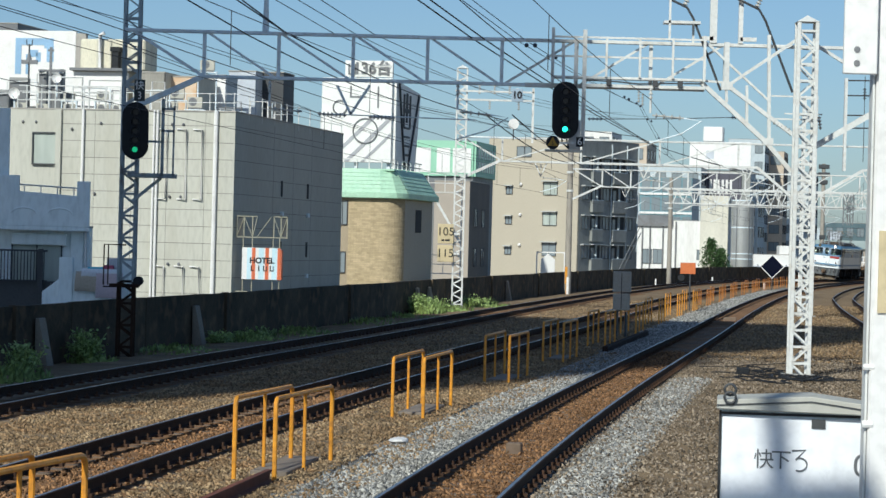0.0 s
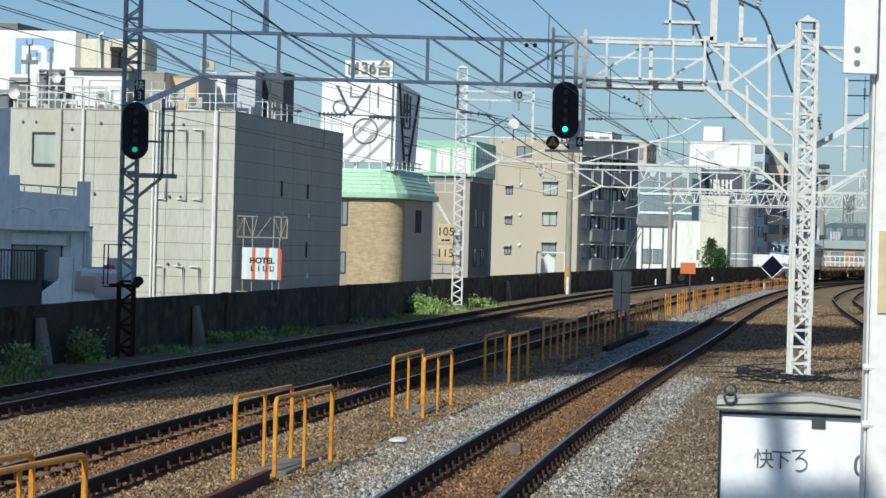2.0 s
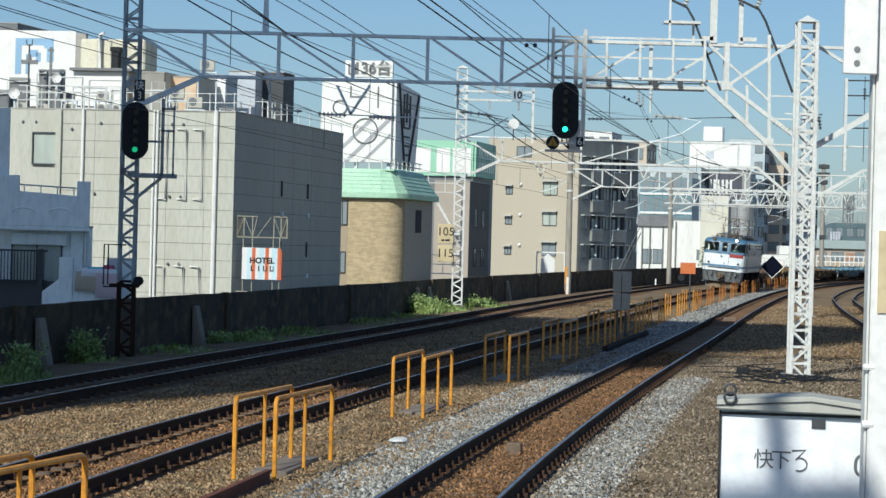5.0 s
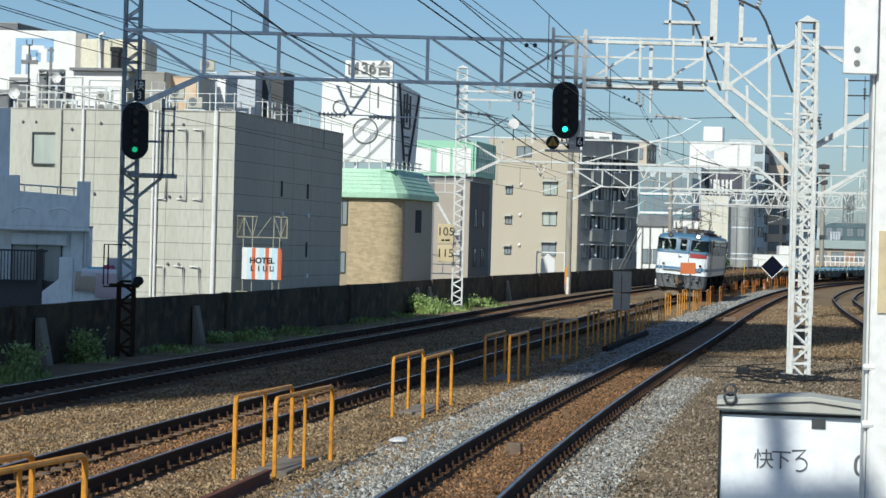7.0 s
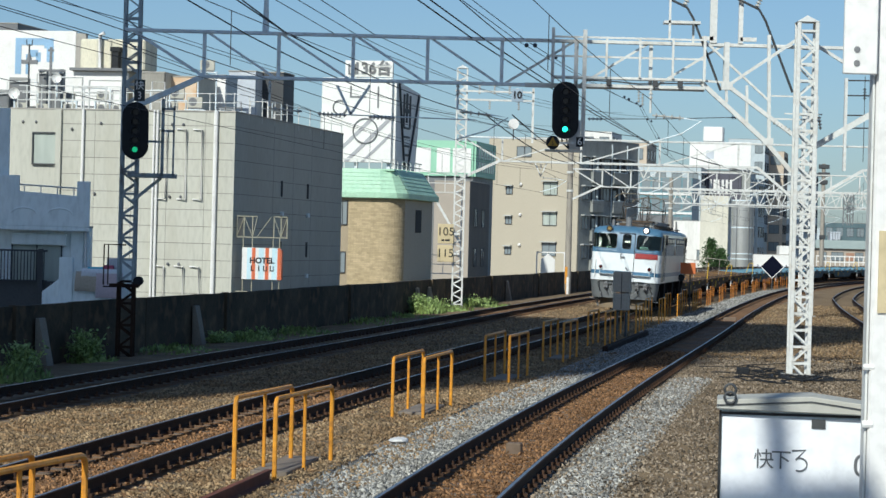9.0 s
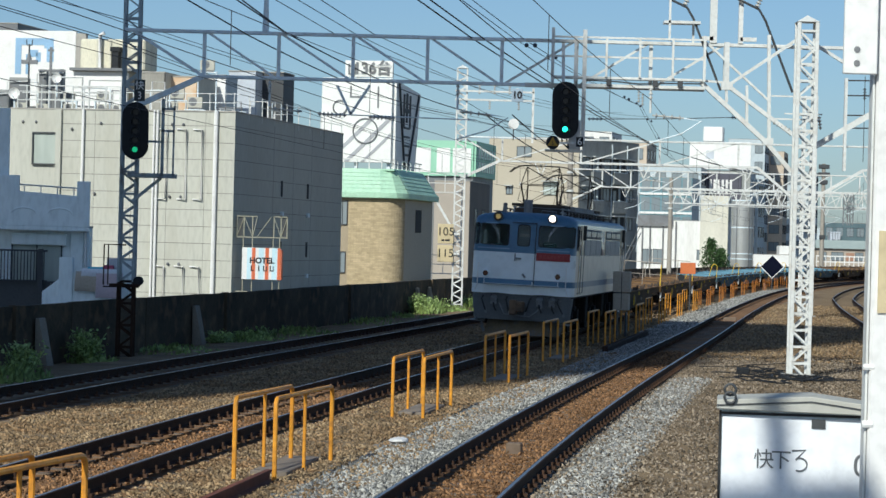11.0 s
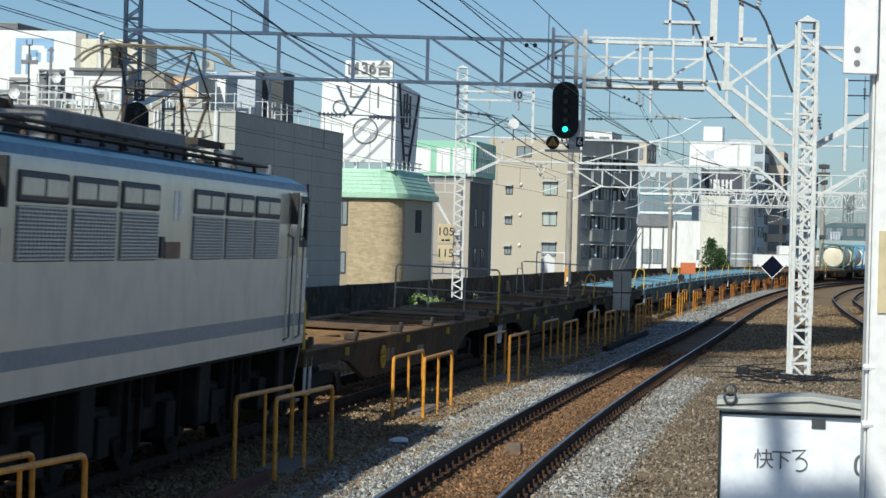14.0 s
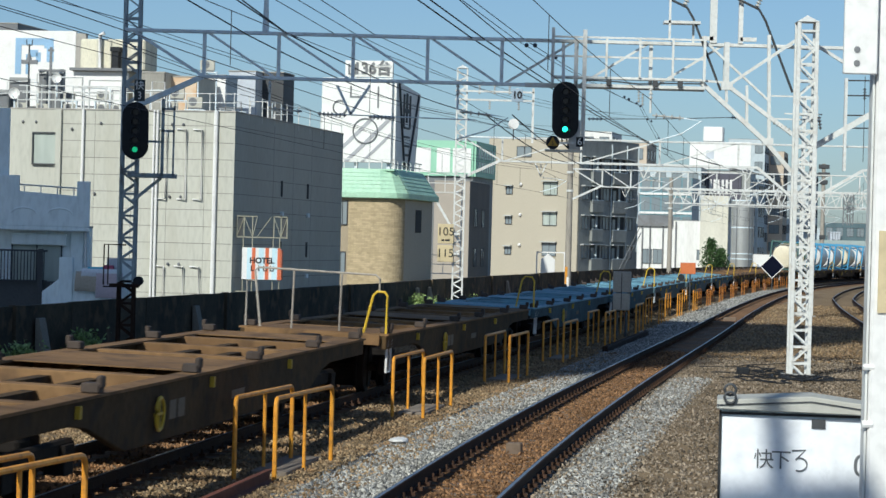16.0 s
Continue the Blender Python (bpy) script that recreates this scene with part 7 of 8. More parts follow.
# the tall sign tower behind it
tower = thing("sign_tower", "tall white rooftop sign tower with grey diagonal bands", "sign tower", pose(-3.3, 152.0, 0, 0, 0, -11))
part("face", Geo().box(-4.35, 0.0, 0.0, 0.3, 7.3, 12.4), WHITE, tower, bevel=0.02)
part("top_board", Geo().box(-2.95, 0.0, 0.02, 0.3, 12.45, 13.45), WHITE, tower, bevel=0.02)
letters("136台", 0.95, GREY_PAINT, tower, pose(-1.25, -0.01, 12.95) @ FACE, depth=0.03, bold=0.03)
part("worn_figure", Geo().box(-2.75, -2.3, -0.03, 0.02, 12.6, 12.7).box(-2.75, -2.65, -0.03, 0.02, 12.7, 13.25).box(-2.4, -2.3, -0.03, 0.02, 12.7, 13.25), GREY_PAINT, tower)
part("side_face", Geo().prism([(0.3, 7.0), (0.3, 12.3), (7.6, 11.9), (6.3, 7.0)], "x", 0.003, 0.2), WHITE, tower)
q = Geo()
for a, w in ((-2.6, 0.30), (-1.5, 0.30), (-0.45, 0.22)):
    q.prism([(a - 1.4, 7.35), (a - 1.4 + w, 7.35), (min(a + 1.5 + w, -0.02), 10.2 + (min(a + 1.5 + w, -0.02) - (a + 1.5 + w))), (min(a + 1.5, -0.05), 10.2 + (min(a + 1.5, -0.05) - (a + 1.5)))], "y", -0.03, 0.0)
part("diagonal_band", q, material("pale_grey_band", (0.42, 0.43, 0.46), None, 0.5), tower)
q = Geo()
for cx, cz, r in ((-3.2, 10.6, 0.42), (-1.6, 9.2, 0.75)):
    pts = [(cx + r * math.cos(k * math.pi / 12), -0.03, cz + r * math.sin(k * math.pi / 12)) for k in range(26)]
    q.tube(pts, 0.05, 5)
q.box(-2.6, -2.5, -0.03, 0, 11.2, 11.9).box(-2.5, -1.6, -0.03, 0, 11.2, 11.3).box(-0.9, -0.8, -0.03, 0, 10.6, 11.9)
part("emblem", q, GREY_PAINT, tower)
q = Geo()
for k in range(5):
    z = 7.3 + 0.55 * k
    q.box(0.2, 0.28, 2.6, 4.2, z, z + 0.12)
q.bar((0.24, 0.9, 12.2), (0.24, 2.9, 7.1), 0.14).bar((0.24, 6.9, 11.8), (0.24, 3.9, 7.1), 0.14)
q.box(0.2, 0.26, 2.4, 2.7, 9.6, 11.6).box(0.2, 0.26, 3.2, 3.6, 9.9, 11.7).box(0.2, 0.26, 4.2, 4.5, 9.6, 11.6).box(0.2, 0.26, 2.4, 4.5, 10.5, 10.75)
part("support_frame", q, DARKGREY, tower)
part("legs", Geo().box(-4.2, -4.0, 0.3, 0.5, 6.0, 7.4).box(-0.3, -0.1, 0.3, 0.5, 6.0, 7.4).box(-2.3, -2.1, 0.3, 0.5, 6.0, 12.5), STEEL_GREY, tower)
part("base_building", Geo().box(-5.2, 0.4, 0.6, 8.0, -0.6, 6.6), CONCRETE, tower)

# building with the green board
green = building("green_board_building", "grey building carrying a green board with white panels", (2.06, 185.0), 11, 7.0, 8.5, 7.5, (GREY_PAINT, DARK_TONE, CONCRETE))
part("green_board", Geo().box(-6.0, 0.02, -0.2, -0.03, 7.5, 10.1), GREENSIGN, green)
part("green_board", Geo().box(0.01, 0.2, -0.03, 8.4, 7.5, 10.1), GREENSIGN, green)
for x0, x1 in ((-4.4, -3.15), (-2.7, -1.7), (-1.75 + 0.25, -0.15)):
    part("white_panel", Geo().box(x0, x1, -0.23, -0.2, 7.75, 9.55), WHITE, green)
q = Geo()
for y in np.arange(1.0, 8.0, 1.0):
    for z in (7.9, 8.9):
        part("board_window", Geo().box(0.2, 0.22, y, y + 0.55, z, z + 0.7), PANE, green)

for y in (3.0, 6.0):
    for z in (1.4, 4.0, 6.3):
        window(green, y, z, 1.1, 1.1, wall="side")
# side wall takes a darker copy of the render to stand for shade
g2b = building("grey_building", "grey-brown rendered building, its side wall coloured darker for shade", (1.76, 176.0), 11, 2.5, 8.0, 6.9, (material("grey_beige_render", (0.42, 0.37, 0.31), (0.37, 0.33, 0.28), 0.8), material("dark_brown_render", (0.17, 0.155, 0.135), (0.14, 0.13, 0.115), 0.8), CONCRETE))
for y in (2.5, 5.5):
    for z in (1.6, 4.4):
        window(g2b, y, z, 1.1, 1.2, wall="side")
t = thing("fire_stair", "white steel stair landings and braces", "staircase", pose(0.1, 165.0, 0))
for z in (0.6, 5.9):
    part("landing", Geo().box(-1.2, 1.1, -0.3, 0.3, z - 0.06, z), STEEL_WHITE, t)
    part("railing", Geo().box(-1.2, 1.1, -0.3, -0.26, z + 0.55, z + 0.6).box(-1.2, 1.1, -0.3, -0.26, z + 1.15, z + 1.2).box(-1.2, -1.15, -0.3, -0.25, z, z + 1.2).box(-0.1, -0.05, -0.3, -0.25, z, z + 1.2).box(1.05, 1.1, -0.3, -0.25, z, z + 1.2), STEEL_WHITE, t)
part("stringer", Geo().bar((-0.9, 0, 5.8), (1.0, 0, 2.6), 0.16), STEEL_WHITE, t)
part("post", Geo().box(-1.2, -1.1, -0.05, 0.05, -0.6, 6.0).box(1.0, 1.1, -0.05, 0.05, -0.6, 6.0), STEEL_WHITE, t)

# beige flats; the balcony side's darker colour stands for its shade
flats = building("apartment_building", "beige tiled apartment building with small awninged windows", (12.46, 235.0), 30, 9.6, 12.8, 12.7, (BEIGE, DARK_TONE, CONCRETE))
for k, z in enumerate((7.95, 5.1, 2.25, 0.0)):
    if k < 3:
        window(flats, -7.3, z - 0.2, 0.62, 0.65, awn=True)
        q = Geo()
        q.ball((-6.05, -0.1, z + 0.35), 0.17, 10)
        part("vent_hood", q, WHITE, flats)
        window(flats, -2.92, z, 1.4, 1.15, awn=True, glass_mat=CURTAIN if k != 2 else PANE)
window(flats, -5.8, 11.4, 1.5, 0.9)
part("corner_strip", Geo().box(-1.0, 0.0, -0.02, 0.0, -0.5, 12.7), BEIGE, flats)
# flat dark panels stand for the shade inside the balconies
RECESS_SHADE = material("dark_balcony_recess", (0.035, 0.04, 0.045), (0.025, 0.03, 0.032), 0.8)
for z in (11.0, 8.25, 5.5, 2.75):
    for y0, y1 in ((2.6, 4.7), (7.0, 9.8)):
        part("recess", Geo().box(0.003, 0.02, y0, y1, z - 1.35, z), RECESS_SHADE, flats)
        part("balcony_front", Geo().box(0.003, 0.30, y0 - 0.1, y1 + 0.1, z - 2.4, z - 1.3), DARK_TONE, flats, bevel=0.02)
        part("balcony_rail", Geo().box(0.24, 0.30, y0 - 0.1, y1 + 0.1, z - 1.3, z - 1.22), HAZED_BLUEGREY, flats)
        part("awning", Geo().box(0.003, 0.45, y0 - 0.1, y1 + 0.2, z + 0.02, z + 0.12), AWNING, flats)
        part("balcony_divider", Geo().box(0.01, 0.2, (y0 + y1) / 2, (y0 + y1) / 2 + 0.1, z - 1.35, z), HAZED_BLUEGREY, flats)
        part("window", Geo().box(0.02, 0.05, y0 + 0.25, y0 + 0.85, z - 1.3, z - 0.25), PANE, flats)
    for y in (1.4, 5.8, 10.9):
        window(flats, y, z - 0.65, 1.3, 1.15, wall="side", awn=True, frame_mat=DARKGREY)
for y in (6.75, 10.05, 12.55):
    part("drainpipe", Geo().tube([(0.1, y, -0.4), (0.1, y, 12.4)], 0.07, 6), HAZED_BLUEGREY, flats)
part("stair_frame", Geo().bar((0.5, 7.5, 0.0), (0.5, 12.4, 4.6), 0.06).bar((0.5, 8.3, 0.0), (0.5, 12.7, 4.1), 0.06), GREY_PAINT, flats)
part("roof_railing", Geo().box(-3.0, 0.0, 0.1, 0.16, 13.0, 13.06).box(0.0, 0.06, 0.1, 12.5, 13.4, 13.46), DARKGREY, flats)
# ---- distance ----
def far_block(name, label, x, y, w, d, z1, mat, floors=4, cols=4, turn=11, glass_mat=None, side_mat=None):
    t = building(name, label, (x, y), turn, w, d, z1, (mat, side_mat or mat, CONCRETE))
    for r in range(floors):
        z = z1 - 1.5 - 2.9 * r
        if z < 0.5:
            break
        for c in range(cols):
            window(t, -w * (c + 0.5) / cols, z, w / cols * 0.6, 1.4, glass_mat=glass_mat)
        for c in range(3):
            window(t, d * (c + 0.5) / 3, z, d / 3 * 0.55, 1.4, wall="side", glass_mat=glass_mat)
    return t


PALE = material("white_render", (0.78, 0.78, 0.75), (0.72, 0.72, 0.69), 0.8, big=0.2, fine=4, stain=(0.6, 0.58, 0.54), streak=4)
wh = building("white_building", "white rendered low building beside the line", (32.9, 292.0), 11, 10.6, 10.0, 5.9, (PALE, PALE, CONCRETE))
for x in (-9.3, -8.1):
    window(wh, x, 1.7, 1.0, 1.6)
window(wh, -3.1, 2.0, 0.8, 1.1)
part("annex", Geo().box(-10.6, -6.4, -0.3, 0.0, 5.2, 6.5), GREY_PAINT, wh)
part("tall_part", Geo().box(-3.2, 0.0, -0.2, 4.0, -0.5, 8.9), material("cream_render", (0.70, 0.68, 0.58), None, 0.8, streak=4), wh)
for x in (-9.9, -9.0, -7.5, -6.0):
    part("drainpipe", Geo().tube([(x, -0.1, -0.4), (x, -0.1, 5.8)], 0.09, 6), GREY_PAINT, wh)
t = thing("silo", "grey ribbed cylindrical tower with bands", "silo", pose(34.3, 290.0, 0))
part("shell", Geo().tube([(0, 0, -0.6), (0, 0, 8.4)], 1.25, 28), material("galvanised_sheet", (0.42, 0.43, 0.42), (0.36, 0.37, 0.36), 0.45, 0.4, streak=4), t)
for z in (1.6, 2.2, 5.2, 8.3):
    part("band", Geo().tube([(0, 0, z), (0, 0, z + 0.12)], 1.3, 28), STEEL_GREY, t)
for a in (-0.6, 0.5, 1.2):
    part("ladder_rail", Geo().tube([(1.35 * math.sin(a), -1.35 * math.cos(a), -0.5), (1.35 * math.sin(a), -1.35 * math.cos(a), 8.2)], 0.04, 6), GREY_PAINT, t)


def tree(m, h, w, seed, label):
    rng = random.Random(seed)
    t = thing("tree", label, "tree", m)
    part("trunk", Geo().tube([(0, 0, -0.6), (0.05, 0, h * 0.5), (0, 0, h * 0.92)], 0.16, 8, r2=0.03), BARK, t)
    q = Geo()
    limbs = []
    for k in range(26):
        z = h * (0.12 + 0.75 * k / 26)
        a = k * 2.4
        r = w * (1 - z / h) * rng.uniform(0.7, 1.15) + 0.08
        e = (r * math.cos(a), r * math.sin(a), z + 0.05 * h)
        q.tube([(0, 0, z), e], 0.035, 5, r2=0.008)
        limbs.append(((0, 0, z), e))
    part("limbs", q, BARK, t)
    q = Geo()
    for a, b in limbs:
        for _ in range(70):
            f = rng.uniform(0.25, 1.1)
            c = Vector(a).lerp(Vector(b), f) + Vector((rng.gauss(0, 0.2), rng.gauss(0, 0.2), rng.gauss(0, 0.18)))
            u = Vector((rng.gauss(0, 1), rng.gauss(0, 1), rng.gauss(0, 1))).normalized() * rng.uniform(0.08, 0.16)
            v = u.orthogonal().normalized() * u.length * 0.6
            q.quadset([c - u, c + v, c + u, c - v], [(0, 1, 2, 3)])
    part("crown", q, LEAF, t, kind="stuff")
    return t


tree(pose(30.4, 286.0, 0), 4.2, 1.5, 3, "dark green conical tree before the white building")
tree(pose(31.6, 287.0, 0), 3.0, 1.2, 4, "small dark green bushy tree")

far_block("office_building", "blue-grey mid-rise building behind the white one", 34.0, 335.0, 8.6, 12, 13.5, HAZED_BLUEGREY, 4, 4)
far_block("office_building", "blue-grey mid-rise with dark windows", 43.5, 350.0, 9.0, 14, 12.6, HAZED_BLUEGREY, 4, 4)
rb = building("rooftop_board_building", "building with a large white rooftop board", (41.4, 342.0), 11, 8.4, 10.0, 13.4, (DARK_TONE, HAZED_BLUEGREY, CONCRETE))
part("white_board", Geo().box(-8.3, 0.0, -0.3, 0.0, 13.6, 17.3), WHITE, rb, bevel=0.03)
part("board_window", Geo().box(-6.05, -5.0, -0.33, -0.3, 15.0, 16.1), PALEGREY, rb)
part("white_tank", Geo().box(-6.6, -3.9, 0.5, 3.0, 17.3, 19.4), WHITE, rb, bevel=0.15)
part("sign_panel", Geo().box(-6.3, -1.2, -0.32, -0.02, 9.4, 13.0), material("dark_purple_panel", (0.09, 0.09, 0.12), None, 0.5), rb, "dark sign panel with pale unreadable marks")
q = Geo()
for k in range(6):
    q.box(-5.5 + 0.55 * k, -5.2 + 0.55 * k, -0.36, -0.32, 10.2 + 0.3 * (k % 2), 12.2)
part("sign_bars", q, WHITE, rb)
# glazed office with a white frame
gx = building("glass_office", "blue-green glazed office building with white frame bands", (31.2, 318.0), 11, 6.6, 10.0, 11.6, (material("teal_cladding", (0.16, 0.30, 0.34), (0.13, 0.25, 0.29), 0.35), HAZED_BLUEGREY, CONCRETE))
for z in (2.2, 4.6, 7.0, 9.4):
    part("white_band", Geo().box(-6.6, 0.02, -0.12, 0.0, z, z + 0.28), WHITE, gx)
    for k in range(5):
        part("window_pane", Geo().box(-6.4 + 1.3 * k, -5.3 + 1.3 * k, -0.06, 0.0, z + 0.45, z + 2.1), PANE, gx)
far_block("apartment_building", "brown apartment building in the distance", 57.0, 425.0, 5.5, 12, 19.5, HAZED_BROWN, 6, 2)
far_block("apartment_building", "pale grey apartment building with balconies", 52.5, 415.0, 6.0, 14, 21.0, HAZED_BLUEGREY, 6, 3)
far_block("apartment_building", "dark brown apartment building", 27.5, 345.0, 8.0, 12, 17.0, HAZED_BROWN, 5, 3)
far_block("apartment_building", "grey apartment building far down the line", 66.0, 450.0, 6.0, 12, 17.0, HAZED_BLUEGREY, 5, 3)
far_block("apartment_building", "pale apartment building near the horizon", 25.0, 380.0, 7.0, 12, 20.0, PALE, 6, 3)
shop = building("low_shop", "low beige building with a grey-green roof past the curve", (58.1, 345.0), 0, 7.0, 9.0, 3.25, (material("pink_render", (0.46, 0.40, 0.33), (0.40, 0.35, 0.29), 0.8), HAZED_BROWN, CONCRETE))
part("pitched_roof", Geo().prism([(-0.4, 3.25), (0.6, 4.4), (5.0, 4.4), (9.3, 3.3)], "x", -7.2, 0.2), material("grey_green_roof", (0.30, 0.36, 0.35), (0.26, 0.32, 0.31), 0.7), shop)
for x, w in ((-6.2, 1.0), (-4.2, 1.6), (-1.2, 1.0)):
    window(shop, x, 2.2, w, 1.1)
part("shop_panel", Geo().box(-3.0, -1.9, -0.05, 0.0, 1.6, 2.7), material("terracotta_panel", (0.42, 0.24, 0.16), None, 0.7), shop)
far_block("office_building", "dark glazed blue-green block beyond the curve", 72.0, 420.0, 8.6, 12, 7.7, material("dark_teal_wall", (0.09, 0.15, 0.17), (0.07, 0.12, 0.14), 0.5), 2, 5)
t = thing("light_panel", "pale panelled sign on the dark block", "sign", pose(65.0, 418.6, 0))
for k in range(4):
    part("panel", Geo().box(-0.85 + 0.44 * k, -0.5 + 0.44 * k, 0, 3.2, 4.8 + 0.1 * (k % 2), 6.2), PALEGREY, t)
t = thing("bridge_parapet", "white railing parapet of a road past the curve", "railing", pose(0, 335.0, 0))
for z in (0.7, 1.45, 2.2):
    part("rail", Geo().box(49.5, 58.0, -0.06, 0.06, z - 0.07, z + 0.07), WHITE, t)
part("kerb", Geo().box(49.5, 58.0, -0.1, 0.3, -0.6, 0.62), PALE, t)
for x in np.arange(49.6, 58.0, 0.62):
    part("baluster", Geo().box(x - 0.05, x + 0.05, -0.04, 0.04, 0.6, 2.2), WHITE, t)
t = thing("curve_fence", "rusty brown plank fence behind the far curve", "fence", pose(0, 318.0, 0))
for x in np.arange(45.0, 56.0, 0.5):
    part("plank", Geo().box(x, x + 0.46, -0.03, 0.03, -0.6, 0.55 + 0.05 * math.sin(x * 7)), material("brown_fence_boards", (0.13, 0.085, 0.055), (0.09, 0.06, 0.04), 0.9, per_object=0.3) if x == 45.0 else bpy.data.materials["brown_fence_boards"], t)
shed = building("white_shed", "low white lineside shed behind the diamond board", (45.4, 330.0), 0, 4.8, 5.0, 2.2, (WHITE, PALE, CONCRETE))
part("plinth_rail", Geo().box(-4.8, 0.0, -0.25, -0.02, 0.55, 0.72).box(-4.8, 0.0, -0.25, -0.02, -0.1, 0.02), PALEGREY, shed)
for x in (-4.2, -2.9, -1.6, -0.5):
    part("plinth_post", Geo().box(x - 0.06, x + 0.06, -0.2, -0.02, -0.6, 0.9), GREY_PAINT, shed)
part("roof_box", Geo().box(-1.4, 0.25, 0.3, 3.0, 2.26, 3.4), WHITE, shed, bevel=0.03)
t = thing("line_pole", "brown-grey line pole with dark fittings near the curve", "pole", pose(38.7, 258.0, 0), group="line poles")
part("shaft", Geo().tube([(0, 0, -0.6), (0, 0, 11.7)], 0.24, 12, r2=0.2), POLE, t)
for z, w in ((11.4, 0.55), (10.6, 0.6), (9.8, 0.4), (4.2, 0.3)):
    part("fitting", Geo().box(-w, w, -0.3, 0.0, z - 0.22, z + 0.22), DARKGREY, t, bevel=0.05)
t = thing("hanging_lattice", "pair of slim lattice struts hung from the far girder", "strut", pose(0, 203.6, 0))
for x0, x1 in ((32.2, 32.55), (32.72, 32.98)):
    for x in (x0, x1):
        part("leg", Geo().box(x - 0.035, x + 0.035, -0.04, 0.04, 4.85, 7.35), GREY_PAINT, t)
    for k in range(7):
        part("lacing_bar", Geo().bar((x0 if k % 2 else x1, 0, 4.9 + 0.35 * k), (x1 if k % 2 else x0, 0, 5.25 + 0.35 * k), 0.05), GREY_PAINT, t)
t = thing("lineside_fence", "pale concrete fence along the far curve", "fence", pose(0, 0, 0), kind="structure")
pq = None
for k, s in enumerate(np.arange(236, 300, 2.5)):
    q = Geo().box(-0.05, 0.05, 0, 2.4, 0.5, 0.62).box(-0.05, 0.05, 0, 2.4, 1.15, 1.3).box(-0.07, 0.07, 0, 0.15, -0.6, 1.4).box(-0.04, 0.04, 0, 2.4, -0.6, 0.0)
    if pq is None:
        pq = part("fence_panel", q, PALE, t, m=frame_at(s, 12.5))
    else:
        again(pq, t, frame_at(s, 12.5))
# a line of far roofs and woods at the horizon
rng = random.Random(8)
q = Geo()
for k in range(60):
    x = -180 + 10 * k + rng.uniform(-4, 4)
    q.box(x, x + rng.uniform(8, 16), 700, 720, -0.6, rng.uniform(6, 14))
single("distant_town", q, HAZED_BLUEGREY, "low hazy blocks of the distant town", "buildings", kind="stuff")

# tall unseen block added beyond the picture to throw the broad shadow over the tracks
tb = building("tower_block", "tall plain unseen block added to shade the tracks", (-19.75, 9.2), 6, 30.0, 9.0, 63.0, (PALEGREY, PALEGREY, CONCRETE))
# overhangs made up to fit the shadow's outline
part("middle_wing", Geo().box(0.004, 2.15, 0.0, 9.0, 30.5, 42.6), PALEGREY, tb, "added overhang that widens the middle of the shadow")
part("upper_wing", Geo().box(0.004, 0.8, 0.0, 9.0, 47.5, 63.0), PALEGREY, tb, "added overhang that widens the far end of the shadow")

# ---- lineside ----
RUST_YELLOW = material("rusty_orange_paint", (0.62, 0.25, 0.04), (0.46, 0.16, 0.03), 0.6, big=3, fine=20, bump=0.1, stain=(0.2, 0.08, 0.03), stain_amount=0.6)


def guard_frame(s, o, length, mat=YELLOW, h=0.98, skew=0.0):
    t = thing("guard_rail", "worn yellow tubular guard frame beside the track", "guard rail", frame_at(s, o, -0.27) @ pose(0, 0, 0, 0, 0, -skew), group="yellow guard frames")
    c = 0.09
    arc = [(0, c - c * math.sin(radians(a)), h - c + c * math.cos(radians(a))) for a in (90, 60, 30, 0)]
    pts = [(0, 0, h - 0.3)] + arc + [(0, length - p[1], p[2]) for p in arc[::-1]] + [(0, length, h - 0.3)]
    r = 0.028 if s < 60 else 0.022
    part("top_rail", Geo().tube(pts, r, 8), mat, t)
    for y in (0, length):
        part("post", Geo().tube([(0, y, -0.2), (0, y, h - 0.3)], r, 8), mat, t)
    part("middle_post", Geo().tube([(0, length / 2, -0.2), (0, length / 2, h - 0.01)], 0.022, 8), mat, t)
    return t


guard_frame(-6.8, 1.16, 2.6, skew=8)
guard_frame(-6.8, 1.58, 2.65, skew=8)
guard_frame(3.82, 1.56, 2.6, skew=3.5)
guard_frame(3.90, 2.01, 2.75, skew=3.5)
for s in [14.85, 25.65, 35.6, 46.2] + [57.0 + 10.9 * k for k in range(13)]:
    paint, high = (YELLOW, 0.98) if s < 95 else (RUST_YELLOW, 0.86)
    guard_frame(s, 1.62, 3.05, paint, h=high)
    guard_frame(s + 0.05, 2.1, 3.05, paint, h=high)
SLAB = material("trough_lid", (0.24, 0.20, 0.16), None, 0.9)
for s in (4.6, 15.6, 26.3, 36.6):
    single("cable_trough_cover", Geo().box(-0.22, 0.22, 0, 2.2, -0.06, 0.02), SLAB, "flat concrete cover slab between yellow guard frames", "cover slab", frame_at(s, 1.8, -0.2), group="cover slabs", bevel=0.01)

single("spare_rail", Geo().prism([(-0.06, -0.15), (0.06, -0.15), (0.06, -0.135), (0.012, -0.11), (0.012, -0.04), (0.033, -0.03), (0.033, 0.0), (-0.033, 0.0), (-0.033, -0.03), (-0.012, -0.04), (-0.012, -0.11), (-0.06, -0.135)], "y", -4.5, 0.0),
       material("red_rust", (0.20, 0.065, 0.035), (0.13, 0.045, 0.028), 0.85, bump=0.3), "length of rusty spare rail lying on the ballast", "rail", frame_at(3.75, 1.98, -0.08))
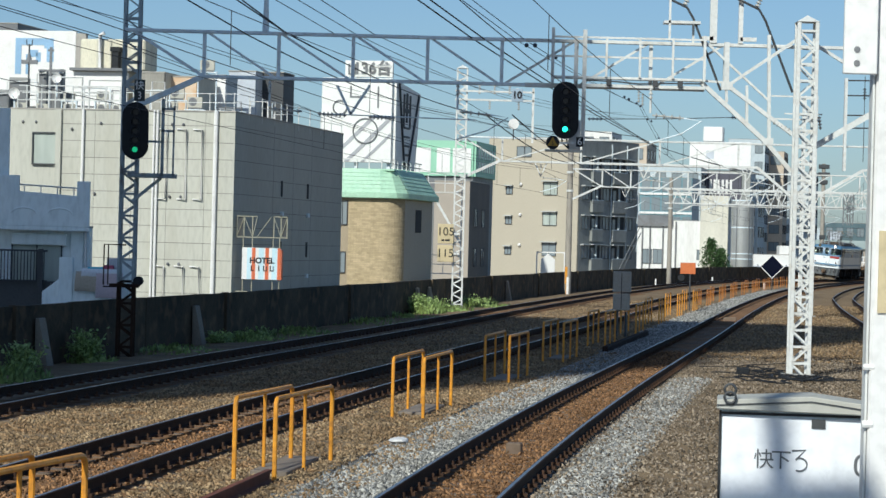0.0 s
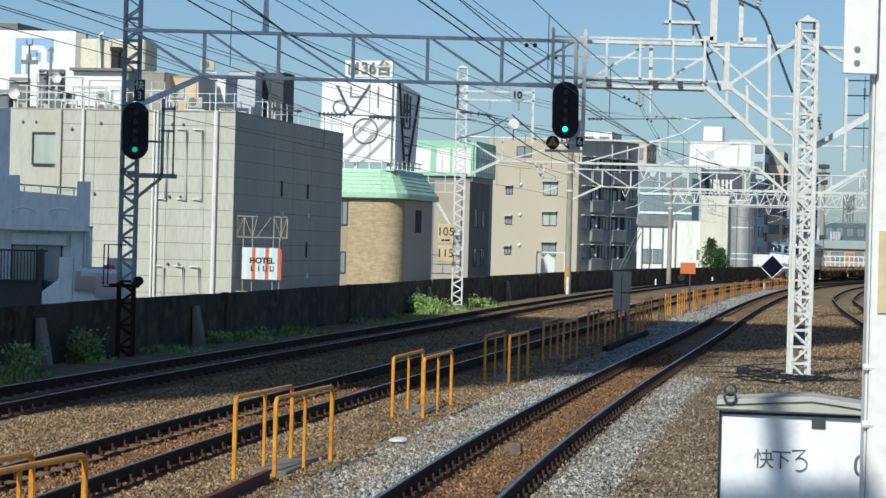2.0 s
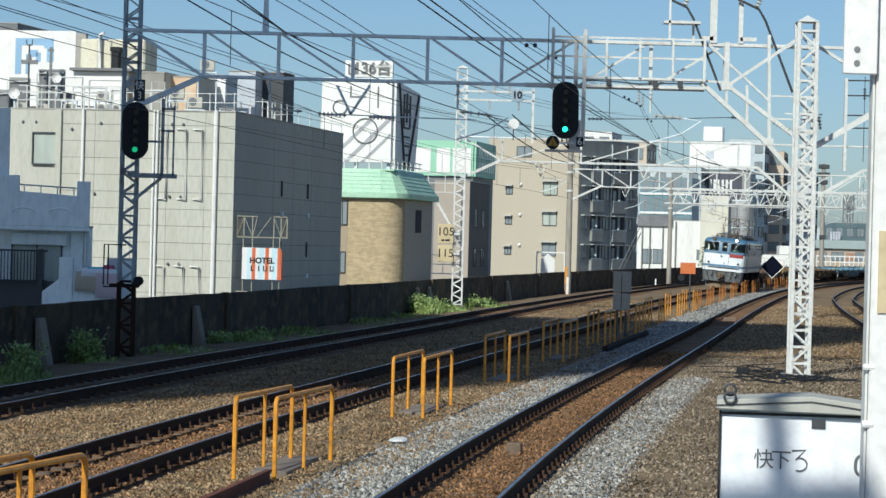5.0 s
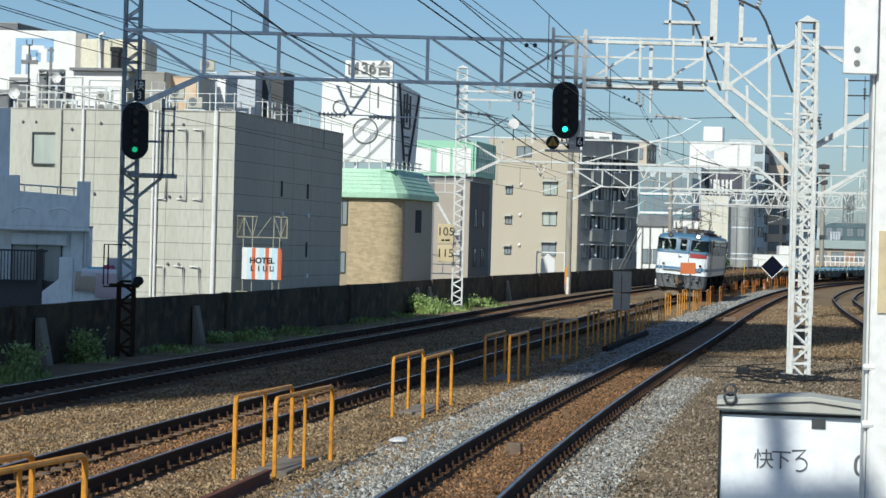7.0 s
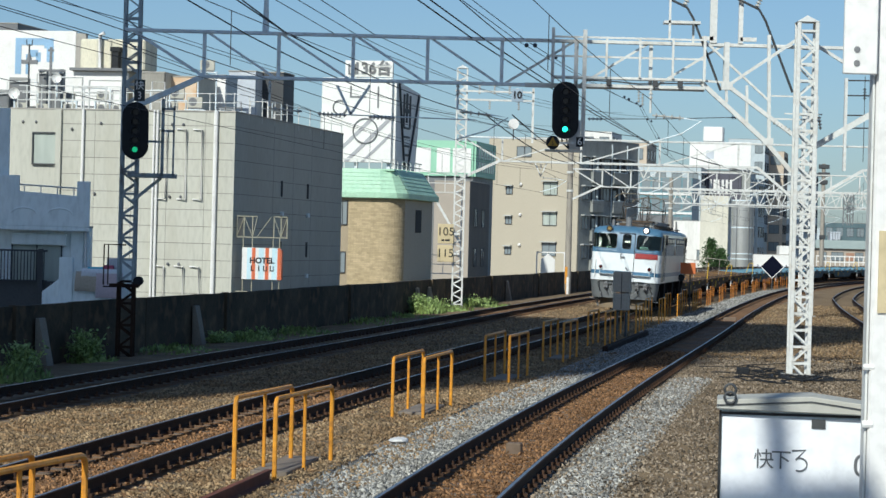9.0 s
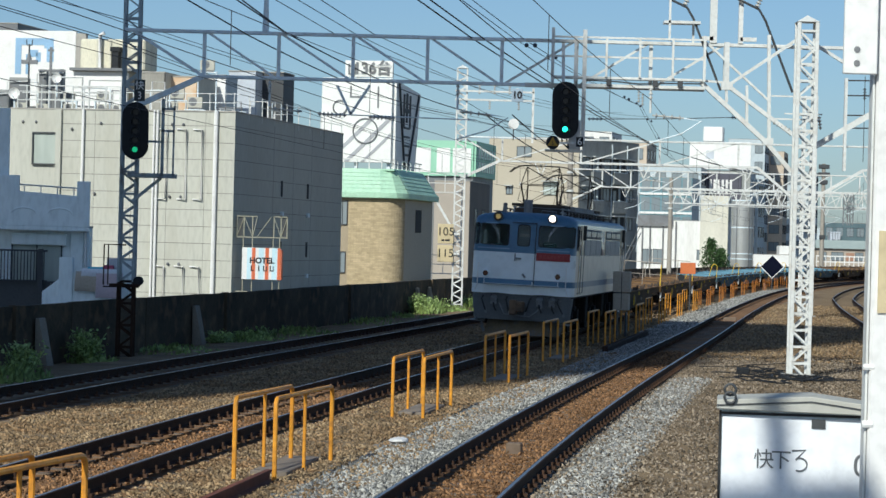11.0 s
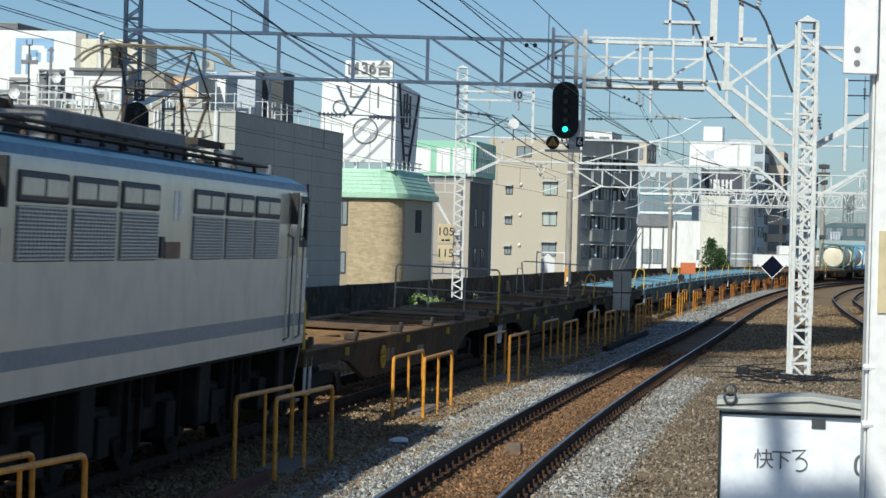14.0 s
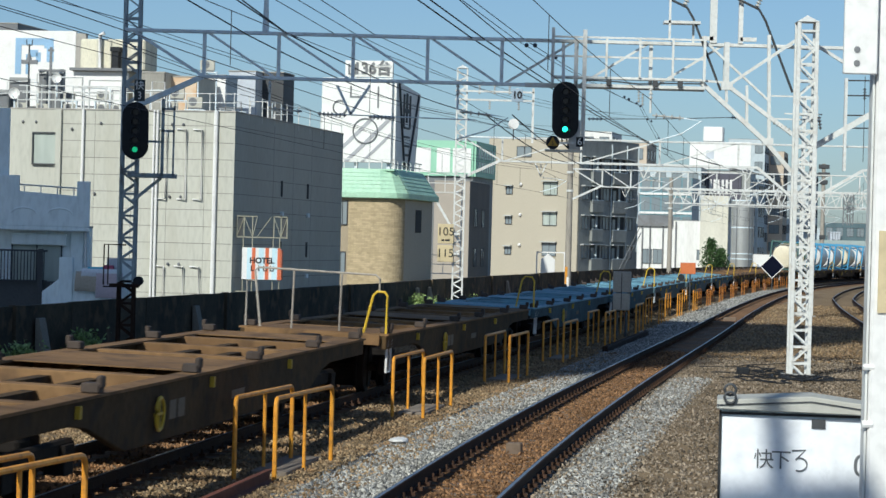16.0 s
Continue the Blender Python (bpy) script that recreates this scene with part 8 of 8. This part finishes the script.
single("spare_rail", Geo().box(-0.07, 0.07, 0, 14, -0.12, 0.06), RAIL_SIDE, "dark spare rail lying in the shade", "rail", frame_at(42, 2.5, -0.12), bevel=0.02)
q = Geo()
q.ball((0, 0, 0), 0.14, 12, 0.3)
q.v = [(p[0] * (1 + 0.5 * noise.noise(Vector(p) * 9)), p[1] * 1.6, p[2] + 0.02 * noise.noise(Vector(p) * 20)) for p in q.v]
single("rag", q, WHITE, "crumpled white rag on the ballast", "rag", frame_at(9.8, 2.55, -0.18))
for s, w, o in ((9.0, 0.2, 4.21), (70.0, 0.8, 4.35), (76.0, 0.5, 4.35)):
    single("timber_block", Geo().box(-w / 2, w / 2, -0.12, 0.12, -0.12, 0.08), WOOD, "short timber block between the rails", "timber", frame_at(s, o, -0.17), group="timber blocks", bevel=0.015)

# relay cabinet, orange board, diamond board
CASE_GREY = material("dull_grey_case", (0.50, 0.44, 0.36), (0.42, 0.37, 0.30), 0.85)
t = thing("relay_cabinet", "dark grey lineside relay cabinet on legs", "cabinet", frame_at(54.0, 1.88, 0))
part("case", Geo().box(-0.27, 0.27, -0.2, 0.2, 1.16, 1.80), CASE_GREY, t, bevel=0.02)
part("case", Geo().box(-0.26, 0.24, -0.2, 0.2, 0.6, 1.12), CASE_GREY, t, bevel=0.02)
part("door_seam", Geo().box(-0.01, 0.01, -0.21, -0.2, 0.65, 1.75), BLACK, t)
for x in (-0.14, 0.14):
    part("leg", Geo().box(x - 0.03, x + 0.03, -0.15, 0.15, -0.4, 0.55), DARKGREY, t)
t = thing("orange_marker", "orange square marker board on a post", "sign", frame_at(89.0, 1.88, 0))
part("board", Geo().box(-0.34, 0.34, -0.02, 0.02, 1.45, 1.95), ORANGE, t, bevel=0.01)
part("post", Geo().tube([(0.1, 0.05, -0.4), (0.1, 0.05, 1.95)], 0.035, 8), DARKGREY, t)
part("bell", Geo().tube([(-0.3, 0.0, 1.28), (-0.3, 0.12, 1.28)], 0.15, 16), BLACK, t)
NAVY = material("navy_board", (0.006, 0.008, 0.02), None, 0.9)
NAVY.node_tree.nodes["Principled BSDF"].inputs["Specular IOR Level"].default_value = 0.05
t = thing("diamond_board", "black diamond board with a white dotted border", "sign", frame_at(157.5, 2.55, 1.5) @ Matrix.Scale(0.83, 4))
part("board", Geo().prism([(0, -0.95), (0.95, 0), (0, 0.95), (-0.95, 0)], "y", 0.0, 0.04), NAVY, t)
part("border", Geo().bar((0, -0.03, -1.0), (1.0, -0.03, 0), 0.03, 0.06).bar((1.0, -0.03, 0), (0, -0.03, 1.0), 0.03, 0.06).bar((0, -0.03, 1.0), (-1.0, -0.03, 0), 0.03, 0.06).bar((-1.0, -0.03, 0), (0, -0.03, -1.0), 0.03, 0.06), WHITE, t)
part("post", Geo().tube([(0, 0.06, -2.3), (0, 0.06, 0.5)], 0.05, 8), DARKGREY, t)
for s, o in ((165.5, 1.4), (172, -7.6), (197, -6.5)):
    single("distance_post", Geo().box(-0.06, 0.06, -0.05, 0.05, -0.4, 0.22), WHITE, "short white lineside post", "post", frame_at(s, o, 0), group="short white posts", bevel=0.02)

# speed boards on the second mast
CREAM = material("cream_board", (0.62, 0.52, 0.32), (0.55, 0.46, 0.28), 0.6)
for text, z, h in (("105", 2.95, 0.42), ("115", 2.1, 0.36)):
    t = thing("speed_board", "cream board with black speed figures on the mast", "sign", pose(0.1, 108.5, z), group="speed boards")
    part("board", Geo().box(-0.34, 0.34, 0, 0.03, -h, h), CREAM, t, bevel=0.01)
    letters(text, 0.50, BLACK, t, pose(0, -0.008, 0.08 if text == "105" else 0.0) @ FACE)
    if text == "105":
        part("small_bars", Geo().box(-0.18, -0.06, -0.006, 0, -0.32, -0.24).box(-0.02, 0.18, -0.006, 0, -0.32, -0.24), BLACK, t)
    part("bracket", Geo().box(0.25, 0.6, 0.03, 0.3, -0.05, 0.05), STEEL_WHITE, t)
t = thing("small_sign", "white cabinet frame beside the concrete pole", "cabinet", pose(8.55, 200.0, 0))
part("frame", Geo().box(-1.15, 1.15, 0, 0.08, 2.0, 2.1).box(-1.15, -1.05, 0, 0.08, -0.6, 2.0).box(1.05, 1.15, 0, 0.08, -0.6, 2.0), WHITE, t)
part("case", Geo().prism([(-0.75, 0.3), (-0.75, 1.5), (-0.2, 1.95), (0.35, 1.5), (0.35, 0.3)], "y", 0.12, 0.7), WHITE, t, bevel=0.02)
single("lineside_box", Geo().box(-0.07, 0.07, -0.1, 0.1, 0.35, 1.35).box(-0.02, 0.02, 0.0, 0.06, -0.4, 0.4), YELLOW, "narrow orange cable case strapped beside the pole", "box", pose(7.28, 148.5, 0), bevel=0.01)
single("warning_stake", Geo().box(-0.07, 0.07, -0.03, 0.03, -0.4, 0.75), WHITE, "short white stake at the pole's foot", "post", pose(7.32, 147.4, 0), bevel=0.01)
for k in range(8):
    r = random.Random(k + 20)
    if k < 5:
        # slack loops in a heap
        cx, cy, a = 6.85 + r.gauss(0, 0.35), 56.0 + r.gauss(0, 1.5), r.random() * 6.3
        pts = []
        for u in range(22):
            a += r.uniform(0.25, 0.55)
            rad = r.uniform(0.25, 0.6)
            pts.append((cx + rad * math.cos(a) + 0.02 * u, cy + 2.6 * rad * math.sin(a), -0.19 + 0.03 * r.random()))
    else:
        x, y = 5.9 + 0.2 * r.random(), 54.0 + 2.4 * (k - 5)
        pts = []
        for u in range(12):
            pts.append((x, y, -0.2 + 0.02 * r.random()))
            x += r.uniform(0.15, 0.4)
            y += r.gauss(0, 0.3)
    single("cable", Geo().tube(pts, r.uniform(0.010, 0.022), 6), BLACK, "black cable lying loose on the ballast", "cable", group="loose cables")
single("cable_joint_box", Geo().box(-0.14, 0.14, -0.12, 0.12, -0.25, -0.08), BLACK, "low black joint box among cables", "box", pose(6.75, 56.2, 0), bevel=0.03)

# ---- platform end at the camera ----
single("platform", Geo().prism([(-0.3, -8.0), (0.55, 11.0), (6.5, 11.0), (6.5, -8.0)], "z", -0.55, 1.0), material("pale_platform_concrete", (0.60, 0.59, 0.55), (0.52, 0.51, 0.47), 0.85, stain=(0.4, 0.38, 0.34)), "pale concrete platform end", "platform", kind="structure", bevel=0.02)
INK = material("faded_dark_ink", (0.10, 0.11, 0.12), (0.14, 0.15, 0.16), 0.6)
t = thing("platform_cabinet", "white enamelled platform cabinet with hand-painted characters", "cabinet", Matrix.Translation(EYE) @ Matrix.Scale(1.06, 4) @ Matrix.Translation(-Vector(EYE)) @ pose(1.115, 10.02, 1.0, 0, 0, -6.5))
part("case", Geo().box(0, 0.62, 0.0, 0.26, 0.0, 0.89), STEEL_GREY, t, bevel=0.004)
part("roof", Geo().prism([(-0.012, 0.888), (-0.012, 0.925), (0.36, 0.948), (0.63, 0.915), (0.63, 0.878)], "y", -0.05, 0.28), material("weathered_lid", (0.50, 0.50, 0.45), (0.42, 0.42, 0.38), 0.6), t, bevel=0.004)
part("lid_rib", Geo().prism([(-0.012, 0.902), (-0.012, 0.906), (0.36, 0.930), (0.63, 0.896), (0.63, 0.892), (0.36, 0.926)], "y", -0.056, -0.05), DARKGREY, t)
part("front_panel", Geo().box(0.012, 0.61, -0.006, 0.0, 0.0, 0.858), material("pale_blue_white_enamel", (0.86, 0.89, 0.92), (0.83, 0.86, 0.90), 0.3, bump=0.01), t)
part("edge", Geo().box(-0.002, 0.008, -0.010, 0.0, 0.0, 0.88).box(0.0, 0.61, -0.012, 0.0, 0.866, 0.876), RUBBER, t)
part("latch_plate", Geo().box(0.362, 0.416, -0.012, -0.006, 0.82, 0.856), DARKGREY, t)
ring = [(0.04 + 0.022 * math.cos(k * math.pi / 8), -0.06, 0.935 + 0.022 * math.sin(k * math.pi / 8)) for k in range(18)]
part("lifting_ring", Geo().tube(ring, 0.006, 6).tube([(x, y + 0.02, z + 0.03) for x, y, z in ring], 0.006, 6), DARKGREY, t)
letters("快", 0.082, INK, t, pose(0.178, -0.009, 0.688) @ FACE, depth=0.001)
letters("下", 0.082, INK, t, pose(0.246, -0.009, 0.688) @ FACE, depth=0.001)
# hand-painted flat-topped figure 3
arc = [(0.318 + 0.030 * math.cos(radians(a)), -0.008, 0.676 + 0.026 * math.sin(radians(a))) for a in range(105, -131, -20)]
part("lettering", Geo().tube([(0.288, -0.008, 0.730), (0.340, -0.008, 0.734), (0.304, -0.008, 0.694)] + arc, 0.0038, 5), INK, t, "painted figure 3")
letters("0", 0.125, INK, t, pose(0.558, -0.009, 0.675) @ FACE, depth=0.001)
t = thing("platform_post", "white painted steel post with a dark seam", "post", pose(1.775, 10.2, 1.03))
part("shaft", Geo().box(-0.05, 0.3, -0.06, 0.06, 0.0, 2.9), WHITE, t, bevel=0.01)
part("edge_channel", Geo().box(-0.062, -0.053, -0.04, 0.04, 0.0, 2.25), STEEL_WHITE, t)
part("seam", Geo().box(-0.053, -0.05, -0.03, 0.03, 0.0, 2.25), GREY_PAINT, t)
for z, r in ((0.80, 0.016), (1.03, 0.014)):
    part("hinge", Geo().tube([(-0.075, -0.05, z), (-0.03, -0.05, z)], r, 8), WHITE, t)
part("head_plate", Geo().box(-0.19, -0.055, -0.09, -0.062, 2.205, 2.75), WHITE, t, bevel=0.004)
for z in (2.248, 2.303):
    part("hole", Geo().tube([(-0.1375, -0.093, z), (-0.1375, -0.088, z)], 0.013, 12), GREY_PAINT, t)
part("notice", Geo().box(-0.025, 0.14, -0.07, -0.061, 1.25, 1.58), CREAM, t)

# unseen canopy added above and behind the camera to shade the platform cabinet
t = thing("platform_canopy", "unseen grey steel canopy added to shade the platform cabinet", "canopy", pose(0, 0, 0))
part("roof", Geo().box(-3.2, -0.22, -8.0, 6.23, 5.0, 5.1), STEEL_GREY, t)
part("fascia", Geo().box(-3.2, -0.22, 6.1, 6.17, 4.9, 5.0), STEEL_WHITE, t)
part("post", Geo().box(-0.5, -0.3, -4.0, -3.8, 1.0, 5.0), STEEL_GREY, t)
# slanted bar added to lay a diagonal shadow band on the cabinet
part("brace", Geo().bar((-0.40, 6.75, 5.3), (-0.66, 5.8, 4.5), 0.1), STEEL_GREY, t)

motions()
